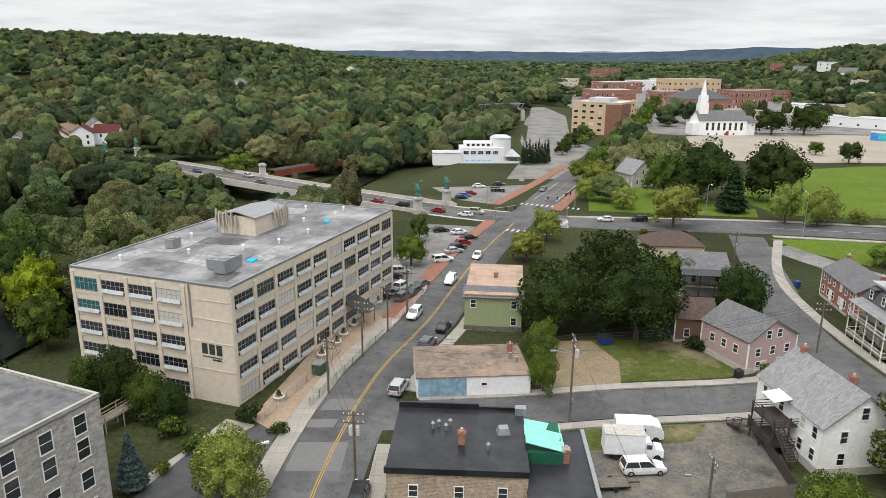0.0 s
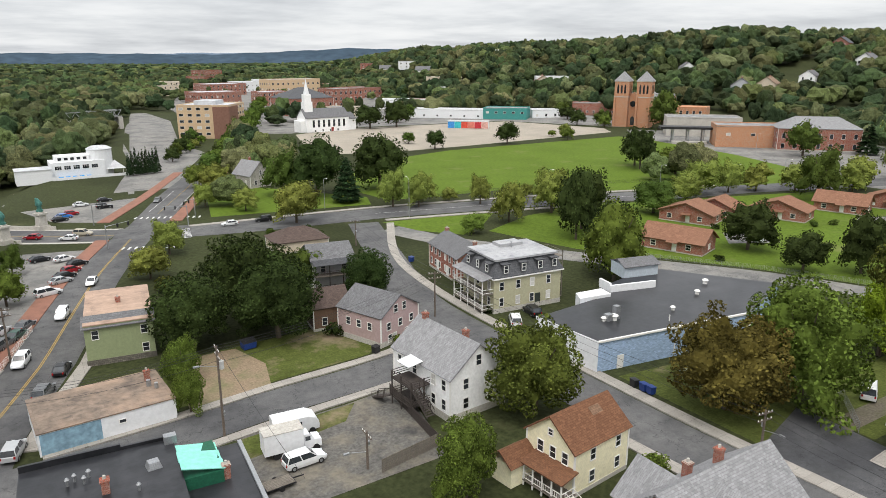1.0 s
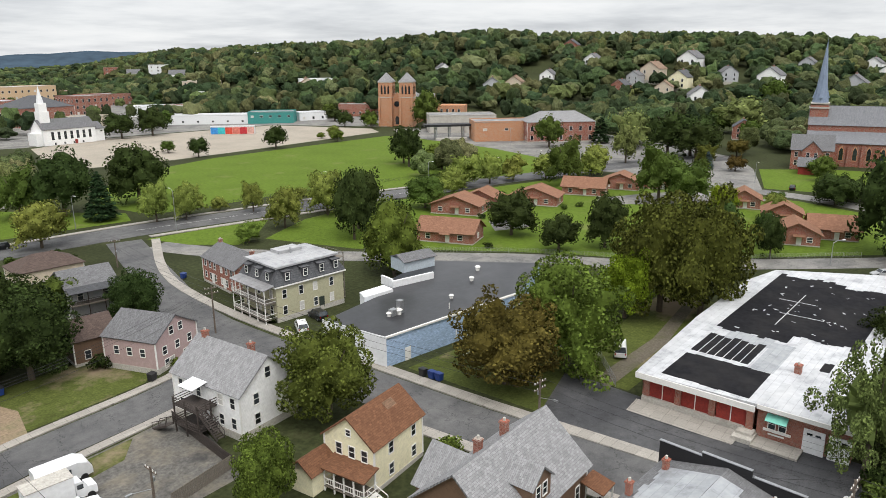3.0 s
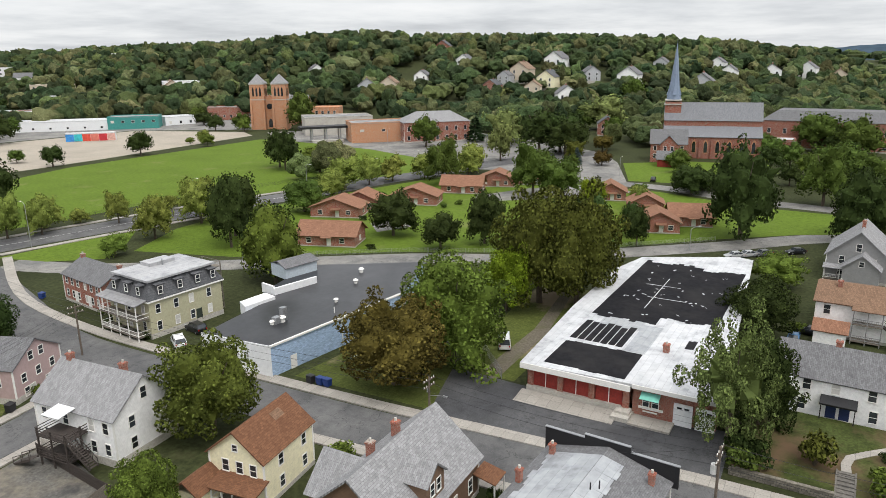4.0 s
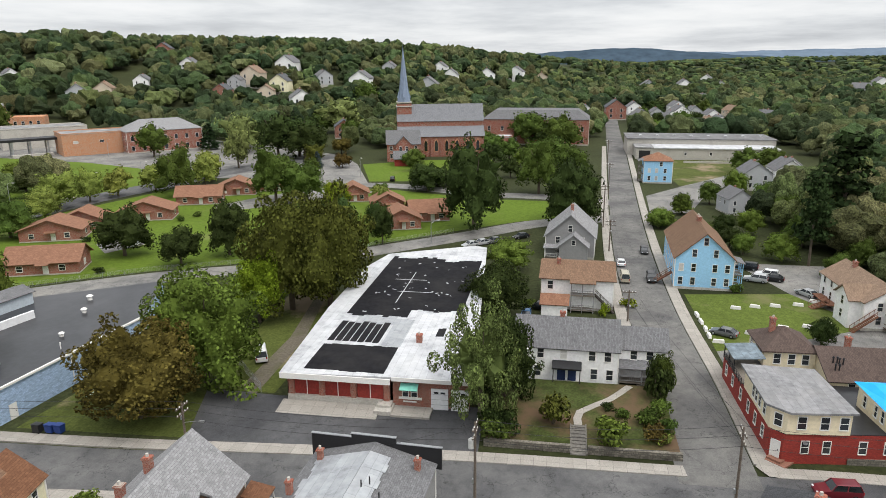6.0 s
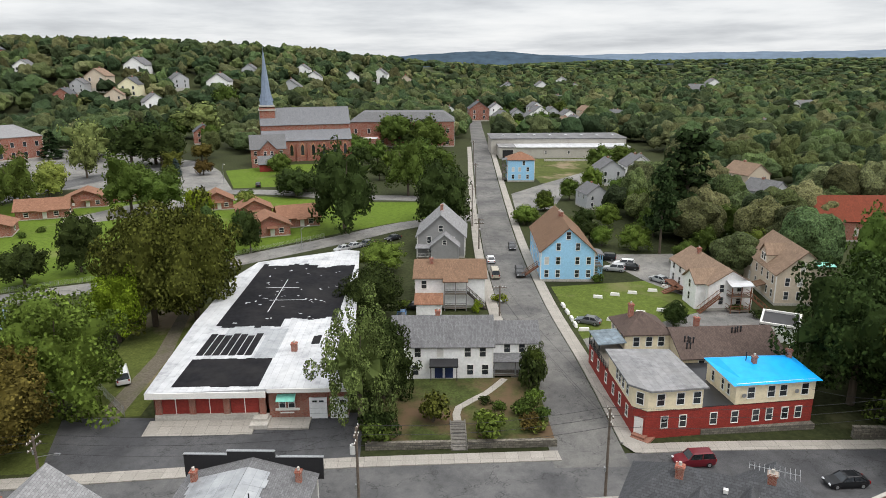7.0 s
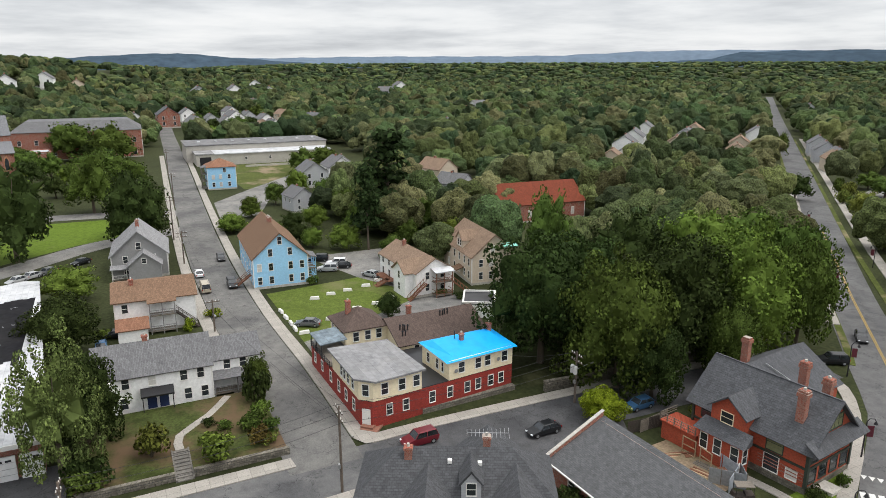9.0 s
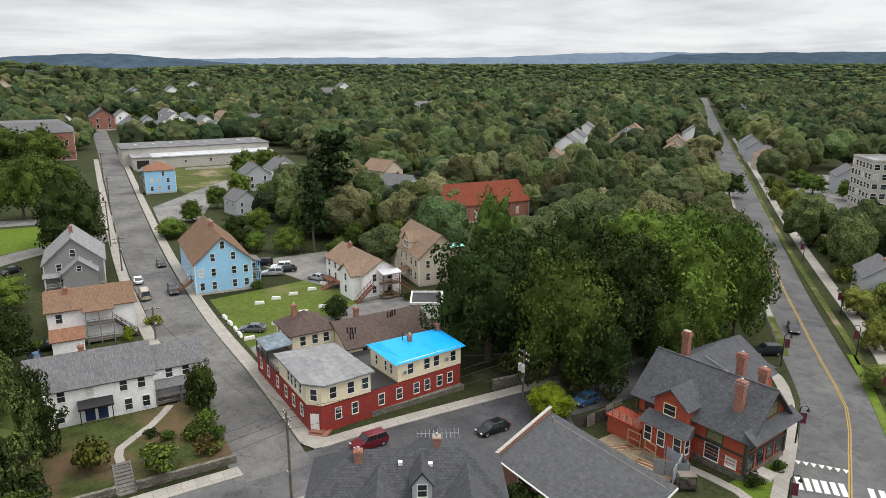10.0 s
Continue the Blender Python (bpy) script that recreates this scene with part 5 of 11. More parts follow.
def armoury():
    """The long low hall with a patched black and white roof and a brick front."""
    root = thing("hall_building", "long low red brick hall with a patched white and black roof", "hall", 82.2, 35.6, 0, 0)
    h = 4.3
    plan = [(0, 0), (0.6, -25.6), (66, -20.5), (67, -18), (58, -1.0), (48, 1.4), (24, 1.2)]
    part("wall", Build().prism([(0, -0.4), (24, 0.8), (48, 1.0), (57.6, -1.4), (66.4, -18.4), (65.5, -20.2), (1.0, -25.2), (0.4, -15), (3.4, -14.8), (3.2, -0.5)][::-1], -0.3, h), BRICK, root, "red brick walls")
    part("roof", Build().prism([(-1.2, 0.2), (-0.4, -15), (-0.3, -25.9), (66.4, -20.9), (67.6, -18), (58.5, -0.6), (48, 1.8), (24, 1.7)], h, h + 0.45), FLAT_WHITE, root, "white coated flat roof")
    # black roof sheets with ragged ends
    rnd = random.Random(3)

    def sheet(x0, x1, y0, y1, n, lap):
        for i in range(n):
            a, c = y0 + (y1 - y0) * i / n, y0 + (y1 - y0) * (i + 1) / n
            e0, e1 = rnd.uniform(0, lap), rnd.uniform(0, lap)
            part("roof_sheet", Build().block(x0 + e0, a, h + 0.46, x1 - e1, c + 0.01, h + 0.475), FLAT_DARK_MATT, root, "black roofing sheet")
    sheet(0.3, 9.4, -13.8, -2.6, 9, 0.3)
    sheet(20.5, 57, -12.5, -2.2, 10, 1.6)
    sheet(23.5, 56, -21.0, -12.5, 9, 2.0)
    for k in range(7):
        sheet(10.3, 18.8 - (k % 3) * 0.4, -2.6 - k * 1.15 - 1.0, -2.6 - k * 1.15, 1, 0.2)
    sheet(14, 17.6, -19.6, -18.4, 2, 0.4)
    part("roof_coating", Build().block(9.4, -14.0, h + 0.455, 20.5, -11.0, h + 0.465).block(17.8, -11.0, h + 0.455, 21.6, -4.6, h + 0.465), FLAT_SILVER_LIGHT, root, "grey roof patch")
    b = Build()
    for i in range(46):
        x, y = rnd.uniform(23, 55), rnd.uniform(-19, -4)
        b.box(x, y, h + 0.48, rnd.uniform(0.2, 0.8), rnd.uniform(0.08, 0.35), 0.01, rnd.uniform(0, 180))
    b.block(28, -9.1, h + 0.478, 46, -8.95, h + 0.488).block(41, -12, h + 0.478, 41.2, -6, h + 0.488).block(34, -14.5, h + 0.478, 34.2, -8, h + 0.488)
    tagged(part("roof_litter", b, FLAT_WHITE, root, "scattered white scraps on the roof"), kind="stuff")
    chimney(root, 11.8, -16.4, h + 0.4, 1.3, s=0.8)
    part("fascia", Build().block(-1.25, -15.0, h - 0.35, -1.1, 0.2, h + 0.45).block(-0.5, -25.9, h - 0.1, -0.35, -15, h + 0.45), TRIM, root)
    # recessed red loading front
    for y in (-0.9, -5.2, -9.6, -14.2):
        part("pier", Build().box(0.3, y, -0.2, 0.5, 0.8, 4.5), BRICK, root)
    for y in (-3.05, -7.4, -11.9):
        part("panel", Build().block(0.30, y - 1.8, 1.0, 0.42, y + 1.8, 3.75), RED_PAINT, root, "dark red boarded panel")
        part("panel_frame", Build().block(0.24, y - 0.05, 1.1, 0.31, y + 0.05, 3.75), TRIM, root)
    part("lintel", Build().block(0.2, -14.6, 3.75, 0.5, -0.6, 4.3), TRIM, root)
    part("dwarf_wall", Build().block(-0.2, -13.6, 0, 0.45, -0.4, 1.1), CONCRETE_PLAIN, root)
    part("ramp", Build().add([(-3.4, -13.5, 0.05), (-0.3, -13.5, 0.45), (-0.3, 0.2, 0.45), (-3.4, 0.2, 0.05), (-3.4, -13.5, -0.1), (-0.3, -13.5, -0.1), (-0.3, 0.2, -0.1), (-3.4, 0.2, -0.1)],
                             [(0, 1, 2, 3), (4, 7, 6, 5), (0, 4, 5, 1), (1, 5, 6, 2), (2, 6, 7, 3), (3, 7, 4, 0)]), CONCRETE, root, "sandy concrete apron")
    part("entrance_step", Build().block(-2.2, -15.2, -0.05, 0.4, -12.9, 0.6).block(-1.2, -15.0, 0.6, 0.4, -13.1, 0.95), CONCRETE_PLAIN, root)
    # brick office with awning, then two garage doors
    part("office_apron", Build().block(-2.4, -20.4, -0.1, 0.4, -15.2, 0.3), CONCRETE, root)
    for y in (-16.7, -17.9):
        put_window(root, 0.38, y, 1.7, -90, 0.75, 1.3)
    part("window_sill", Build().block(0.2, -18.9, 1.35, 0.45, -15.8, 1.6), TRIM, root)
    part("awning", Build().slab([(-0.75, -18.5, 3.05), (0.4, -18.5, 3.6), (0.4, -16.1, 3.6), (-0.75, -16.1, 3.05)][::-1], 0.08), TEAL, root, "teal canvas awning")
    part("sign_bar", Build().block(0.2, -18.2, 0.95, 0.33, -16.4, 1.1), TRIM, root)
    for y in (-21.3, -24.0):
        g = part("garage_door", Build().block(0.42, y - 1.15, 0, 0.62, y + 1.15, 3.0), WHITE_WALL, root, "white sectional garage door")
        for k in range(1, 4):
            part("groove", Build().block(0.40, y - 1.15, 0.75 * k - 0.02, 0.43, y + 1.15, 0.75 * k + 0.02), STEEL, g)
        for k in (-0.45, 0.45):
            part("pane", Build().block(0.39, y + k - 0.3, 2.35, 0.425, y + k + 0.3, 2.6), GLASS, g)
    return root


FLAT_DARK_MATT = material("membrane_black_matt", (0.013, 0.013, 0.015), 0.9, spec=0.08, grain=1.2, stain=0.16, amount=0.35, tint=(0.028, 0.027, 0.027), bump=0.08)
armoury()


def white_double():
    root = house("white clapboard double house with a grey roof and black porch hood", 97.2, -2.3, 8.6, 14.4, -1.5, 5.6, WHITE, ROOF_GREY, "gable", "y", 3.0, windows=(("l", (-0.85, -0.55, 0.55, 0.85), (1.1,)), ("l", (-0.8, -0.5, 0.05, 0.5, 0.8), (3.9,)), ("f", (-0.4, 0.4), (1.1, 3.9))), win=(0.85, 1.5), chimneys=((0.05, 0.1, 8.0, 1.4),))
    for y in (-0.9, 0.6):
        put_door(root, -4.3, y, 0.6, -90, mat=DOOR_BLUE)
    part("porch_hood", Build().slab([(-6.2, -2.2, 3.0), (-4.3, -2.2, 3.4), (-4.3, 1.9, 3.4), (-6.2, 1.9, 3.0)][::-1], 0.25), BLACK, root, "black porch hood")
    part("stoop", Build().block(-5.9, -2.0, -0.1, -4.3, 1.7, 0.6), CONCRETE_PLAIN, root)
    for y in (-2.0, 1.7):
        part("post", Build().box(-6.0, y, 0, 0.12, 0.12, 2.9), BLACK, root)
    rf, gb = roof_gable(7.0, 7.0, 5.0, 2.0, 0.35, "y")
    wing = part("wing", gb.block(-3.5, -3.5, 0, 3.5, 3.5, 5.0), WHITE, root, m=pose(1.8, -10.6, 0))
    part("wing_roof", rf, ROOF_GREY, wing)
    for y in (-0.5, 0.5):
        put_window(wing, -3.5, y * 2.2, 3.4, -90, 0.85, 1.4)
    porch(root, -1.7, -10.6, 6.4, 1.8, 2.2, -90, 0.6, ROOF_GREY, 3, mat=GREY)
    part("bay", Build().block(-5.0, 5.0, 0, -4.3, 6.8, 5.3), WHITE, root)
    return root


DOOR_BLUE = material("navy_door_paint", (0.02, 0.035, 0.10), 0.5, grain=5, amount=0.15)
white_double()


def brown_roof_house():
    root = house("white clapboard house with a shallow brown roof and rear porch", 130.5, -4.6, 12.6, 13.0, -2, 6.0, WHITE, ROOF_BROWN, "gable", "y", 1.6, windows=(("l", (0.75,), (1.2, 3.9)), ("f", (-0.4, 0.3), (1.2, 3.9))), chimneys=((-0.2, 0.55, 6.8, 1.6),), over=0.5)
    porch(root, -6.3, -1.0, 4.2, 1.8, 2.4, -90, 0.6, ROOF_BROWN, 3, floors=2, storey=2.8, mat=GREY)
    outside_stair(root, -7.0, -6.8, 3.4, 3.6, 1.0, 0, WOOD_DARK)
    rf, gb = roof_gable(4.2, 4.6, 2.4, 1.2, 0.35, "y")
    ell = part("lean_to", gb.block(-2.1, -2.3, 0, 2.1, 2.3, 2.4), WHITE, root, m=pose(-8.4, 3.9, 0))
    part("lean_to_roof", rf, ROOF_ORANGE, ell)
    return root


brown_roof_house()


def grey_gable_house():
    root = house("grey clapboard house with pale grey gables", 166.0, -4.0, 14.0, 11.2, -4, 5.4, GREY, ROOF_LIGHT, "gable", "x", 5.0, windows=(("l", (-0.5, 0.5), (1.2, 3.6)), ("l", (0.0,), (6.4,))), chimneys=((-0.2, 0.0, 9.8, 2.0),), over=0.5)
    rf, gb = roof_gable(6, 6.4, 4.0, 2.6, 0.4, "x")
    ell = part("front_wing", gb.block(-3, -3.2, 0, 3, 3.2, 4.0), GREY, root, m=pose(-8.0, -1.0, 0))
    part("front_roof", rf, ROOF_LIGHT, ell)
    put_window(ell, -3.0, 0, 4.3, -90, 0.8, 1.0)
    porch(root, -7.0, 4.2, 3.0, 1.6, 2.3, -90, 0.5, ROOF_LIGHT, 2)
    return root


grey_gable_house()


def blue_house():
    root = house("bright sky blue three-storey clapboard house with a brown roof", 151.0, -30.2, 23.0, 11.2, -3, 6.6, BLUE, ROOF_BROWN, "gable", "x", 5.0, windows=(("l", (-0.36, 0.36), (1.0, 3.8, 6.8)), ("l", (0.0,), (9.2,)), ("l", (0.78, -0.78), (1.0, 3.8)), ("b", (-0.8, -0.5, -0.2, 0.1, 0.4, 0.7), (1.2, 3.9))), win=(0.8, 1.5), chimneys=((0.0, 0.0, 10.8, 1.8), (0.12, 0.02, 10.8, 1.8)), over=0.4)
    outside_stair(root, -8.6, 9.4, 2.6, 3.6, 1.2, 180, WOOD_RED)
    porch(root, -9.0, -5.6, 4.2, 1.8, 2.4, 0, 0.5, ROOF_GREY, 3, floors=2, mat=BLUE)
    return root


blue_house()


def tarp_block():
    """The corner block: red ground floor, cream upper rooms, one roof under a blue tarpaulin."""
    root = thing("corner_building", "corner block, red brick below, cream boards above, blue tarpaulin on roof", "apartment block", 76.0, -25.3, 0, 1.4)
    h1, h2, slant = 3.7, 6.5, 0.09

    def front(y):
        return max(0.0, (-2.0 - y) * slant)
    end = front(-23.2)
    part("ground_floor", Build().prism([(0, -1.2), (1.2, 0), (22.4, 0), (26, -3.4), (26, -11), (13.4, -11), (13.4, -23.2), (end, -23.2), (0, -2.0)][::-1], -0.3, h1), RED_PAINT, root, "dark red painted brick walls")
    part("low_roof", Build().prism([(0.03, -1.25), (1.22, -0.03), (22.3, -0.03), (25.9, -3.4), (25.9, -10.9), (13.3, -10.9), (13.3, -23.1), (end + 0.03, -23.1), (0.03, -2.0)][::-1], h1, h1 + 0.12), FLAT_DARK, root, "black flat roof")
    part("corner_room", Build().prism([(-0.15, -1.3), (1.3, 0.15), (11.6, 0.15), (11.2, -7.6), (0.35, -8.3), (-0.1, -2.2)][::-1], h1 + 0.12, h2), CREAM, root, "cream clapboard upper storey")
    part("corner_roof", Build().prism([(-0.7, -1.5), (1.4, 0.7), (12.3, 0.6), (11.6, -8.1), (0.0, -8.8)][::-1], h2, h2 + 0.25), FLAT_SILVER, root, "weathered silvery flat roof")
    part("tarp_room", Build().prism([(front(-12.6) - 0.08, -12.6), (end - 0.08, -23.2), (8.2, -23.0), (8.0, -12.0)], h1 + 0.12, h2 + 0.1), CREAM, root, "cream clapboard upper storey")
    part("tarp_roof", Build().add([(0.45, -12.1, h2), (1.35, -23.8, h2), (8.6, -23.5, h2 + 0.35), (8.3, -11.5, h2 + 0.35), (1.9, -13.6, h2 + 0.3), (2.9, -22.4, h2 + 0.3), (7.2, -22.0, h2 + 0.85), (7.0, -13.0, h2 + 0.85)], [(0, 1, 5, 4), (1, 2, 6, 5), (2, 3, 7, 6), (3, 0, 4, 7), (4, 5, 6, 7), (3, 2, 1, 0)]), TARP, root, "bright blue tarpaulin over the roof")
    chimney(root, 5.6, -17.0, h2 + 0.5, 1.2, s=0.55)
    chimney(root, 7.0, -22.3, h2 + 0.6, 1.3, s=0.6)
    part("vent_pipe", Build().tube((6.2, -16.2, h2 + 0.6), (6.2, -16.2, h2 + 2.0), 0.06), BLACK, root)
    # windows: lane front, corner and street side
    for y in (-2.9, -5.4, -7.5):
        put_window(root, -0.1 + (-2.2 - y) * 0.075, y, h1 + 0.8, -86, 0.9, 1.5)
    put_window(root, 0.57, -0.57, h1 + 0.8, -135, 0.85, 1.5)
    for x in (3.2, 5.0, 6.4, 7.6):
        put_window(root, x, 0.15, h1 + 0.8, 180, 0.8, 1.5)
    for y in (-14.6, -17.3, -18.9, -21.8):
        put_window(root, front(y) - 0.08, y, h1 + 0.9, -85, 0.9, 1.45)
    for x in (2.6, 4.0, 6.4):
        put_window(root, x, -12.6 + (x - 1.0) * 0.085, h1 + 0.8, 180, 0.8, 1.4)
    for y in (-3.6, -6.0, -10.0, -12.8, -15.6, -17.4, -19.5, -21.3):
        put_window(root, front(y), y, 1.4, -85, 0.8, 1.5)
    for x in (3.5, 6.5, 9.5, 13, 17, 20.4):
        put_window(root, x, 0, 1.4, 180, 0.85, 1.5)
    put_door(root, 0.6, -0.6, 0.5, -135, mat=TRIM)
    part("door_step", Build().box(0.15, -1.05, 0, 2.4, 2.0, 0.25, 45).box(0.4, -0.8, 0.25, 1.7, 1.4, 0.25, 45), PAVING_BRICK, root)
    part("stone_plinth", Build().prism([(front(-8.5) - 0.1, -8.5), (front(-8.5) - 0.02, -8.5), (end - 0.02, -23.2), (end - 0.9, -23.3)][::-1], -0.2, 0.75), STONE_DARK, root, "rough stone plinth")
    for y, z in ((-3.5, 2.9), (-13.6, 5.1), (-20.6, 5.2)):
        part("dish", Build().tube((front(y) - 0.35, y, z), (front(y) - 0.22, y, z), 0.3, 0.12, n=10).beam((front(y) - 0.25, y, z), (front(y), y, z - 0.2), 0.04, 0.04), STEEL, root, "small grey satellite dish")
    # hipped room and brown roofed wing behind
    part("hip_room", Build().block(18.3, -10.8, h1, 25.3, -4.1, h2 - 0.2), CREAM, root)
    part("hip_roof", roof_hip(7.0, 6.7, 0, 2.3, 0.4), ROOF_UMBER, root, "dark brown hipped roof", m=pose(21.8, -7.45, h2 - 0.2))
    for y in (-5.8, -7.7, -9.5):
        put_window(root, 18.3, y, h1 + 0.7, -90, 0.85, 1.4)
    for x in (19.6, 21.8, 24.0):
        put_window(root, x, -4.1, h1 + 0.7, 180, 0.85, 1.4)
    rf, gb = roof_gable(11.0, 14.6, 4.6, 2.4, 0.4, "y")
    wing = part("rear_wing", gb.block(-5.5, -7.3, 0, 5.5, 7.3, 4.6), CREAM, root, m=pose(18.8, -18.2, 0))
    part("rear_roof", rf, ROOF_UMBER, wing, "dark brown shingle roof")
    put_window(wing, -5.5, 4.6, 2.9, -90, 0.8, 1.3)
    for x, y in ((-4.0, 6.0), (-3.0, 5.2), (-2.8, 5.9), (-1.4, -1.6), (-1.2, -2.5)):
        b = Build()
        for dy in (-0.25, 0.25):
            z = 4.6 + 2.4 * (1 - abs(x) / 5.5)
            b.tube((x, y + dy, z - 0.1), (x, y + dy, z + 0.8), 0.1).tube((x, y + dy, z + 0.8), (x, y + dy, z + 1.05), 0.2, 0.08)
        part("roof_vent", b, BLACK, wing, "pair of dark metal roof vents")
    chimney(root, 22.2, -6.0, h2 + 1.0, 2.2)
    chimney(root, 21.8, -16.1, 5.4, 2.0)
    # railed deck with a pale blue roof at the lane end
    part("deck", Build().block(12.4, -3.4, h1 + 0.12, 21.4, 0.3, h1 + 0.3), WOOD_GREY, root)
    b = Build()
    for z in (0.4, 0.7, 1.0):
        b.beam((12.2, 0.35, h1 + z), (21.4, 0.35, h1 + z), 0.06, 0.07)
    for i in range(9):
        b.box(12.3 + i * 1.12, 0.35, h1, 0.08, 0.08, 1.05)
    for x in (16.2, 18.6, 21.2):
        b.box(x, 0.3, h1, 0.12, 0.12, 2.0)
    part("railing", b, BLACK, root)
    part("deck_roof", Build().slab([(15.9, -3.6, h1 + 2.35), (21.4, -3.6, h1 + 2.35), (21.4, 0.5, h1 + 2.1), (15.9, 0.5, h1 + 2.1)], 0.12), FLAT_SKY, root, "pale blue porch roof")
    return root


FLAT_SKY = membrane("pale_blue", (0.15, 0.19, 0.22), 0.35)
tarp_block()
patch("corner_slab", [(72.6, -26.6), (72.7, -24.4), (74.6, -23.4), (77.2, -25.2), (76.0, -26.6)], 0.2, CONCRETE, "pale concrete slabs at the street corner", "pavement")
patch("shed_forecourt", [(57.6, -53.5), (64.6, -57), (64.9, -34), (60.4, -33.4), (57.8, -40)], 0.06, ASPHALT_NEW, "dark asphalt forecourt beside the brick shed", "forecourt")


def stair_house():
    root = house("white clapboard house with a tan roof and red wooden stairs", 129.6, -55.6, 17.6, 8.4, 3, 5.2, WHITE, ROOF_TAN, "gable", "x", 2.5, windows=(("l", (-0.4, 0.4), (1.2, 3.6)), ("b", (-0.8, -0.5, -0.2, 0.1, 0.45, 0.8), (1.2, 3.6))), win=(0.8, 1.4), chimneys=((0.5, 0.1, 7.0, 1.6),), over=0.4)
    rf, gb = roof_gable(5.4, 7.0, 5.2, 1.9, 0.4, "y")
    ell = part("side_wing", gb.block(-2.7, -3.5, 0, 2.7, 3.5, 5.2), WHITE, root, m=pose(-5.0, 2.6, 0))
    part("side_roof", rf, ROOF_TAN, ell)
    for z in (1.2, 3.6):
        put_window(ell, 0, 3.5, z, 180, 0.8, 1.4)
    porch(root, -8.8, -1.2, 3.8, 2.0, 2.2, -90, 0.5, FLAT_WHITE, 3, floors=2, storey=2.6, mat=WOOD_RED)
    outside_stair(root, -9.6, 6.2, 3.1, 3.8, 1.1, 180, WOOD_RED)
    outside_stair(root, -10.6, -6.6, 3.1, 3.6, 1.1, 0, WOOD_RED)
    outside_stair(root, 2.0, 8.4, 1.2, 3.0, 1.4, 180, WOOD_RED)
    part("deck", Build().block(0.4, 4.2, 1.05, 7.4, 6.0, 1.2), WOOD_RED, root)
    return root


stair_house()


def tan_house():
    root = house("tan clapboard three-storey house with a brown roof", 131.0, -71.6, 17.0, 10.2, -6, 6.2, TAN, ROOF_TAN, "gable", "x", 4.4, windows=(("l", (-0.5, 0.15, 0.6), (1.2, 3.9)), ("l", (0.1,), (6.8,)), ("b", (-0.8, -0.5, -0.15, 0.2, 0.6), (1.2, 3.9))), win=(0.8, 1.5), over=0.4)
    rf, gb = roof_gable(3.6, 4.4, 8.4, 1.7, 0.3, "y")
    dm = part("dormer", gb.block(-1.8, -2.2, 6.0, 1.8, 2.2, 8.4), TAN, root, m=pose(-0.5, 2.6, 0))
    part("dormer_roof", rf, ROOF_TAN, dm)
    for x in (-0.6, 0.6):
        put_window(dm, x, 2.2, 6.9, 180, 0.8, 1.3)
    b = Build()
    for z in (2.8, 5.4):
        b.block(-10.3, -4.4, z, -8.5, -1.6, z + 0.12)
        for dz in (0.4, 0.9):
            b.beam((-10.3, -4.4, z + dz), (-10.3, -1.6, z + dz), 0.06, 0.08)
    for y in (-4.3, -1.7):
        b.box(-10.2, y, 0, 0.14, 0.14, 6.4)
    part("fire_stair", b, WOOD_DARK, root, "dark wooden fire stair")
    part("porch_hood", Build().slab([(-4, 5.0, 2.9), (-1, 5.0, 2.9), (-1, 7.0, 2.3), (-4, 7.0, 2.3)], 0.15), ROOF_BROWN, root)
    part("balcony_hood", Build().slab([(-10.3, -4.6, 8.3), (-8.3, -4.6, 8.6), (-8.3, -1.4, 8.6), (-10.3, -1.4, 8.3)], 0.1), TEAL, root)
    return root


tan_house()
house("low white garage with a dark flat roof", 108.5, -59.5, 7, 6.0, -30, 2.6, WHITE, FLAT_DARK, "flat", base=0, name="garage", category="garage", doors=(("l", 0.3, 0, TRIM),))


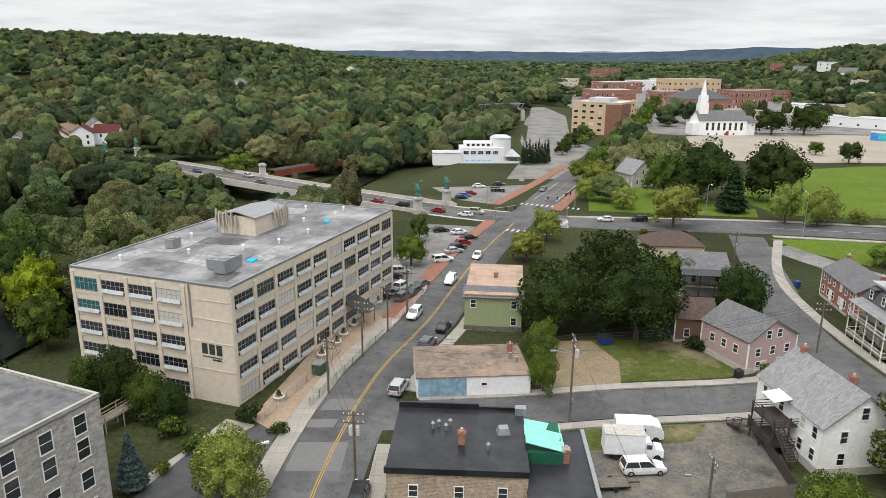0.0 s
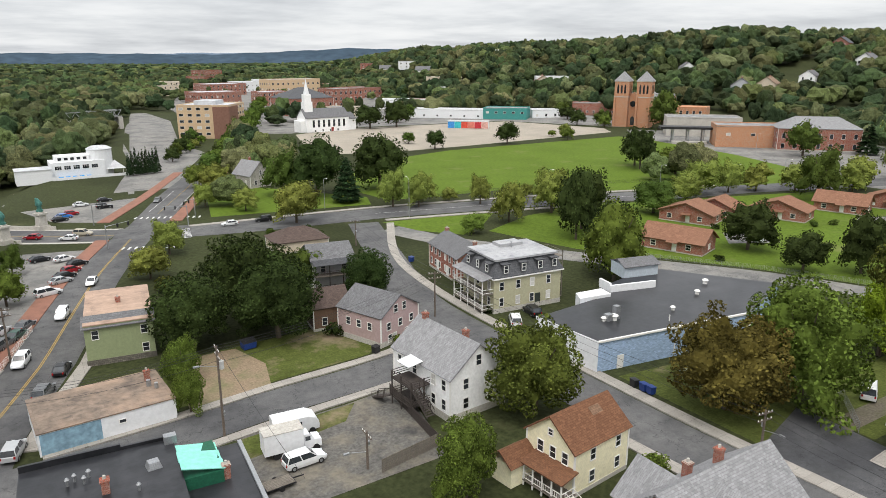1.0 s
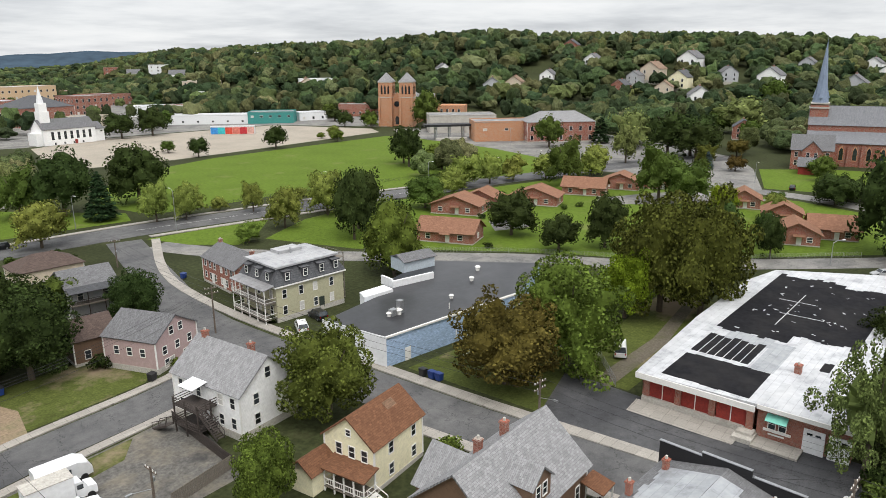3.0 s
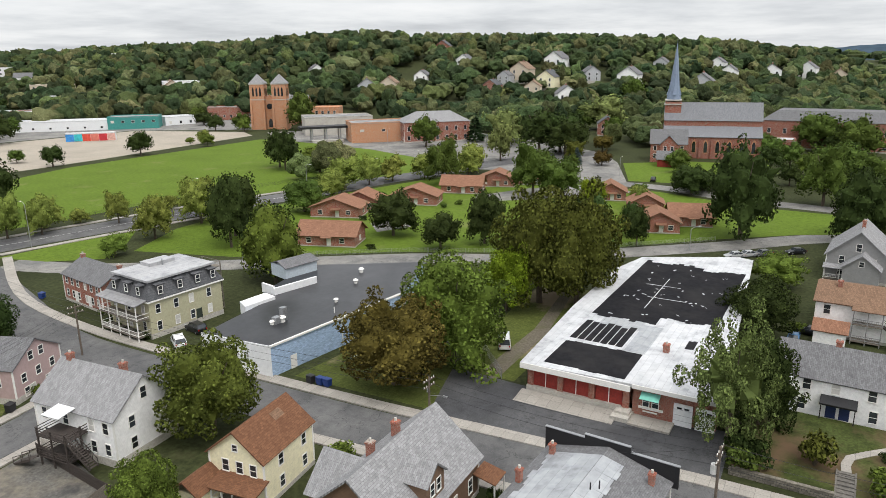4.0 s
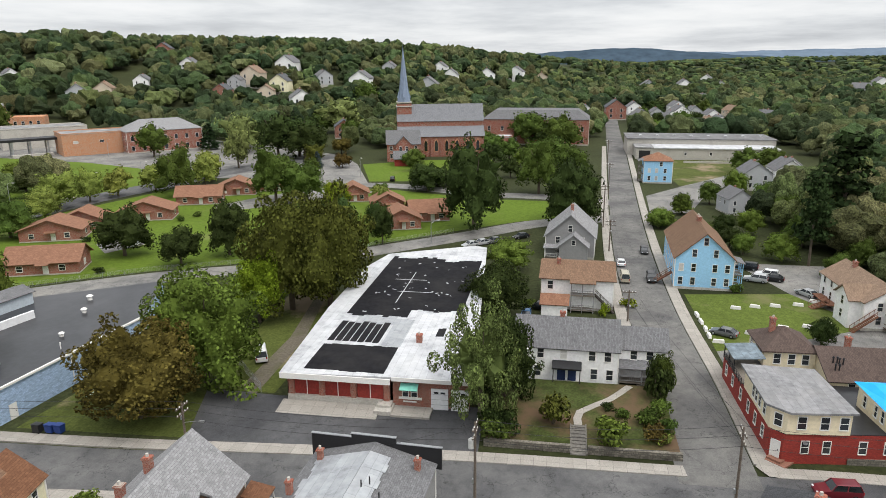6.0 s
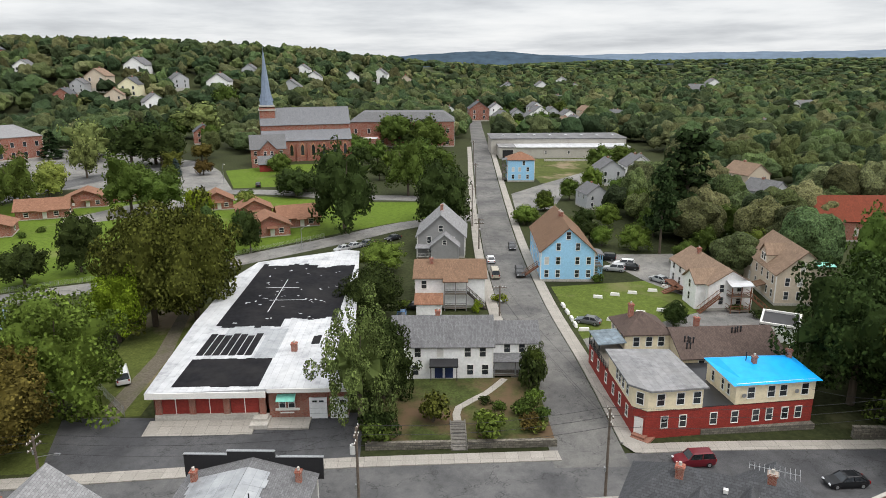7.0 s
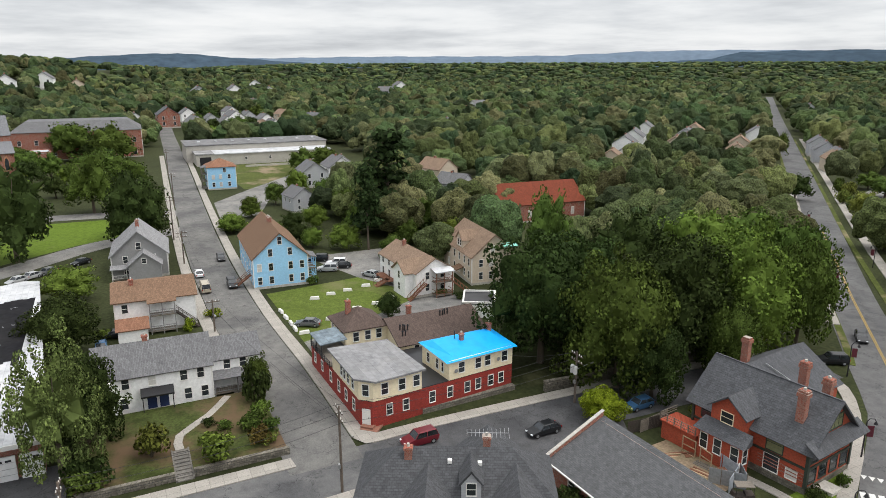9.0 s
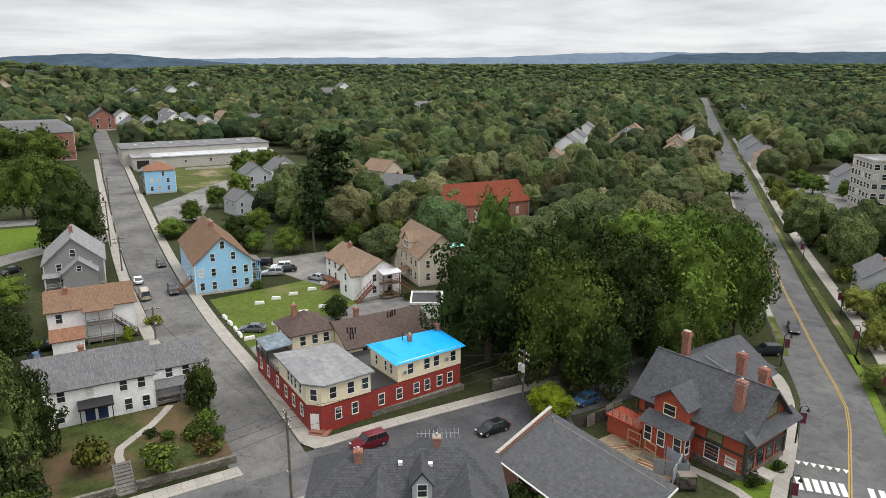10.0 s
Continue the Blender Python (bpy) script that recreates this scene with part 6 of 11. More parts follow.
def dark_roof_house():
    root = house("pale grey house with charcoal cross-gabled roofs", 52.6, -26.6, 18.0, 7.4, 62.5, 6.8, GREY_PALE, ROOF_DARK, "hip", rise=3.2, windows=(("b", (-0.8, 0.3, 0.7), (4.7,)), ("r", (0.5,), (4.7,)), ("l", (-0.4, 0.4), (4.7,))), win=(0.85, 1.5), chimneys=((0.5, 0.2, 8.4, 2.0), (-0.32, -0.2, 8.8, 2.0)))
    for x, y, w, d, ax in ((-5.6, 4.0, 5.2, 7.0, "y"), (2.6, 4.6, 5.0, 6.0, "y"), (-3.2, -3.0, 6.0, 5.0, "y")):
        rf, gb = roof_gable(w, d, 6.8, 2.2, 0.4, ax)
        g = part("gable_wing", gb.block(-w / 2, -d / 2, 0, w / 2, d / 2, 6.8), GREY_PALE, root, m=pose(x, y, 0))
        part("wing_roof", rf, ROOF_DARK, g)
        put_window(g, 0, d / 2, 4.7, 180, 0.85, 1.5)
    rf, gb = roof_gable(1.8, 3.0, 8.8, 1.1, 0.25, "y")
    dm = part("dormer", gb.block(-0.9, -1.5, 5.6, 0.9, 1.5, 8.8), GREY_PALE, root, m=pose(-1.4, 2.4, 0))
    part("dormer_roof", rf, ROOF_DARK, dm)
    put_window(dm, 0, 1.5, 7.4, 180, 0.8, 1.2)
    for x, y in ((0.6, 1.2), (-2.2, 1.5)):
        part("roof_vent", Build().box(x, y, 9.0, 0.4, 0.4, 0.35), TRIM, root)
    # television aerial
    a = part("aerial", Build().tube((-3.0, -1.2, 9.2), (-3.0, -1.2, 11.0), 0.04, n=6).beam((-5.0, -1.2, 10.8), (-1.0, -1.2, 10.8), 0.05, 0.05), STEEL, root, "metal television aerial")
    for i in range(11):
        x = -5.0 + i * 0.4
        part("aerial_rod", Build().beam((x, -2.2 + i * 0.04, 10.8), (x, -0.2 - i * 0.04, 10.8), 0.03, 0.03), STEEL, a)
    return root


GREY_PALE = siding("pale_grey", (0.42, 0.43, 0.45))
dark_roof_house()


ROOF_CHARCOAL = roofing("slate_grey_dark", (0.098, 0.10, 0.104), 0.12)


def long_roof_house():
    """A low brick shed with one broad slope towards the back street."""
    root = thing("brick_shed", "long low brick building with a grey shingle roof", "building", 48.3, -47.8, 0, 3.3)
    low, high = 2.9, 6.0
    for x in (-8.5, 8.35):
        part("side_wall", Build().add([(x, 0, 0), (x, 7, 0), (x, 7, low), (x, 0, high), (x + 0.3, 0, 0), (x + 0.3, 7, 0), (x + 0.3, 7, low), (x + 0.3, 0, high)], [(0, 1, 2, 3), (7, 6, 5, 4), (1, 5, 6, 2), (0, 3, 7, 4), (3, 2, 6, 7), (0, 4, 5, 1)]), BRICK, root)
    part("front_wall", Build().block(-8.2, 6.7, 0, 8.35, 7.0, low), BRICK, root)
    part("back_wall", Build().block(-8.2, 0, 0, 8.35, 0.3, high - 0.1), BRICK, root)
    part("roof", Build().slab([(-9.1, -0.4, high + 0.18), (8.68, -0.4, high + 0.18), (8.68, 7.6, low - 0.1), (-9.1, 7.6, low - 0.1)], 0.18), ROOF_CHARCOAL, root, "grey shingle roof")
    for x in (-4.6, 0.4, 5.0):
        put_window(root, x, 7.0, 0.9, 180, 1.1, 1.3)
    part("end_wall", Build().add([(8.7, -0.3, 0), (8.7, 7.4, 0), (8.7, 7.4, low + 0.4), (8.7, -0.3, high + 0.75), (9.02, -0.3, 0), (9.02, 7.4, 0), (9.02, 7.4, low + 0.4), (9.02, -0.3, high + 0.75)], [(0, 3, 2, 1), (7, 4, 5, 6), (1, 2, 6, 5), (0, 4, 7, 3), (3, 7, 6, 2), (0, 1, 5, 4)]), BRICK, root, "raised red brick end wall")
    part("coping", Build().beam((8.86, -0.4, high + 0.8), (8.86, 7.5, low + 0.42), 0.42, 0.08), CONCRETE_PLAIN, root, "pale stone coping")
    part("gutter", Build().beam((-9.1, 7.7, low - 0.14), (8.6, 7.7, low - 0.14), 0.14, 0.14), TRIM, root)
    part("verge_board", Build().beam((-9.14, -0.4, high + 0.05), (-9.14, 7.6, low - 0.2), 0.06, 0.24), TRIM, root)
    part("roof_vent", Build().tube((7.2, 0.8, 5.6), (7.2, 0.8, 6.6), 0.06), STEEL, root)
    return root


long_roof_house()


def victorian():
    """The terracotta brick house with a broad slate roof, dormer wings and tall chimneys."""
    root = thing("villa", "terracotta painted brick villa with dark slate roofs and tall chimneys", "house", 50.3, -66.8, 0, 8)
    L, W, h = 14.4, 8.8, 5.7
    part("foundation", Build().block(-L / 2 - 0.1, -W / 2 - 0.1, -0.3, L / 2 + 0.1, W / 2 + 0.1, 0.8), STONE_DARK, root)
    part("wall", Build().block(-L / 2, -W / 2, 0.8, L / 2, W / 2, h), TERRACOTTA, root, "terracotta painted brick walls")
    rf, gb = roof_gable(L, W, h, 4.3, 0.75, "x")
    part("gable", gb, TERRACOTTA, root)
    part("roof", rf, ROOF_SLATE_DARK, root, "dark slate roof")
    part("ridge_cap", Build().beam((-L / 2 - 0.7, 0, h + 4.42), (L / 2 + 0.7, 0, h + 4.42), 0.22, 0.08), ROOF_SLATE_DARK, root)
    # skirt roof and window group under the street gable
    part("skirt_roof", Build().slab([(-L / 2 - 1.5, W / 2 + 0.9, h - 0.35), (-L / 2 - 1.5, -W / 2 - 0.9, h - 0.35), (-L / 2 + 0.1, -W / 2 - 0.9, h + 0.75), (-L / 2 + 0.1, W / 2 + 0.9, h + 0.75)], 0.16), ROOF_SLATE_DARK, root)
    put_window(root, -L / 2, 0.0, h + 1.0, -90, 3.2, 1.5, "band", DARK_TRIM, GREEN_BLIND)
    for y in (-3.2, -1.1, 1.1, 3.2):
        put_window(root, -L / 2, y, 3.6, -90, 1.5, 1.6, "sash", DARK_TRIM)
        put_window(root, -L / 2, y, 1.2, -90, 1.4, 1.6, "sash", DARK_TRIM)
    # side dormer wing over a two-storey bay
    r2, g2 = roof_gable(4.4, 5.4, 6.7, 1.7, 0.45, "y")
    g = part("wing", g2.block(-2.2, -2.7, 0, 2.2, 2.7, 6.7), TERRACOTTA, root, m=pose(1.6, W / 2 - 1.2, 0))
    part("wing_roof", r2, ROOF_SLATE_DARK, g)
    put_window(g, 0.1, 2.7, 5.0, 180, 1.5, 1.3, "sash", CREAM)
    bay = part("bay", Build().block(-3.0, 0, 0, 2.6, 1.5, 3.9), TERRACOTTA, root, m=pose(1.6, W / 2 + 1.5, 0))
    part("bay_roof", Build().add([(-3.3, 0, 4.9), (2.9, 0, 4.9), (3.2, 1.9, 3.8), (-3.6, 1.9, 3.8), (-3.3, 0, 3.7), (2.9, 0, 3.7)], [(0, 3, 2, 1), (0, 4, 3), (1, 2, 5), (3, 4, 5, 2), (0, 1, 5, 4)]), ROOF_SLATE_DARK, bay)
    for x in (-2.2, 0.0, 1.8):
        put_window(bay, x, 1.5, 1.6, 180, 0.9, 1.8, "sash", TRIM)
    put_window(bay, -3.0, 0.8, 1.6, -90, 0.8, 1.8, "sash", TRIM)
    put_window(root, -3.4, W / 2, 3.4, 180, 1.9, 1.9, "sash", DARK_TRIM, GREEN_BLIND)
    put_window(root, -3.2, W / 2, 0.95, 180, 1.7, 1.9, "sash", TRIM)
    put_window(root, -5.6, W / 2, 1.1, 180, 1.2, 1.2, "plain", TRIM, BLIND)
    put_window(root, 5.4, W / 2, 3.6, 180, 1.3, 1.6, "sash", DARK_TRIM)
    for x in (-L / 2, L / 2):
        for y in (-W / 2, W / 2):
            part("corner_board", Build().box(x, y, 0.8, 0.34, 0.34, h - 0.8), DARK_TRIM, root)
    part("belt_course", Build().block(-L / 2 - 0.14, -W / 2 - 0.14, 2.95, L / 2 + 0.14, W / 2 + 0.14, 3.2), DARK_TRIM, root)
    for z in (1.5, 1.9, 2.3):
        part("string_course", Build().block(-L / 2 - 0.07, W / 2, z, -1.6, W / 2 + 0.07, z + 0.1), BRICK, root)
    for x, y, z, t in ((-4.9, 2.6, 6.6, 4.4), (-4.4, -3.4, 6.0, 4.6), (-0.4, -5.6, 4.6, 6.0)):
        b = Build().box(x, y, z, 0.95, 0.75, t).box(x, y, z + t - 0.8, 1.2, 1.0, 0.45).box(x, y, z + t - 0.25, 1.1, 0.9, 0.2)
        c = part("chimney", b, BRICK, root, "tall corbelled brick chimney")
        part("flue", Build().tube((x, y, z + t - 0.05), (x, y, z + t + 0.25), 0.2, 0.18), CONCRETE_PLAIN, c)
    # flat-fronted rear wing with its own stack
    r3, g3 = roof_gable(11.0, 12.6, 4.6, 3.5, 0.5, "y")
    g = part("rear_wing", g3.block(-5.5, -6.3, 0, 5.5, 6.3, 4.6), TERRACOTTA, root, m=pose(6.2, -10.3, 0))
    part("rear_roof", r3, ROOF_SLATE_DARK, g)
    part("vent_rail", Build().beam((-3.6, 2.0, 6.2), (-0.9, 3.4, 7.9), 0.12, 0.12), STEEL, g)
    part("chimney", Build().box(1.6, 4.0, 6.4, 0.95, 0.75, 4.4).box(1.6, 4.0, 10.1, 1.2, 1.0, 0.45), BRICK, g, "tall corbelled brick chimney")
    # railed deck at the garden end
    part("deck", Build().block(4.4, W / 2, 2.3, 9.6, W / 2 + 3.2, 2.5).block(4.6, W / 2, 0, 9.4, W / 2 + 3.0, 2.3), TERRACOTTA, root)
    b = Build()
    for z in (2.85, 3.15, 3.45):
        b.beam((4.4, W / 2 + 3.2, z), (9.6, W / 2 + 3.2, z), 0.06, 0.07).beam((9.6, W / 2, z), (9.6, W / 2 + 3.2, z), 0.06, 0.07)
    for i in range(6):
        b.box(4.45 + i * 1.02, W / 2 + 3.2, 2.5, 0.1, 0.1, 1.05)
    part("railing", b, WOOD_GREY, root)
    part("door_step", Build().block(-L / 2 - 2.0, 0.4, 0, -L / 2, 2.4, 0.5), CONCRETE_PLAIN, root)
    return root


GREEN_BLIND = material("olive_window_blind", (0.16, 0.17, 0.09), 0.5, grain=3, amount=0.2)
ROOF_SLATE_DARK = roofing("dark_slate", (0.085, 0.088, 0.095), 0.2)
victorian()


def brick_hall():
    root = house("red brick parish hall with a steep red roof", 176.2, -114.5, 15.0, 27.5, -4, 5.4, BRICK, ROOF_RED, "gable", "y", 5.2, windows=(("l", (-0.7, -0.35, 0.0, 0.35, 0.7), (1.6,)), ("b", (-0.5, 0.5), (1.6,))), win=(0.9, 2.0), name="hall", category="hall")
    part("entrance_hood", Build().add([(-2.0, 13.8, 3.0), (2.0, 13.8, 3.0), (0, 13.8, 5.0), (-2.0, 15.6, 3.0), (2.0, 15.6, 3.0), (0, 15.6, 5.0)], [(0, 2, 5, 3), (1, 4, 5, 2), (3, 5, 4), (0, 1, 2), (0, 3, 4, 1)]), TRIM, root)
    return root


brick_hall()
house("brown-roofed bungalow beside the crossroads", 54, 160, 13, 9, -3, 2.9, TAN, ROOF_UMBER, "hip", rise=2.6)
b2 = house("grey clapboard house with dark wooden porches", 50.5, 131, 8.6, 10.0, -8, 6.2, GREY_PALE, ROOF_GREY, "gable", "x", 2.2, windows=(("f", (-0.5, 0.5), (3.8,)), ("l", (0.0,), (3.8,))))
porch(b2, 0, -5.0, 8.4, 2.2, 2.3, 0, 0.7, ROOF_DARK, 4, floors=2, mat=WOOD_DARK)
house("small dark brown cottage with a grey roof and white windows", 41.5, 109.5, 6.4, 7.4, -6, 4.2, BROWN, ROOF_UMBER, "gable", "x", 2.3, windows=(("f", (0.45,), (1.0, 3.0)), ("f", (-0.4,), (1.0,))), win=(0.8, 1.3))


# ---- the town beyond ----
def arched_window(parent, x, y, z, turn, w=1.0, h=3.0, mat=None):
    """A tall window with a pointed head."""
    pts = [(-w / 2, 0), (w / 2, 0), (w / 2, h * 0.72), (w * 0.28, h * 0.9), (0, h), (-w * 0.28, h * 0.9), (-w / 2, h * 0.72)]

    def plate(k, y0, y1):
        v = [(px * k, y0, pz * k + (1 - k) * h * 0.3) for px, pz in pts] + [(px * k, y1, pz * k + (1 - k) * h * 0.3) for px, pz in pts]
        n = len(pts)
        return Build().add(v, [tuple(range(n)), tuple(range(n, 2 * n))[::-1]] + [(i, n + i, n + (i + 1) % n, (i + 1) % n) for i in range(n)])
    f = part("window", plate(1.18, -0.10, 0.05), mat or BRICK_TAN, parent, m=pose(x, y, z, 0, 0, turn))
    part("pane", plate(0.95, -0.13, 0.0), GLASS, f)
    return f


def twin_tower_church():
    root = thing("church", "orange brick church with two square towers and pyramid caps", "church", 354, 343, 0, -60)
    root.scale = (1.18, 1.18, 1.04)
    for x in (-6.2, 6.2):
        t = part("tower", Build().box(x, 0, -3, 8.0, 8.0, 32.0), BRICK_TAN, root, "square orange brick tower")
        part("tower_roof", Build().add([(x - 4.4, -4.4, 29), (x + 4.4, -4.4, 29), (x + 4.4, 4.4, 29), (x - 4.4, 4.4, 29), (x, 0, 35)], [(0, 1, 4), (1, 2, 4), (2, 3, 4), (3, 0, 4), (3, 2, 1, 0)]), ROOF_LIGHT, t, "grey pyramid cap")
        for dx in (-2.0, 0, 2.0):
            arched_window(t, x + dx, -4.0, 21.0, 0, 1.1, 6.0)
        for dy in (-2.0, 0, 2.0):
            arched_window(t, x + 4.0, dy, 21.0, 90, 1.1, 6.0)
        part("cornice", Build().box(x, 0, 18.6, 8.4, 8.4, 0.6).box(x, 0, 28.4, 8.6, 8.6, 0.6), CONCRETE_PLAIN, t)
        for dx in (-3.5, 3.5):
            part("buttress", Build().box(x + dx, -4.4, -1, 1.2, 1.4, 20, 0, 0.8), BRICK_TAN, t)
    part("front", Build().add([(-2.8, -1, -1), (2.8, -1, -1), (2.8, -1, 19), (0, -1, 22), (-2.8, -1, 19), (-2.8, 1, -1), (2.8, 1, -1), (2.8, 1, 19), (0, 1, 22), (-2.8, 1, 19)], [(0, 1, 2, 3, 4), (9, 8, 7, 6, 5), (2, 7, 8, 3), (3, 8, 9, 4)]), BRICK_TAN, root)
    part("rose_window", Build().tube((0, -1.25, 14.5), (0, -1.0, 14.5), 1.8, n=20), GLASS, root)
    arched_window(root, 0, -1.0, 1, 0, 2.4, 6.0)
    rf, gb = roof_gable(16, 46, 13, 7, 0.4, "y")
    part("nave", gb.block(-8, -23, -1, 8, 23, 13), BRICK_TAN, root, m=pose(0, 26, 0))
    part("nave_roof", rf, ROOF_LIGHT, root, m=pose(0, 26, 0))
    rf, gb = roof_gable(30, 15, 13, 6.5, 0.4, "x")
    t = part("transept", gb.block(-15, -7.5, -1, 15, 7.5, 13), BRICK_TAN, root, m=pose(0, 38, 0))
    part("transept_roof", rf, ROOF_LIGHT, t)
    for s in (-1, 1):
        arched_window(t, s * 15, 0, 5, 90 * s, 4.0, 8.0)
    part("rectory", Build().block(13, 22, -1, 36, 36, 12), BRICK_TAN, root)
    for i in range(6):
        for z in (2, 7):
            put_window(root, 15 + i * 3.6, 22, z, 0, 1.4, 2.4)
    return root


twin_tower_church()


def flat_block(label, x, y, w, d, rz, h, wall, roof_mat, cols=6, rows=2, win=(1.4, 1.6), sides="fl", name="shop_building", category="building", trim=TRIM, sill=1.4, z=None, lip=0.5):
    """A flat-roofed block with rows of windows."""
    root = house(label, x, y, w, d, rz, h, wall, roof_mat, "flat", base=0, sink=2, name=name, category=category, trim=wall, lip=lip, z=z)
    step = (h - 0.8) / rows
    for side in sides:
        L = w if side in "fb" else d
        n = max(1, round(cols * L / w))
        for k in range(rows):
            for i in range(n):
                u = (i + 0.5) / n - 0.5
                px, py, turn = {"f": (u * w, -d / 2, 0), "b": (u * w, d / 2, 180), "l": (-w / 2, u * d, -90), "r": (w / 2, u * d, 90)}[side]
                put_window(root, px, py, sill + k * step, turn, win[0], win[1], "far" if math.hypot(x, y) > 400 else "sash", trim, BLIND if (i * 3 + k * 5) % 7 == 0 else GLASS)
    return root


def hip_school(label, x, y, w, d, rz, h, rise, wall, roof_mat, cols, rows=2, sides="flr", flat=0.0):
    root = house(label, x, y, w, d, rz, h, wall, roof_mat, "hip", rise=rise, base=0.6, sink=2, name="school_building", category="school", flat=flat)
    step = (h - 1.2) / rows
    for side in sides:
        L = w if side in "fb" else d
        n = max(2, round(cols * L / w))
        for k in range(rows):
            for i in range(n):
                u = (i + 0.5) / n - 0.5
                px, py, turn = {"f": (u * w, -d / 2, 0), "b": (u * w, d / 2, 180), "l": (-w / 2, u * d, -90), "r": (w / 2, u * d, 90)}[side]
                put_window(root, px, py, 1.3 + k * step, turn, 1.5, 2.3, "far" if math.hypot(x, y) > 400 else "sash")
    return root


WALL_TAN_FLAT = material("tan_panel", (0.52, 0.38, 0.24), 0.8, grain=1, stain=0.2, amount=0.08)
flat_block("low orange brick block with a flat grey roof", 330, 236, 36, 22, -44, 10.5, BRICK_TAN, FLAT_GREY, 3, 1, sides="f", win=(2, 1.2), sill=6)
flat_block("long grey concrete block with a flat roof", 352, 285, 42, 24, -44, 10.5, CONCRETE_PLAIN, FLAT_GREY, 9, 1, win=(3.4, 1.3), sill=4.5, sides="f")
hip_school("red brick school with white corner stones and a grey hipped roof", 343, 208, 38, 18, -44, 11.0, 5.4, BRICK, ROOF_LIGHT, 7)


def canopy():
    root = thing("canopy", "black flat canopy on tall posts beside the field", "canopy", 313, 262, 0, -40)
    part("canopy_roof", Build().block(-15, -5, 7.4, 15, 5, 8.6), BLACK, root)
    for x in (-8, 0, 8):
        for y in (-3, 3):
            part("post", Build().box(x, y, 0, 0.7, 0.7, 7.4), STEEL, root)
    part("platform", Build().block(-9, -8, 0, 9, -4, 1.2), CONCRETE_PLAIN, root)
    return root


canopy()


def spire_church():
    """Brick church with a tall blue-grey spire, its lower annex and porch."""
    root = thing("church", "red brick church with a tall slate blue spire and grey roofs", "church", 340.5, 57.5, 0, 14)
    L, W = 41.0, 20.0
    rf, gb = roof_gable(11.0, L, 17.0, 7.2, 0.5, "y")
    part("nave", gb.block(-5.5, -L / 2, 0, 5.5, L / 2, 17.0), BRICK, root, "red brick nave")
    part("nave_roof", rf, ROOF_CHURCH, root, "grey slate nave roof")
    for s in (-1, 1):
        part("aisle", Build().add([(s * 5.5, -L / 2, 0), (s * W / 2, -L / 2, 0), (s * W / 2, L / 2, 0), (s * 5.5, L / 2, 0), (s * 5.5, -L / 2, 13.8), (s * W / 2, -L / 2, 9.6), (s * W / 2, L / 2, 9.6), (s * 5.5, L / 2, 13.8)],
                                  [(0, 3, 2, 1), (4, 5, 6, 7), (0, 1, 5, 4), (1, 2, 6, 5), (2, 3, 7, 6), (3, 0, 4, 7)]), BRICK, root)
        q = [(s * 5.4, -L / 2 - 0.4, 14.2), (s * (W / 2 + 0.6), -L / 2 - 0.4, 9.6), (s * (W / 2 + 0.6), L / 2 + 0.4, 9.6), (s * 5.4, L / 2 + 0.4, 14.2)]
        part("aisle_roof", Build().slab(q if s > 0 else q[::-1], 0.3), ROOF_CHURCH, root)
    for i in range(8):
        y = -L / 2 + 3.0 + i * (L - 6) / 7
        arched_window(root, -W / 2, y, 2.6, -90, 1.6, 5.4)
        part("buttress", Build().box(-W / 2 - 0.4, y + 2.5, 0, 0.9, 0.8, 8.6, 0, 0.75), BRICK, root)
    for s in (-0.5, 0.5):
        arched_window(root, s * 4, -L / 2, 6, 0, 1.6, 5.0)
    # spire
    sy = L / 2 - 3.2
    t = part("tower", Build().box(0, sy, 0, 7.0, 7.0, 24.5), BRICK, root, "square brick tower")
    for z, s in ((23.2, 7.8), (25.0, 7.2)):
        part("cornice", Build().box(0, sy, z, s, s, 0.6), CONCRETE_PLAIN, t)
    part("belfry", Build().tube((0, sy, 25), (0, sy, 28), 3.2, 2.9, 8), SPIRE, t)
    part("spire", Build().tube((0, sy, 28), (0, sy, 50.5), 2.6, 0.08, 8).tube((0, sy, 50.5), (0, sy, 52.5), 0.08, 0.04, 6), SPIRE, t, "slate blue tapering spire")
    for k in range(4):
        a = math.pi / 2 * k
        part("spire_gable", Build().tube((2.6 * math.cos(a), sy + 2.6 * math.sin(a), 27.4), (2.0 * math.cos(a), sy + 2.0 * math.sin(a), 32.0), 1.0, 0.05, 4), SPIRE, t)
    # annex
    rf, gb = roof_gable(14, 15, 8.2, 5.4, 0.5, "y")
    g = part("annex", gb.block(-7, -7.5, 0, 7, 7.5, 8.2), BRICK, root, m=pose(-18.5, 18.6, 0))
    part("annex_roof", rf, ROOF_GREY, g)
    rf, gb = roof_gable(9, 7, 8.2, 3.6, 0.5, "x")
    g2 = part("annex_gable", gb.block(-4.5, -3.5, 0, 4.5, 3.5, 8.2), BRICK, root, m=pose(-22.6, 18.6, 0))
    part("annex_gable_roof", rf, ROOF_GREY, g2)
    for y in (-5.6, -1.4, 1.4, 5.6):
        for z in (1.8, 5.2):
            put_window(g, -7.0 if abs(y) > 3.5 else -8.6, y, z, -90, 1.1, 1.9)
    rf, gb = roof_gable(9, 10, 3.4, 2.8, 0.6, "y")
    g3 = part("porch_room", gb.block(-4.5, -5, 0, 4.5, 5, 3.4), RED_PAINT, root, m=pose(-35, 18, 0))
    part("porch_roof", rf, ROOF_GREY, g3)
    return root


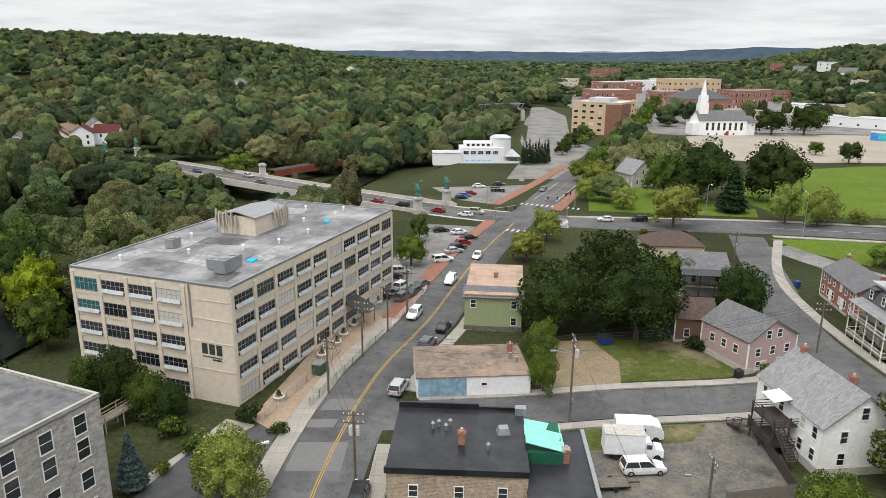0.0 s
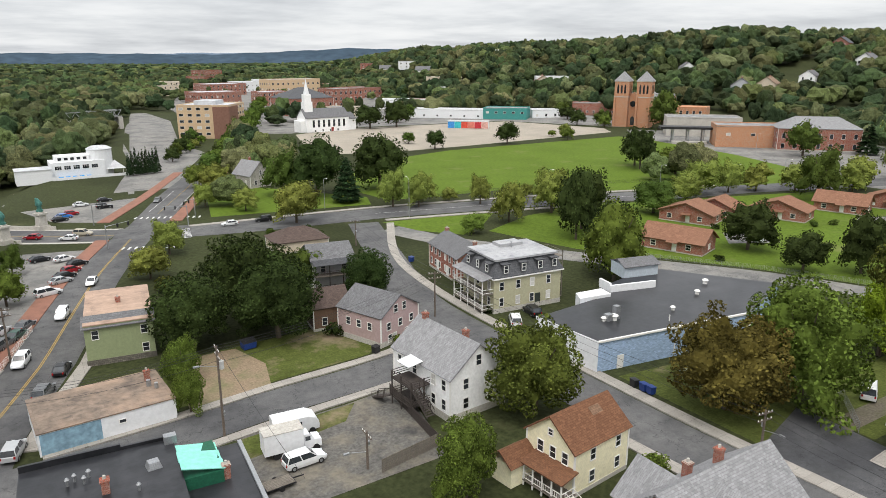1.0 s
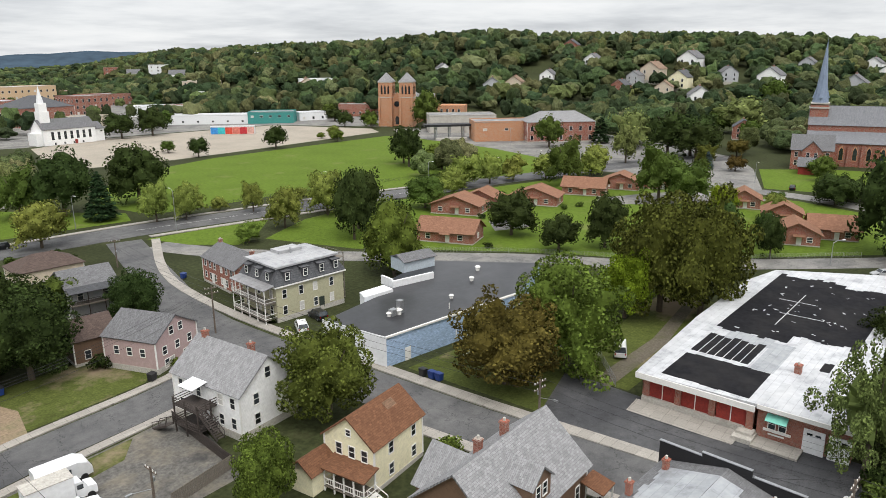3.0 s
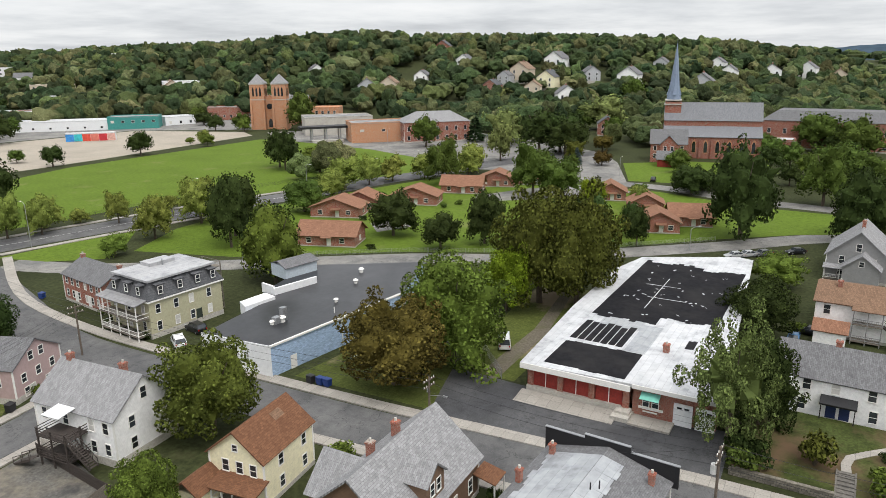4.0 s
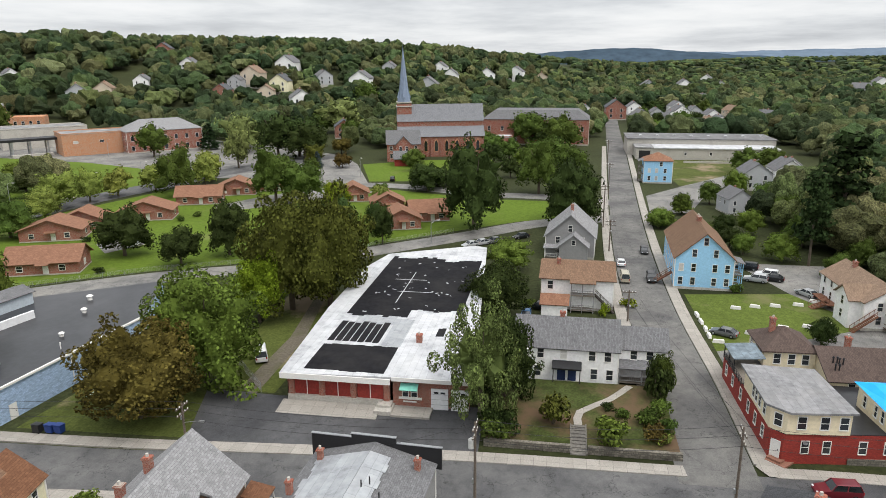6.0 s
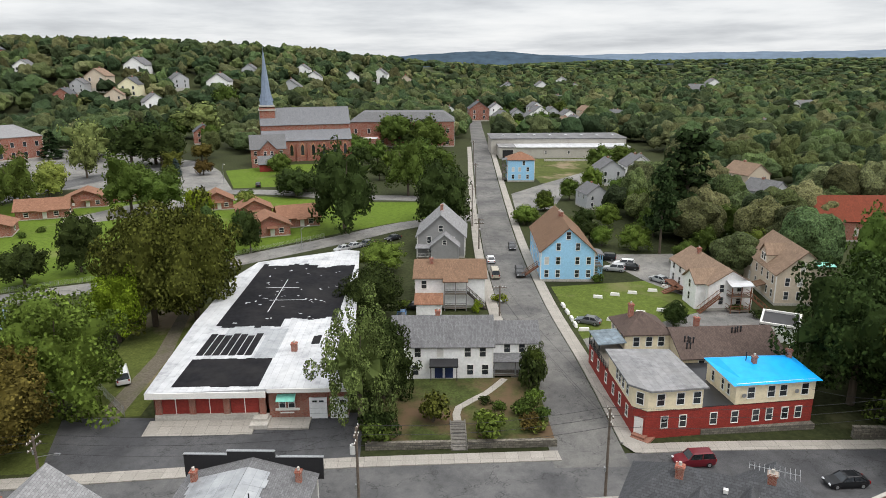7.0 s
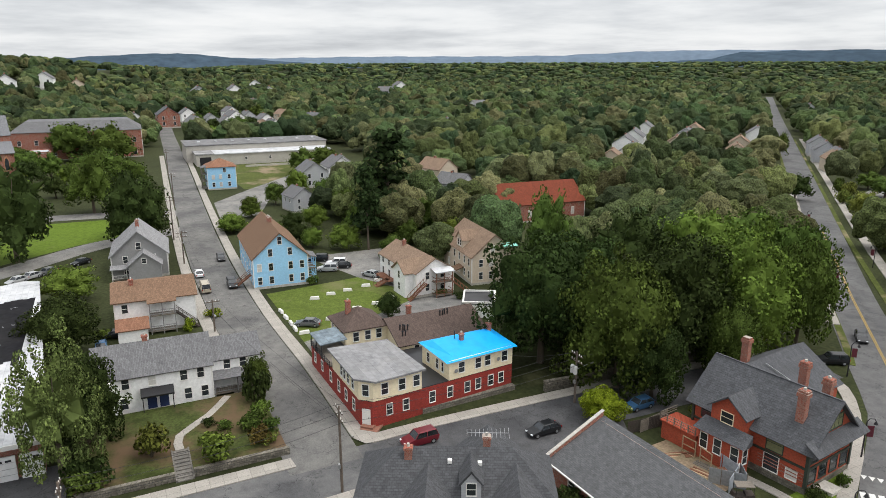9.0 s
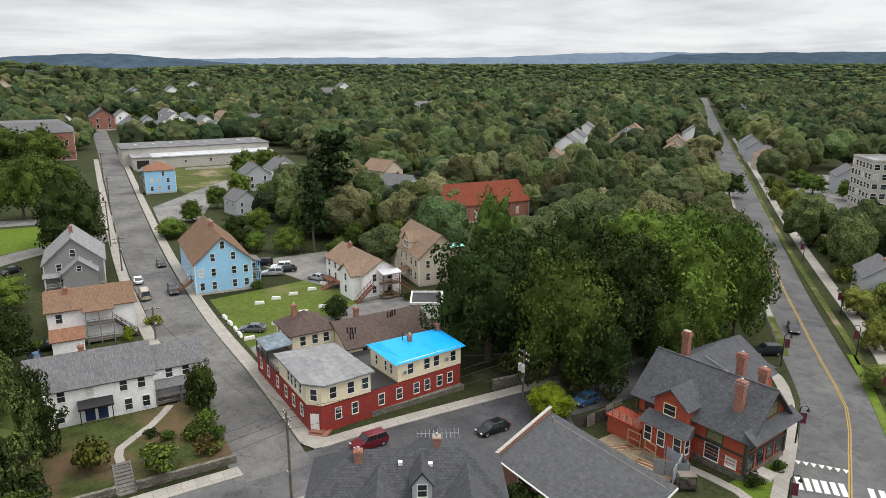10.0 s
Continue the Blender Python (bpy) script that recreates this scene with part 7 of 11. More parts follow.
ROOF_CHURCH = roofing("church_slate", (0.20, 0.205, 0.22), 0.12)
SPIRE = material("spire_slate", (0.20, 0.25, 0.34), 0.6, grain=2, stain=0.5, amount=0.2, pattern=boards(0.4, 0.8))
spire_church()
hip_school("red brick school with a wide grey roof", 398, 12, 30, 57, -2, 13.6, 4.6, BRICK, ROOF_GREY, 4, 2, "l", flat=9.0)
flat_block("low brick annexe with a white flat roof", 366, 33, 14, 18, 8, 6.2, BRICK, FLAT_WHITE, 3, 1, sides="l")


def factory():
    root = thing("factory", "long low factory with white and grey flat roofs", "factory", 352, -66, 0, -1.5)
    part("front_wall", Build().block(-21, -32, -1, -6, 30, 5.0), CONCRETE_PLAIN, root, "pale grey block wall")
    part("front_roof", Build().block(-21.4, -32.4, 5.0, -6, 22, 5.4), FLAT_WHITE, root, "white flat roof")
    part("rear_wall", Build().block(-6, -34, -1, 20, 33, 7.6), CONCRETE_PLAIN, root)
    part("rear_roof", Build().block(-6.4, -34.4, 7.6, 20.4, 33.4, 8.0), FLAT_WORN, root, "dark grey flat roof")
    part("side_roof", Build().block(-21.2, 22, 5.0, -6, 30.4, 5.5), FLAT_GREY, root)
    for y in (-26, -14, -3, 8):
        put_window(root, -21, y, 2.2, -90, 1.0, 1.2)
    part("loading_door", Build().block(-21.1, 23.5, 0, -20.9, 28.5, 4.0), BLACK, root)
    for y in range(-30, 32, 8):
        part("skylight", Build().box(7, y, 8.0, 3, 1.2, 0.4), FLAT_WHITE, root)
    part("low_wall", Build().block(-31, -34, 0, -30.6, 10, 0.9), CONCRETE_PLAIN, root)
    return root


factory()
sb = house("sky blue two-storey house with a tan hipped roof", 270.5, -37, 9.5, 10.2, -2, 8.4, BLUE, ROOF_ORANGE, "hip", rise=2.6, windows=(("l", (-0.5, 0.1, 0.6), (1.2, 4.0)), ("l", (-0.2,), (6.4,)), ("b", (-0.5, 0.4), (1.2, 4.0))), win=(0.9, 1.5))
porch(sb, -1, 5.1, 5, 1.8, 2.3, 180, 0.6, ROOF_GREY, 3, floors=3, storey=2.6, mat=WOOD_GREY)


def white_church():
    root = thing("white_church", "white clapboard church with a tall white steeple", "church", 166, 427, 0, 4)
    L, W, h = 29.5, 14.0, 9.0
    rf, gb = roof_gable(L, W, h, 5.2, 0.5, "x")
    part("wall", gb.block(-L / 2, -W / 2, -1, L / 2, W / 2, h), WHITE, root)
    part("roof", rf, ROOF_GREY, root)
    for i in range(7):
        put_window(root, -L / 2 + 5 + i * 3.5, -W / 2, 3.0, 0, 1.5, 4.4)
    for i in range(4):
        put_window(root, -L / 2 + 6 + i * 5.2, -W / 2, 0.3, 0, 1.0, 1.2)
    put_door(root, 3, -W / 2, 0, 0, 1.4, 2.4, RED_PAINT)
    b = part("steeple_base", Build().box(-L / 2 + 4, 0, h, 5.4, 5.4, 9.5).box(-L / 2 + 4, 0, h + 9.5, 4.4, 4.4, 4.6), WHITE, root, "white square steeple base")
    part("steeple", Build().tube((-L / 2 + 4, 0, h + 14), (-L / 2 + 4, 0, h + 23.5), 2.0, 0.05, 8), WHITE_WALL, root, "white pointed steeple")
    part("portico", Build().block(-L / 2 - 3, -5, -1, -L / 2, 5, 7.0), WHITE, root)
    part("ell", Build().block(L / 2, -W / 2 + 2, -1, L / 2 + 6, W / 2, 7.4), WHITE, root)
    part("ell_roof", Build().slab([(L / 2, -W / 2 + 1.5, 7.2), (L / 2 + 6.5, -W / 2 + 1.5, 7.2), (L / 2 + 6.5, 2, 11), (L / 2, 2, 11)], 0.2), ROOF_GREY, root)
    return root


white_church()


def office_block():
    root = flat_block("five-storey tan office block with a brown blank bay", 98, 432, 30, 30, 58, 18.5, WALL_TAN_FLAT, FLAT_WHITE, 6, 5, win=(2.4, 1.4), sides="lf", sill=2.0, name="office_building", category="offices")
    part("blank_bay", Build().block(-15.4, -15.6, -1, 1, -15.0, 18.0), BROWN_PANEL, root, "brown windowless bay")
    part("blank_bay", Build().block(-15.6, -15.4, -1, -15.0, -6, 18.0), BROWN_PANEL, root, "brown windowless bay")
    part("roof_room", Build().block(-6, -5, 18.5, 8, 8, 21), FLAT_WHITE, root)
    return root


BROWN_PANEL = material("brown_panel", (0.20, 0.105, 0.075), 0.8, grain=1, stain=0.2, amount=0.12)
office_block()


def restaurant():
    root = thing("restaurant", "white flat-roofed restaurant with a round tower and tent", "restaurant", 17, 309, 0, 3)
    part("wall", Build().block(-10, -5, -1, 9, 6, 6.4), WHITE_WALL, root)
    part("upper_room", Build().block(-8, -3, 6.4, 4, 5, 8.4), WHITE_WALL, root)
    for i in range(5):
        put_window(root, -7.5 + i * 3.2, -5, 3.6, 0, 2.2, 1.4, "band")
        put_window(root, -6.5 + i * 2.2, -3, 6.9, 0, 1.3, 1.0, "plain")
    part("low_room", Build().block(-22, -7, -1, -10, 2, 4.2), WHITE_WALL, root)
    part("low_roof", Build().block(-22.2, -7.2, 4.2, -9.9, 2.2, 4.5), FLAT_WHITE, root)
    part("round_tower", Build().tube((8, 0, -1), (8, 0, 10.4), 4.6, n=20), WHITE_WALL, root)
    part("round_roof", Build().tube((8, 0, 10.4), (8, 0, 11.4), 4.9, 3.0, 20), FLAT_WHITE, root)
    part("tent", Build().add([(9.5, -5.5, 2.6), (16.5, -5.5, 2.6), (16.5, 1.5, 2.6), (9.5, 1.5, 2.6), (13, -2, 5.6)], [(0, 1, 4), (1, 2, 4), (2, 3, 4), (3, 0, 4)]), FLAT_WHITE, root, "white canvas tent roof")
    for x, y in ((9.6, -5.4), (16.4, -5.4), (16.4, 1.4), (9.6, 1.4)):
        part("tent_pole", Build().tube((x, y, -0.2), (x, y, 2.6), 0.06), TRIM, root)
    part("terrace_wall", Build().block(-10, -8, -0.5, 20, -7.6, 1.0), WHITE_WALL, root)
    for i in range(5):
        part("awning", Build().box(-7 + i * 2.4, -6.2, 0.9, 1.6, 1.2, 0.15), TARP, root)
    return root


restaurant()
cape = house("small grey stone cottage with a grey gable roof", 69.5, 252, 9.0, 10.5, 20, 4.6, STONE, ROOF_LIGHT, "gable", "y", 4.6, windows=(("f", (-0.5, 0.5), (1.2,)), ("f", (0.0,), (4.6,)), ("l", (-0.5, 0.5), (1.2,))), chimneys=((0.3, 0.5, 7.0, 3.0),))

# downtown blocks either side of the main road
TEAL_WALL = material("teal_block_paint", (0.05, 0.24, 0.22), 0.7, grain=1, stain=0.2, amount=0.12)
flat_block("teal-painted low block with a flat roof", 320, 440, 33, 20, -45, 8.0, TEAL_WALL, FLAT_GREY, 5, 1, sides="f", win=(2, 1.4), sill=4.5)
flat_block("long low white flat-roofed block", 287, 474, 64, 18, -45, 6.2, WHITE_WALL, FLAT_WHITE, 6, 1, sides="f", win=(1.4, 1.2))
flat_block("low brick shops with a flat roof", 398, 428, 34, 20, -45, 8.4, BRICK, FLAT_GREY, 7, 1, sides="f")
mural = flat_block("long shed painted with coloured blocks", 254, 392, 27, 4, -44, 4.4, WHITE_WALL, FLAT_GREY, 1, 1, sides="", name="shed", category="shed")
for i, c in enumerate(((0.05, 0.25, 0.6), (0.05, 0.45, 0.5), (0.6, 0.08, 0.05), (0.65, 0.2, 0.15), (0.5, 0.04, 0.05), (0.6, 0.35, 0.3))):
    part("painted_panel", Build().block(-13.4 + i * 4.5, -2.15, 0.1, -9.0 + i * 4.5, -2.02, 4.2), material("panel_paint_%d" % i, c, 0.7, grain=1.5, stain=0.6, amount=0.3), mural)
hip_school("red brick hall with a grey hipped roof", 200, 560, 40, 34, 6, 14, 8, BRICK, ROOF_SLATE, 7, 2, "fl")
flat_block("tan brick block with a flat roof", 287, 842, 66, 30, 8, 20, WALL_TAN_FLAT, FLAT_WHITE, 10, 3, (2, 2.2))
flat_block("red brick block with arched bays", 268, 640, 32, 30, 6, 16.5, BRICK, FLAT_GREY, 6, 3, (1.6, 2.6))
flat_block("low red brick shops beside the main road", 168, 728, 44, 34, 10, 12.5, BRICK, FLAT_WHITE, 8, 2, (1.6, 2.2))
flat_block("red brick shops with a pale roof", 222, 922, 52, 40, 12, 13.5, BRICK, FLAT_WHITE, 9, 3, (1.6, 2.2))
flat_block("white block with a pale roof", 282, 1000, 50, 30, 12, 13, WHITE_WALL, FLAT_WHITE, 8, 2)
flat_block("distant tall red brick block", 310, 1380, 46, 30, 14, 19, BRICK, FLAT_GREY, 7, 4, z=4)
flat_block("brick shops with a tan cornice", 215, 690, 30, 26, 8, 13, BRICK, FLAT_WHITE, 6, 3, (1.5, 2.2))
flat_block("long brick block with white windows", 345, 760, 60, 28, 4, 12, BRICK, FLAT_GREY, 10, 2, (1.6, 2.2))
flat_block("long low white flat-roofed warehouse", 400, 640, 60, 26, -20, 7, WHITE_WALL, FLAT_WHITE, 6, 1)
flat_block("low white flat-roofed warehouse", 470, 560, 46, 26, -35, 8, WHITE_WALL, FLAT_WHITE, 6, 1)
flat_block("long low red brick mill shed", 330, 560, 54, 22, -30, 8, BRICK, FLAT_GREY, 8, 1)
for x, y, w, d, rz, h, wall, top, n, k in ((256, 1186, 35, 26, -50, 17, BRICK, FLAT_GREY, 5, 3), 
                                         (306, 578, 46, 26, -36, 8, WHITE_WALL, FLAT_WHITE, 6, 1),
                                         (222, 528, 24, 18, -45, 7, TAN, FLAT_GREY, 4, 1), (350, 433, 22, 14, -20, 6, WHITE_WALL, FLAT_WHITE, 3, 1),
                                         (420, 700, 40, 24, -30, 9, TAN, FLAT_WHITE, 6, 2), (375, 905, 40, 26, -30, 11, BRICK, FLAT_GREY, 6, 2), (470, 860, 44, 26, -30, 9, WHITE_WALL, FLAT_GREY, 6, 2),
                                         (160, 940, 30, 24, -10, 12, TAN, FLAT_GREY, 5, 3), (185, 1080, 36, 24, -10, 12, TAN, FLAT_WHITE, 5, 3), (330, 1080, 40, 26, -10, 13, WHITE_WALL, FLAT_WHITE, 5, 3),
                                         (400, 1100, 44, 26, -20, 10, WHITE_WALL, FLAT_WHITE, 5, 2), (500, 1050, 46, 28, -25, 10, BRICK, FLAT_GREY, 5, 2), (560, 760, 46, 26, -35, 8, WHITE_WALL, FLAT_WHITE, 5, 1), (300, 1240, 44, 26, -10, 12, TAN, FLAT_WHITE, 5, 3)):
    flat_block("flat-roofed downtown block with rows of windows", x, y, w, d, rz, h, wall, top, n, k, (1.6, 1.9), "f")
for x, y, w, rz in ((400, 822, 24, -45), (582, 962, 34, -46), (470, 940, 26, -30), (440, 780, 22, -40)):
    house("large pale hall with a grey gable roof", x, y, w, 14, rz, 7, WHITE, ROOF_GREY, "gable", "x", 5, windows=(("f", (-0.6, -0.2, 0.2, 0.6), (2.0,)),), win=(1.2, 2.4), sink=2)
flat_block("pale office slab with bands of windows", 118, -240, 16, 26, -40, 16, CONCRETE_PLAIN, FLAT_GREY, 6, 5, (1.6, 1.6), "bl", name="office_building", category="offices")

# brick cottages with low tan roofs
COTTAGES = [(134, 112, 15.0, 9.0, -70), (161, 131, 15.0, 9.0, -70), (187, 120, 15.0, 9.0, -72), (211, 116, 14.0, 9.0, -72), (228, 111, 13.0, 9.0, -72),
            (186, 43, 10.5, 9.5, -70), (197, 37, 11.0, 9.5, -70), (222, 67, 9.5, 9.0, -72), (173, 131, 12.0, 8.5, -70), (238, 100, 12.0, 9.0, -72), (208, 52, 10.0, 9.0, -72)]
for i, (x, y, w, d, rz) in enumerate(COTTAGES):
    c = house("low red brick cottage with a tan gable roof", x, y, w, d, rz, 3.1, BRICK, ROOF_ORANGE, "gable", "y" if i % 3 else "x", 2.6, windows=(("f", (-0.6, 0.55), (1.0,)), ("l", (0.0,), (1.0,)), ("r", (0.0,), (1.0,))), doors=(("f", 0.1, 0.3, TRIM),), win=(1.2, 1.2), base=0.3, over=0.7, name="cottage", group="brick cottages", category="cottage")
    part("porch_slab", Build().slab([(-1.0, -d / 2 - 1.6, 2.6), (1.8, -d / 2 - 1.6, 2.6), (1.8, -d / 2, 2.9), (-1.0, -d / 2, 2.9)], 0.12), ROOF_ORANGE, c)


# wooden houses scattered through the trees
def far_house(wall, roof_mat, label):
    return house(label, 0, 0, 10, 12, 0, 6.4, wall, roof_mat, "gable", "y", 3.6, windows=(("f", (-0.5, 0.5), (1.3, 4.0)), ("l", (-0.4, 0.4), (4.0,))), win=(0.95, 1.6), style="far", base=0.6, sink=4, chimneys=((0.0, 0.2, 9.2, 1.4),), name="house", group="houses among the trees")


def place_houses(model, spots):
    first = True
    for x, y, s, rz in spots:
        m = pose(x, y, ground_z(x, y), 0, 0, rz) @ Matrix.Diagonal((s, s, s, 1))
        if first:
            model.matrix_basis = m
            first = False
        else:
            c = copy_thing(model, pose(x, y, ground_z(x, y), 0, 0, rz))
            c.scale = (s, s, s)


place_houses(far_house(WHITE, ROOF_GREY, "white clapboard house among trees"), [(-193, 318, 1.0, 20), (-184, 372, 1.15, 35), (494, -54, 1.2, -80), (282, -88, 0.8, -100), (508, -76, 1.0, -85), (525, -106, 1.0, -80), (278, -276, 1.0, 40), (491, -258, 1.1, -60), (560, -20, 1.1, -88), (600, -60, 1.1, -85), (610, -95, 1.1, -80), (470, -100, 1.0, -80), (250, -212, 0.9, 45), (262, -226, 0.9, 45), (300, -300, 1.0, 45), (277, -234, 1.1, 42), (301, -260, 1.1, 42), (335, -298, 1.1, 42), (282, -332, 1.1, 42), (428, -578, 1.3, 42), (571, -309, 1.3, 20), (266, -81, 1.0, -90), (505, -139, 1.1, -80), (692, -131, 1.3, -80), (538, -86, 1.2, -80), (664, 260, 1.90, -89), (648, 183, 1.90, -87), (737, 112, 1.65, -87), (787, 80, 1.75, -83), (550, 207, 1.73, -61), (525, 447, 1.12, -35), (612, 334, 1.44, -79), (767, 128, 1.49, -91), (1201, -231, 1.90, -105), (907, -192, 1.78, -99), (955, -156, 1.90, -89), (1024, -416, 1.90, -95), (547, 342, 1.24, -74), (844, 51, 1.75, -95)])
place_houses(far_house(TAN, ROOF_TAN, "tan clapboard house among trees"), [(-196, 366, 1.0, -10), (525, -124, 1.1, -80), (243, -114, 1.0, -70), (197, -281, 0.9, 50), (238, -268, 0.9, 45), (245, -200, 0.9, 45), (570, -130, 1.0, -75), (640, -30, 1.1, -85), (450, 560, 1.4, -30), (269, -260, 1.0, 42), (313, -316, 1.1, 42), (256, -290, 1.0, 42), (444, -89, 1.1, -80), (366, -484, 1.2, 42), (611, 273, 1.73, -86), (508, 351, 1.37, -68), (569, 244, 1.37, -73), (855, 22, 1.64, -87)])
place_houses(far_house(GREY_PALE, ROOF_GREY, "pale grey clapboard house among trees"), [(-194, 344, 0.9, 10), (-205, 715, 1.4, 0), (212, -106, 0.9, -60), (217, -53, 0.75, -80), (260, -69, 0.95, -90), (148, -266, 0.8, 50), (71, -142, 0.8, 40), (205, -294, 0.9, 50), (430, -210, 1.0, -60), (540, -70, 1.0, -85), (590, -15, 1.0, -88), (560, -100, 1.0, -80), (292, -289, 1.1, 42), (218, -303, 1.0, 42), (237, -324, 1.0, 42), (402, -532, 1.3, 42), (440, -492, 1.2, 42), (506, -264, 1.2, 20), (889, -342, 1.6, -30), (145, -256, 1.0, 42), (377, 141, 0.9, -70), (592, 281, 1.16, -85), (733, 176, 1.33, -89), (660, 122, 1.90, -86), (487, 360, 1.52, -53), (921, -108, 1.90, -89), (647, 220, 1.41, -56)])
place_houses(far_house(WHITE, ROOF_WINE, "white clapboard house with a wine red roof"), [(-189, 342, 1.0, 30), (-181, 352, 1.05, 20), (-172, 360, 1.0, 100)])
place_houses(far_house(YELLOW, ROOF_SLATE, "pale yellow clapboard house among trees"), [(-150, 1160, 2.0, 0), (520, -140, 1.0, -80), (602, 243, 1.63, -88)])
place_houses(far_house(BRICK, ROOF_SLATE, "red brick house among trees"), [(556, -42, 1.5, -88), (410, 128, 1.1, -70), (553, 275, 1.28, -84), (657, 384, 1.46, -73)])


# ---- trees ----
def leaf_material(name, colour, spread=0.25, canopy=False):
    """Leaves: each clump has its own shade, light comes a little way through. In a canopy each crown has its own shade and hue."""
    # the canopy's raised blue puts distance haze into its colour
    colour = (colour[0] * 1.16, colour[1] * 1.09, colour[2] * 1.85) if canopy else (colour[0] * 0.92, colour[1] * 0.87, colour[2] * 0.85)
    m = bpy.data.materials.new(("canopy_" if canopy else "leaves_") + name)
    m.use_nodes = True
    n = Nodes(m.node_tree)
    geo = n.add("ShaderNodeNewGeometry")
    obj = n.add("ShaderNodeObjectInfo").outputs["Random"]
    island = geo.outputs["Random Per Island"]
    at = geo.outputs["Position"]
    place = n.noise(at, 0.5 if canopy else 0.42, 6.0, 0.7)
    tone = n.mix(n.ramp(place, [(0.35, (0, 0, 0)), (0.68, (1, 1, 1))]), rgb(colour, 0.86), (colour[0] * 1.16, colour[1] * 1.12, colour[2] * 1.0, 1))
    if canopy:
        # shade between leaf clumps and their lit tips put into the colour as noise
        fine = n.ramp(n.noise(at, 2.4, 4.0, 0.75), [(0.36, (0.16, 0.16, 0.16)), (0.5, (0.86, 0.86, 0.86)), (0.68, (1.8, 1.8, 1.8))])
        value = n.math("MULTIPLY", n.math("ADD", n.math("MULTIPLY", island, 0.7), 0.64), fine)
        hue = n.math("ADD", n.math("MULTIPLY", n.math("FRACT", n.math("MULTIPLY", island, 7.31)), 0.06), 0.465)
    else:
        value = n.math("ADD", n.math("MULTIPLY", n.math("POWER", island, 1.5), 1.5), n.math("ADD", n.math("MULTIPLY", obj, 1.2 * spread), 0.42 - 0.6 * spread))
        value = n.math("MULTIPLY", value, n.ramp(n.noise(at, 0.16, 3.0, 0.5), [(0.36, (0.78, 0.78, 0.78)), (0.64, (1.22, 1.22, 1.22))]))
        hue = n.math("ADD", n.math("MULTIPLY", obj, 0.03), 0.485)
    tone = n.add("ShaderNodeHueSaturation", {"Hue": hue, "Color": tone, "Value": value}).outputs[0]
    ins = {"Base Color": tone, "Roughness": 0.85, "Specular IOR Level": 0.04}
    if canopy:
        ins["Normal"] = n.add("ShaderNodeBump", {"Strength": 0.9, "Distance": 0.9, "Height": n.noise(at, 0.85, 5.0, 0.7)}).outputs[0]
    d = n.add("ShaderNodeBsdfPrincipled", ins)
    t = n.add("ShaderNodeBsdfTranslucent", {"Color": tone})
    s = n.add("ShaderNodeMixShader", {0: 0.0 if canopy else 0.12, 1: d.outputs[0], 2: t.outputs[0]})
    n.add("ShaderNodeOutputMaterial", {"Surface": s.outputs[0]})
    return m


LEAF = {
    "d": leaf_material("dark_green", (0.030, 0.049, 0.015)),
    "m": leaf_material("green", (0.058, 0.092, 0.021)),
    "g": leaf_material("fresh_green", (0.088, 0.132, 0.026)),
    "l": leaf_material("yellow_green", (0.145, 0.185, 0.045)),
    "b": leaf_material("bright_green", (0.135, 0.190, 0.016)),
    "o": leaf_material("olive_green", (0.072, 0.090, 0.020)),
    "r": leaf_material("russet", (0.075, 0.062, 0.018)),
    "w": leaf_material("grey_green", (0.108, 0.155, 0.052)),
    "y": leaf_material("pale_green", (0.125, 0.165, 0.060)),
    "p": leaf_material("dark_conifer", (0.022, 0.042, 0.018)),
    "P": leaf_material("pine", (0.026, 0.048, 0.018)),
    "S": leaf_material("blue_spruce", (0.055, 0.085, 0.085)),
}
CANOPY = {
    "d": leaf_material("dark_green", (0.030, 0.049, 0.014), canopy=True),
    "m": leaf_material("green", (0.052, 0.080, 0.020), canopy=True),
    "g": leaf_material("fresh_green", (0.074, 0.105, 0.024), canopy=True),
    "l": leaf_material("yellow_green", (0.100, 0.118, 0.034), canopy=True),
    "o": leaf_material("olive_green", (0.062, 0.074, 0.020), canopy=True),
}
BARK = material("bark", (0.10, 0.08, 0.06), 0.95, grain=5, stain=2.0, amount=0.35, bump=0.5)
rng = np.random.default_rng(11)


def clump_leaves(centres, radii, count, size, squash=0.8, droop=0.0, stray=0.45):
    """Four-cornered leaves on the outsides of puffs; returns corner and face arrays."""
    w = radii ** 2
    pick = rng.choice(len(radii), count, p=w / w.sum())
    d = rng.normal(size=(count, 3))
    d[:, 2] = d[:, 2] * 0.9 + 0.25
    d /= np.linalg.norm(d, axis=1)[:, None]
    depth = rng.uniform(0.80, 1.06, count)[:, None]
    at = centres[pick] + d * radii[pick][:, None] * depth * np.array([1, 1, squash])
    nrm = d + rng.normal(scale=stray, size=(count, 3)) + np.array([0, 0, 0.35 - droop])
    nrm /= np.linalg.norm(nrm, axis=1)[:, None]
    u = np.cross(nrm, rng.normal(size=(count, 3)))
    u /= np.linalg.norm(u, axis=1)[:, None]
    v = np.cross(nrm, u)
    s = size * rng.uniform(0.6, 1.35, count)[:, None]
    quad = np.stack([at - u * s * 0.5, at + v * s * 0.32, at + u * s * 0.5, at - v * s * 0.32], 1).reshape(-1, 3)
    return quad, np.arange(4 * count).reshape(-1, 4)


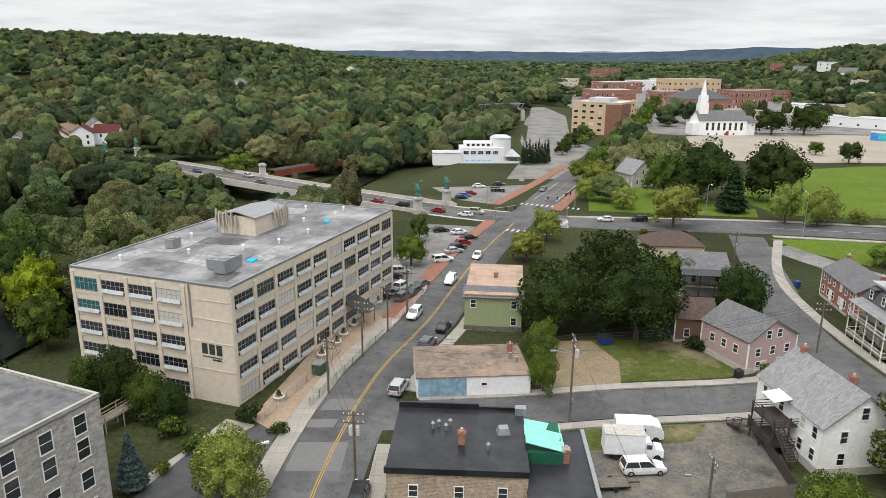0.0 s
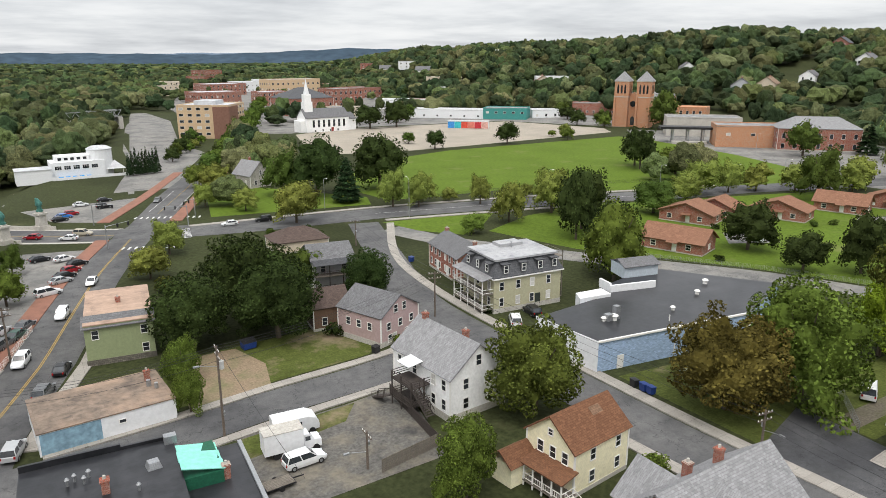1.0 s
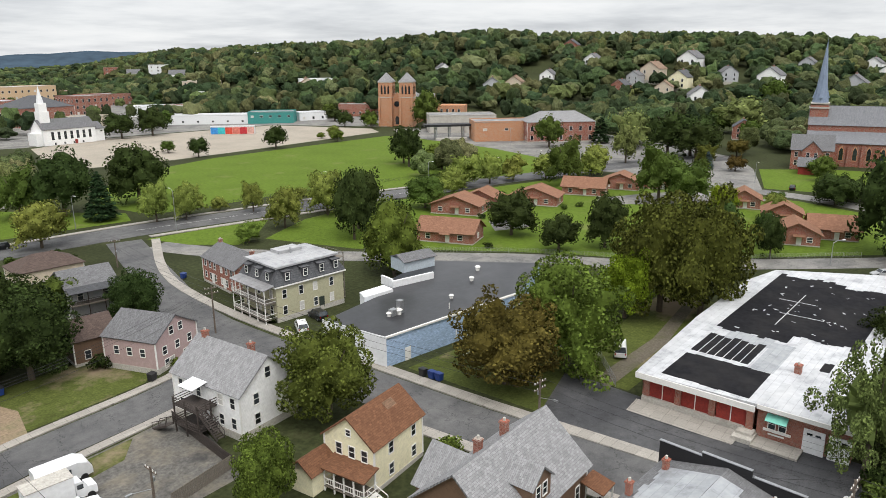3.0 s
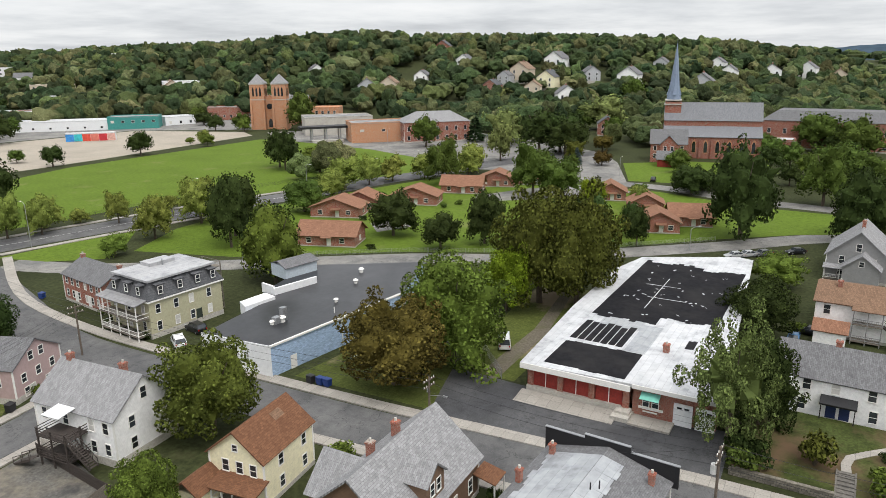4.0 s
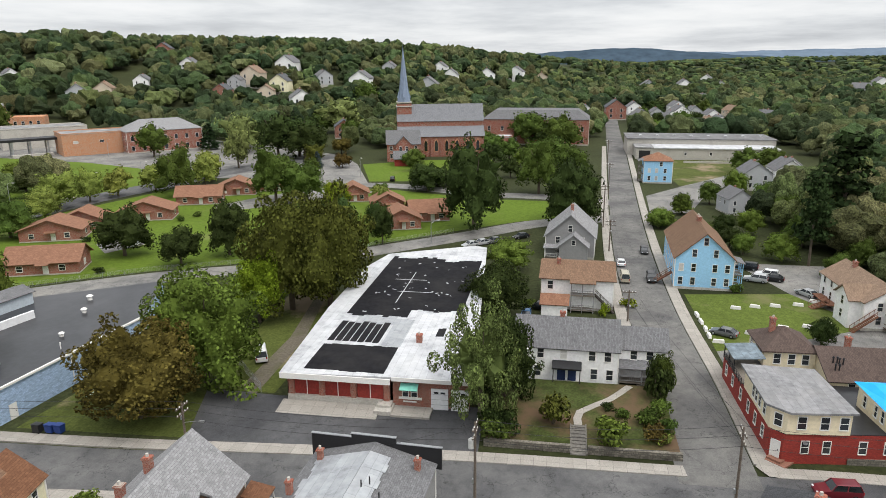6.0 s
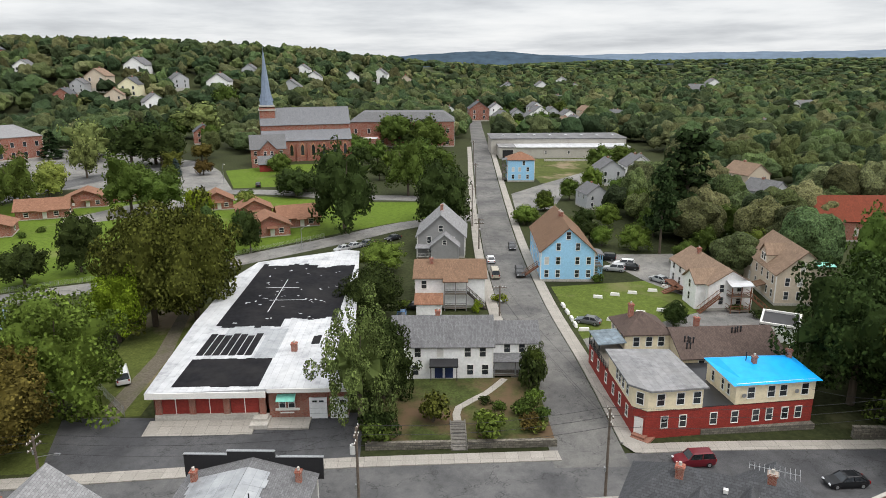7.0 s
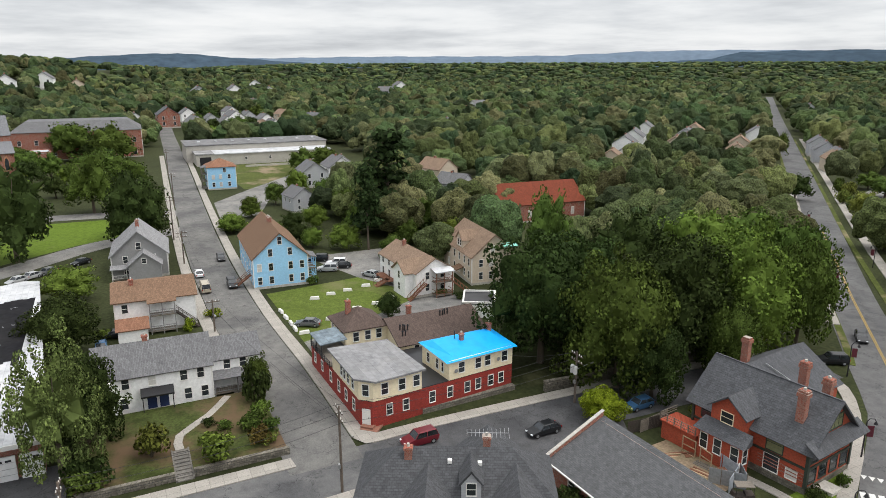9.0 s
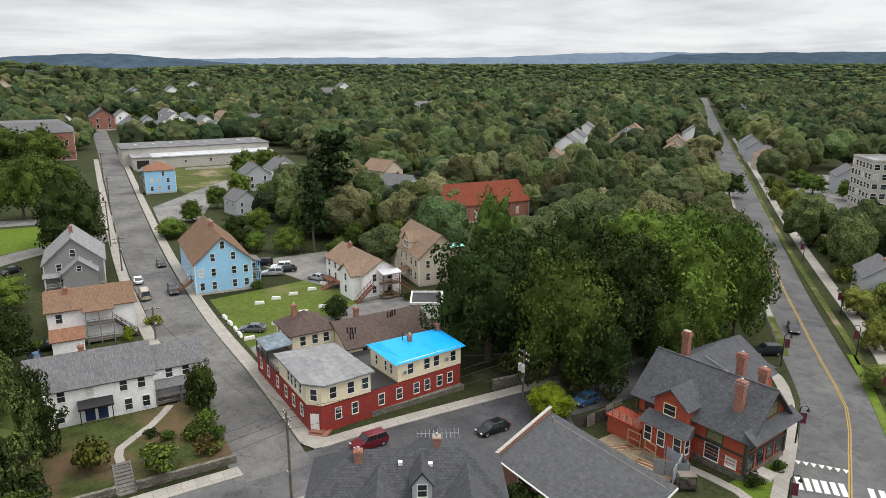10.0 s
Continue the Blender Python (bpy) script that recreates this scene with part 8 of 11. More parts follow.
def mesh_arrays(name, v, f, mat):
    me = bpy.data.meshes.new(name)
    me.vertices.add(len(v))
    me.vertices.foreach_set("co", np.asarray(v, np.float32).ravel())
    k = f.shape[1]
    me.loops.add(f.size)
    me.loops.foreach_set("vertex_index", f.astype(np.int32).ravel())
    me.polygons.add(len(f))
    me.polygons.foreach_set("loop_start", np.arange(0, f.size, k, dtype=np.int32))
    me.polygons.foreach_set("loop_total", np.full(len(f), k, np.int32))
    me.materials.append(mat)
    me.update(calc_edges=True)
    me.shade_flat()
    return me


def ball(level=1):
    b = bmesh.new()
    bmesh.ops.create_icosphere(b, subdivisions=level, radius=1.0)
    v = np.array([q.co[:] for q in b.verts])
    f = np.array([[q.index for q in p.verts] for p in b.faces])
    b.free()
    return v, f


def geodesic(k):
    """A unit ball of 20 k^2 even triangles."""
    v, f = ball(1)
    index, verts, faces = {}, [], []

    def at(p):
        p = p / np.linalg.norm(p)
        key = tuple(np.round(p, 5))
        if key not in index:
            index[key] = len(verts)
            verts.append(p)
        return index[key]
    for a, b, c in v[f]:
        grid = {(i, j): at(a + (b - a) * i / k + (c - a) * j / k) for i in range(k + 1) for j in range(k + 1 - i)}
        for i in range(k):
            for j in range(k - i):
                faces.append((grid[i, j], grid[i + 1, j], grid[i, j + 1]))
                if i + j < k - 1:
                    faces.append((grid[i + 1, j], grid[i + 1, j + 1], grid[i, j + 1]))
    return np.array(verts), np.array(faces)


BALLS = {k: geodesic(k) for k in (1, 2, 3, 4, 6, 8)}


def billows(count, spread=0.62, r0=0.26, r1=0.42, low=1.55, skirt=0.0):
    """Centres and radii of the boughs of a crown about one metre in radius: a heart and a dome of billows round it."""
    c, r = [(0.0, 0.0, -0.05)], [0.60]
    turn = rng.uniform(0, 6.283)
    for i in range(count):
        up = 0.98 - low * (i + 0.5) / count
        a = turn + i * 2.39996 + rng.uniform(-0.4, 0.4)
        k, flat = spread * rng.uniform(0.82, 1.14), max(math.sqrt(max(0.0, 1 - up * up)), skirt if up < 0 else 0.0)
        c.append((math.cos(a) * flat * k, math.sin(a) * flat * k, up * k))
        r.append(rng.uniform(r0, r1))
    return np.array(c), np.array(r)


def crown_skin(c, r, k, jitter, fill=1.0):
    """The outside of a crown's billows as one uneven closed shell, open underneath."""
    d, f = BALLS[k]
    along = d @ c.T
    disc = r ** 2 - (c ** 2).sum(1) + along ** 2
    reach = np.where(disc > 0, along + np.sqrt(np.maximum(disc, 0)), 0).max(1)
    v = d * (reach * fill * (1 + rng.uniform(-jitter, jitter, len(d))))[:, None]
    return v, f[d[f].mean(1)[:, 2] > -0.62]


def billow_leaves(c, r, count, size, stray=0.65):
    """Leaves on the billows, none inside another billow; returns corner and triangle arrays."""
    n = count * 4
    pick = rng.choice(len(r), n, p=r ** 2 / (r ** 2).sum())
    d = rng.normal(size=(n, 3))
    d /= np.linalg.norm(d, axis=1)[:, None]
    at = c[pick] + d * (r[pick] * rng.uniform(0.86, 1.10, n))[:, None]
    gap = np.linalg.norm(at[:, None] - c[None], axis=2) - r[None] * 0.9
    gap[np.arange(n), pick] = 1
    keep = np.flatnonzero((gap.min(1) > 0) & (at[:, 2] > -0.95))[:count]
    at, d, m = at[keep], d[keep], len(keep)
    nrm = d + rng.normal(scale=stray, size=(m, 3)) + np.array([0, 0, 0.2])
    nrm /= np.linalg.norm(nrm, axis=1)[:, None]
    u = np.cross(nrm, rng.normal(size=(m, 3)))
    u /= np.linalg.norm(u, axis=1)[:, None]
    w = np.cross(nrm, u)
    s = size * rng.uniform(0.6, 1.4, m)[:, None]
    quad = np.stack([at - u * s * 0.5, at + w * s * 0.34, at + u * s * 0.5, at - w * s * 0.34], 1).reshape(-1, 3)
    q = np.arange(4 * m).reshape(-1, 4)
    return quad, np.concatenate([q[:, [0, 1, 2]], q[:, [0, 2, 3]]])


def broad_crown(leaves, size, puffs, airy=0.0, fill=0.8):
    """A domed crown: a shell of billows under loose leaves. The tree is one metre high and about as wide."""
    c, r = billows(puffs, 0.68, 0.20 - 0.05 * airy, 0.36 - 0.12 * airy, 1.85, 0.9)
    c, r = np.concatenate([c, c[1:] * rng.uniform(1.12, 1.32, (puffs, 1)) + rng.normal(scale=0.13, size=(puffs, 3))]), np.concatenate([r * (1 - 0.35 * airy), r[1:] * rng.uniform(0.45, 0.75, puffs)])
    v, f = crown_skin(c, r, 6, 0.06, fill - 0.14 * airy)
    v2, f2 = billow_leaves(c, r, leaves, size / 0.45)
    return np.concatenate([v, v2]) * np.array([0.45, 0.45, 0.47]) + np.array([0, 0, 0.50]), np.concatenate([f, f2 + len(v)])


def tree_model(kind, style, leaves, size, puffs):
    """One tree a metre high: a tapered trunk with limbs and a crown of leaves."""
    root = thing("tree", "leafy tree", "tree")
    tb = Build()
    if style == "conifer":
        tb.tube((0, 0, -0.03), (0, 0, 0.97), 0.022, 0.003, 7)
        rows = []
        for i in range(leaves):
            z = 0.06 + 0.92 * (1 - math.sqrt(rng.uniform(0, 1)))
            a = rng.uniform(0, 2 * math.pi)
            layer = 0.85 + 0.15 * math.sin(z * 60)
            rad = (1 - z) * 0.30 * layer * math.sqrt(rng.uniform(0.35, 1.0)) + 0.01
            rows.append((math.cos(a) * rad, math.sin(a) * rad, z, a))
        rows = np.array(rows)
        at = rows[:, :3]
        out = np.stack([np.cos(rows[:, 3]), np.sin(rows[:, 3]), np.full(leaves, -0.35)], 1)
        side = np.stack([-np.sin(rows[:, 3]), np.cos(rows[:, 3]), rng.normal(scale=0.3, size=leaves)], 1)
        s = size * rng.uniform(0.7, 1.4, leaves)[:, None]
        v = np.stack([at - out * s * 0.5, at + side * s * 0.35, at + out * s * 0.7, at - side * s * 0.35], 1).reshape(-1, 3)
        f = np.arange(4 * leaves).reshape(-1, 4)
    elif style == "pine":
        tb.tube((0, 0, -0.03), (0.01, 0, 0.98), 0.02, 0.004, 7)
        c, r = [], []
        for i in range(puffs):
            z = rng.uniform(0.3, 0.97)
            a, k = rng.uniform(0, 2 * math.pi), rng.uniform(0.03, 0.24) * (1.15 - z)**0.5
            c.append((math.cos(a) * k, math.sin(a) * k, z))
            r.append(rng.uniform(0.05, 0.10))
            tb.tube((0, 0, z - 0.02), (math.cos(a) * k, math.sin(a) * k, z), 0.006, 0.002, 4, False)
        v, f = clump_leaves(np.array(c), np.array(r), leaves, size, 0.55)
    else:
        tb.tube((0, 0, -0.04), (0.01, 0.0, 0.30), 0.030, 0.022, 8)
        for i in range(6):
            a, k, z = i * 1.05 + rng.uniform(-0.3, 0.3), rng.uniform(0.12, 0.28), rng.uniform(0.5, 0.8)
            tb.tube((0.01, 0, 0.28), (math.cos(a) * k * 0.5, math.sin(a) * k * 0.5, z * 0.7), 0.016, 0.010, 5, False)
            tb.tube((math.cos(a) * k * 0.5, math.sin(a) * k * 0.5, z * 0.7), (math.cos(a) * k, math.sin(a) * k, z), 0.010, 0.003, 5, False)
        v, f = broad_crown(leaves, size, puffs, 1.0 if kind == "w" else 0.0, 0.78 if leaves > 5000 else 0.86)
    part("trunk", tb, BARK, root, "brown bark trunk")
    part("crown", mesh_arrays("crown", v, f, LEAF[kind]), None, root)
    return root


NAMES = {"d": "broad dark green tree", "m": "full green leafy tree", "g": "fresh green leafy tree", "l": "small yellow-green street tree", "b": "bright green leafy tree", "o": "large olive green tree", "r": "broad tree with russet-tinged leaves",
         "w": "thin grey-green tall tree", "y": "pale green spreading tree", "p": "dark green pointed conifer tree", "P": "tall dark pine tree", "S": "small pale blue spruce tree"}
MODELS = {}


def tree(x, y, h, r, kind):
    """A tree of height h and crown radius r, one of three models of its kind."""
    style = "conifer" if kind in "pS" else "pine" if kind == "P" else "broad"
    far = math.hypot(x, y)
    grade = 0 if far < 135 else 1 if far < 260 else 2
    leaves, size = ((9500, 0.027), (2600, 0.036), (900, 0.054))[grade]
    if kind == "w":
        leaves, size = int(leaves * 1.3), size * 0.75
    if style != "broad":
        leaves, size = int(leaves * 0.7), size * 1.6
    pool = MODELS.setdefault((kind, grade), [])
    want = 3 if grade < 2 else 2
    turn = rng.uniform(0, 360)
    w = r / 0.47 if style == "broad" else r / 0.3
    if len(pool) < want:
        ob = tree_model(kind, style, leaves, size, (26, 20, 14)[grade] + (16 if kind == "w" else 0) if style == "broad" else (110, 70, 36)[grade])
        pool.append(ob)
        ob.matrix_basis = pose(x, y, ground_z(x, y), 0, 0, turn)
    else:
        ob = copy_thing(pool[int(rng.integers(len(pool)))], pose(x, y, ground_z(x, y), 0, 0, turn))
    ob.scale = (w, w, h)
    tagged(ob, NAMES[kind], "tree", "trees of the town")
    return ob


GROVES = {
    "crossroads": [(26, 170, 9, 4.4, "l"), (19, 152, 8, 4.6, "l"), (19, 110, 13, 7.2, "d"), (31, 118, 17, 8.6, "d"), (32, 107, 14, 7.7, "d"), (45, 130, 9, 4.5, "m"), (53, 117, 10, 5.1, "d"), (15, 98, 7, 2.9, "g"), (14, 88, 7, 2.3, "g"), (55, 245, 11, 6.2, "l"), (63, 186, 13, 6.7, "l"), (73, 228, 16, 7.5, "m"), (83, 222, 21, 10.1, "d"), (87, 206, 15, 5.5, "p"), (107, 223, 21, 10.6, "d")],
    "field": [(96, 191, 13, 4.8, "l"), (107, 192, 11, 4.9, "l"), (55, 209, 8, 4.1, "l"), (115, 156, 13, 5.6, "l"), (133, 159, 15, 6.5, "l"), (122, 181, 10, 4.0, "l"), (103, 187, 11, 4.3, "l"), (116, 190, 5, 2.9, "l"), (142, 183, 5, 2.9, "l"), (127, 139, 18, 7.4, "d"), (102, 101, 18, 7.2, "g"), (159, 143, 11, 7.4, "m"), (99, 150, 6, 3.6, "g"), (219, 206, 19, 7.5, "d"), (222, 190, 13, 8.5, "g")],
    "row": [(194, 155, 13, 7.5, "l"), (206, 153, 12, 5.1, "l"), (217, 150, 11, 5.7, "l"), (227, 142, 11, 6.3, "l"), (219, 129, 18, 7.7, "m"), (250, 133, 13, 6.9, "l"), (214, 91, 19, 8.6, "m"), (214, 82, 15, 8.3, "m"), (147, 102, 13, 7.5, "d"), (141, 84, 10, 5.2, "d"), (151, 77, 15, 5.9, "d"), (324, 117, 7, 4.8, "p")],
    "store": [(52.5, 64.5, 13.5, 6.6, "o"), (35, 54, 10, 3.9, "g"), (75, 52.5, 14, 8.3, "r"), (86, 49.2, 18, 8.6, "g"), (110, 51.5, 13.5, 5.4, "b"), (117, 48, 24, 9.4, "o"), (118, 41, 23, 8.6, "o"), (126, 46, 20, 6.6, "d"), (152, 50, 16, 6.0, "d"), (194, 64, 13, 4.6, "b")],
    "armoury": [(119, 10, 11, 5.8, "d"), (79.5, 8.6, 18.5, 6.0, "w"), (86, 6.0, 13, 4.6, "d"), (148, 10, 8, 5.8, "g"), (185, 22, 26, 9.9, "d"), (190, -4, 21, 8.2, "d"), (239, 6, 20, 8.2, "m"), (240, 45, 11, 7.4, "d"), (166, 43, 11, 3.4, "d"), (220, 57, 6, 3.3, "l"), (91, -15, 7, 2.1, "m"), (193, -28, 6, 4.0, "g"), (212, -37, 7, 3.3, "m")],
    "sandlot": [(180, 309, 11, 5.7, "d"), (224, 307, 13, 7.0, "d"), (179, 336, 7, 4.5, "m"), (271, 315, 9, 5.0, "l"), (342, 358, 12, 7.1, "m"), (367, 430, 13, 9.0, "m"), (314, 195, 17, 8.8, "m"), (334, 158, 21, 9.8, "y"), (317, 132, 24, 11.8, "d"), (409, 159, 17, 6.2, "p"), (394, 352, 24, 10.9, "m"), (197, 423, 18, 10.9, "d"), (217, 424, 20, 10.4, "d"), (329, 370, 12, 6.8, "d")],
    "church": [(396, 120, 13, 7, "m"), (410, 150, 14, 7, "d"), (365, 128, 12, 6, "d"), (300, 40, 9, 4.5, "m"), (310, 28, 10, 5, "d"), (288, 30, 8, 4, "g"), (322, 22, 11, 5.5, "m"), (256, 52, 8, 4, "m"), (272, 18, 9, 4.5, "d"), (296, 14, 10, 5, "g"), (312, 8, 11, 5.5, "m"), (330, 2, 12, 6, "d"), (268, 98, 8, 4, "m"), (300, 108, 10, 5, "o"), (438, 138, 25, 17.5, "y"), (582, 161, 25, 13.2, "m"), (290, 92, 7, 4.7, "r"), (334, 106, 9, 6.0, "r"), (411, 173, 12, 10.7, "p"), (324, 124, 21, 12.7, "d"), (298, 62, 8, 5.6, "m"), (352, 39, 11, 12.6, "m"), (377, 15, 20, 11.6, "m"), (376, 3, 16, 12.9, "d"), (284, 5, 16, 11.0, "m"), (276, -5, 14, 8.4, "m"), (228, 59, 5, 3.5, "m")],
    "upstreet": [(150, -74, 9, 4.5, "g"), (159, -66, 8, 4, "m"), (177, -60, 9, 4.5, "m"), (187, -50, 8, 4, "g"), (198, -62, 10, 5, "m"), (206, -74, 11, 5.5, "g"), (228, -48, 8, 4, "m"), (236, -78, 11, 5.5, "m"), (246, -60, 9, 4.5, "g"), (178, -92, 11, 5.5, "m"), (190, -86, 10, 5, "o"), (214, -92, 10, 5, "m"), (252, -86, 10, 5, "d"), (168, -44, 6, 3, "g"), (178, -37, 6, 3, "m"), (185, -43, 7, 3.5, "d"), (150, -58, 6, 3, "m"), (143, -66, 7, 3.4, "g"), (182, -70, 27, 9.6, "P"), (160, -56, 21, 5.0, "P"), (163, -51, 7, 4.3, "g"), (196, -29, 5, 4.8, "g"), (212, -37, 6, 3.7, "g"), (113, -43, 5, 2.3, "d"), (168, -74, 11, 6.1, "m"), (172, -84, 7, 4.8, "g"), (295, -74, 11, 7.1, "m"), (306, -87, 10, 7.5, "m"), (219, -63, 10, 5.5, "m"), (150, -83, 7, 3.6, "m"), (173, -42, 6, 3.6, "d"), (65, -54, 5, 3.1, "b")],
    "avenue": [(118, -81, 20, 5.4, "m"), (84, -57, 22, 8.9, "d"), (72, -62, 22, 8.2, "m"), (89, -68, 20, 8.6, "d"), (74, -74, 22, 8.9, "d"), (73, -86, 22, 9.2, "g"), (71, -98, 20, 5.8, "m"), (104, -90, 19, 7.5, "d"), (97, -102, 20, 8.6, "g"), (96, -118, 18, 9.1, "m"), (82, -113, 19, 4.9, "m"), (99, -72, 15, 6.3, "g"), (67, -64, 12, 4.8, "d"), (68, -79, 14, 5.2, "m")],
    "avenue2": [(148, -240, 8, 6.1, "m"), (162, -252, 7, 5.5, "m"), (135, -240, 8, 4.4, "m"), (111, -211, 8, 5.0, "p"), (95, -168, 6, 4.2, "l"), (67, -128, 6, 3.7, "l"), (56, -114, 6, 2.8, "l"), (48, -100, 4, 2.4, "l"), (130, -201, 9, 4.4, "l"), (72, -145, 5, 2.3, "d"), (118, -191, 7, 3.3, "l"), (243, -304, 12, 5.3, "m"), (159, -209, 10, 6.0, "d")],
    "main_street": [(46, 222, 8, 4.2, "l"), (52, 258, 10, 5.6, "g"), (60, 274, 11, 6.0, "m"), (66, 290, 11, 6.0, "g"), (76, 296, 12, 6.6, "m"), (73, 308, 11, 6.0, "m"), (80, 326, 12, 6.4, "g"), (86, 344, 12, 6.4, "m"), (95, 352, 13, 7.0, "g"), (93, 364, 12, 6.2, "m"), (100, 382, 12, 6.2, "g"), (108, 402, 12, 6.2, "m"), (116, 424, 12, 6.4, "g"), (124, 448, 12, 6.4, "m"), (133, 472, 13, 6.8, "g"), (142, 500, 13, 7.0, "m"), (70, 362, 5, 3.0, "g"), (76, 378, 5, 3.0, "l"), (83, 396, 5, 3.2, "g"), (112, 480, 12, 6.5, "g"), (122, 508, 12, 6.5, "m"), (158, 545, 13, 7.0, "m"), (172, 590, 13, 7.0, "g"), (128, 530, 12, 6.5, "m"), (190, 640, 13, 7.0, "m"), (206, 690, 13, 7.0, "g"), (182, 452, 11, 5.5, "d"), (212, 462, 14, 7.5, "d"), (232, 452, 13, 7.0, "d"), (250, 470, 13, 7.0, "m"), (176, 470, 12, 6.0, "d"), (270, 510, 13, 7.0, "d"), (310, 520, 13, 7.0, "m"), (380, 480, 14, 8.0, "d"), (360, 600, 14, 8.0, "m"), (300, 700, 14, 8.0, "m"), (420, 600, 14, 8.0, "d"), (250, 760, 14, 8.0, "m"), (360, 680, 14, 8.0, "d"), (330, 880, 14, 8.0, "m"), (260, 960, 14, 8.0, "d")],
    "school": [(239, 129, 12, 6.1, "l"), (315, 118, 18, 10.9, "d"), (287, 102, 8, 3.0, "S"), (209, 53, 8, 2.8, "l"), (285, 59, 10, 4.7, "m"), (345, 182, 16, 6.3, "p"), (284, 137, 20, 7.1, "y"), (356, 319, 25, 11.5, "m"), (225, 215, 17, 8.1, "d"), (106, 106, 17, 6.9, "d"), (118, 131, 20, 5.7, "d"), (139, 165, 13, 6.1, "l"), (180, 149, 10, 6.3, "l"), (199, -5, 17, 8.3, "d"), (348, -1, 20, 10.6, "m"), (338, 32, 11, 8.0, "m"), (175, 47, 10, 3.7, "d"), (249, 43, 8, 8.1, "d"), (352, 407, 11, 8.4, "d"), (332, 346, 10, 5.2, "g"), (269, 324, 4, 3.0, "g"), (264, 304, 8, 4.3, "g"), (434, 150, 14, 11.2, "m"), (381, 220, 13, 8.8, "m"), (352, 158, 16, 9.4, "d"), (458, -18, 10, 6.9, "m"), (473, -78, 13, 8.5, "m"), (500, -66, 11, 6, "d"), (535, -60, 12, 6, "m"), (548, -90, 12, 7, "g"), (575, -75, 12, 7, "d"), (480, -118, 12, 7, "m"), (515, -95, 10, 6, "d"), (600, -115, 13, 8, "m"), (455, -60, 9, 5, "g"), (620, -80, 13, 8, "d"), (450, -90, 12, 6, "p")],
    "left": [(-22, 63, 9, 3.9, "l"), (-33, 65, 7, 1.9, "S"), (-46, 83, 8, 2.9, "m"), (-42, 82, 9, 3.6, "d"), (-38, 81, 7, 3.2, "m"), (-34.5, 80, 5, 2.4, "d"), (-7, 148, 8, 3.9, "g"), (-6, 170, 7, 2.9, "m"), (-33, 205, 9, 7.6, "d"), (-43, 206, 8, 5.1, "d"), (-83, 280, 11, 8.0, "g"), (-69, 267, 9, 5.5, "m"), (-81, 166, 11, 6.3, "g"), (-79, 128, 16, 6.0, "b"), (-79, 146, 6, 3.7, "b"), (-86, 140, 17, 7.5, "d"), (-97, 152, 18, 8, "m"), (-76, 158, 15, 7, "d"), (-102, 172, 18, 8, "d"), (-90, 116, 15, 7, "m"), (-70, 176, 14, 6.5, "m"), (-62, 166, 13, 6, "d"), (-94, 128, 16, 7, "d"), (-66, 141, 12, 5.5, "d"), (-72, 117, 12, 5, "m"), (-60, 186, 12, 6, "g"), (-50, 190, 11, 5.5, "d"), (-99, 108, 14, 6.5, "d"), (-82, 100, 13, 6, "m"), (-71, 95, 11, 5, "d")],
}
for grove in GROVES.values():
    for spec in grove:
        tree(*spec)


# ---- woods ----
def inside(x, y, poly):
    hit = False
    for (x0, y0), (x1, y1) in zip(poly, poly[1:] + poly[:1]):
        if (y0 > y) != (y1 > y) and x < (x1 - x0) * (y - y0) / (y1 - y0) + x0:
            hit = not hit
    return hit


CLEAR = [[(-20, 60), (60, 40), (140, -20), (95, -60), (60, -100), (40, -60), (0, 20)],
         [(60, -20), (400, -40), (390, 10), (300, 15), (245, 10), (225, 170), (120, 200), (20, 230), (-18, 240), (-16, 110), (-40, 80), (-70, 60), (-30, 20), (50, 20)],
         [(75, -20), (140, -20), (262, -28), (262, -50), (160, -62), (112, -62), (76, -52)],
         [(90, 190), (330, 180), (430, 330), (400, 420), (345, 480), (240, 500), (110, 470), (100, 320)],
         [(-28, 255), (60, 240), (90, 370), (140, 500), (170, 620), (110, 640), (55, 470), (20, 335), (-28, 320)],
         [(240, 10), (420, -40), (430, 45), (330, 110), (400, 250), (330, 330), (230, 200)],
         [(140, 510), (240, 500), (340, 540), (360, 700), (330, 1080), (190, 1080), (110, 740)],
         [(310, -110), (390, -115), (390, -20), (300, -20)],
         [(130, -78), (165, -92), (196, -135), (165, -130), (122, -98)],
         [(-125, 268), (-70, 228), (-27, 196), (5, 182), (14, 205), (-27, 238), (-70, 270), (-115, 302)],
         [(20, -30), (75, -20), (76, -52), (70, -92), (60, -112), (30, -90)],
         [(262, -28), (335, -34), (335, -100), (255, -100), (205, -60), (205, -30)]]
LANES = [(MAIN, 9), (CROSS, 10), (RIGHT_ROAD, 10), (UP_STREET, 8), (CHURCH_ROAD, 9), (BRIDGE, 12), (COTTAGE_ROAD, 8)]
LANE_POINTS = np.array([(p.x, p.y, w) for line, w in LANES for p in smoothed(line, 8)])
HOUSE_SPOTS = np.array([(o.matrix_basis.translation.x, o.matrix_basis.translation.y) for o in scene.objects if o.parent is None and o.name.split(".")[0] in ("house", "cottage", "school_building", "shop_building", "factory", "church")])


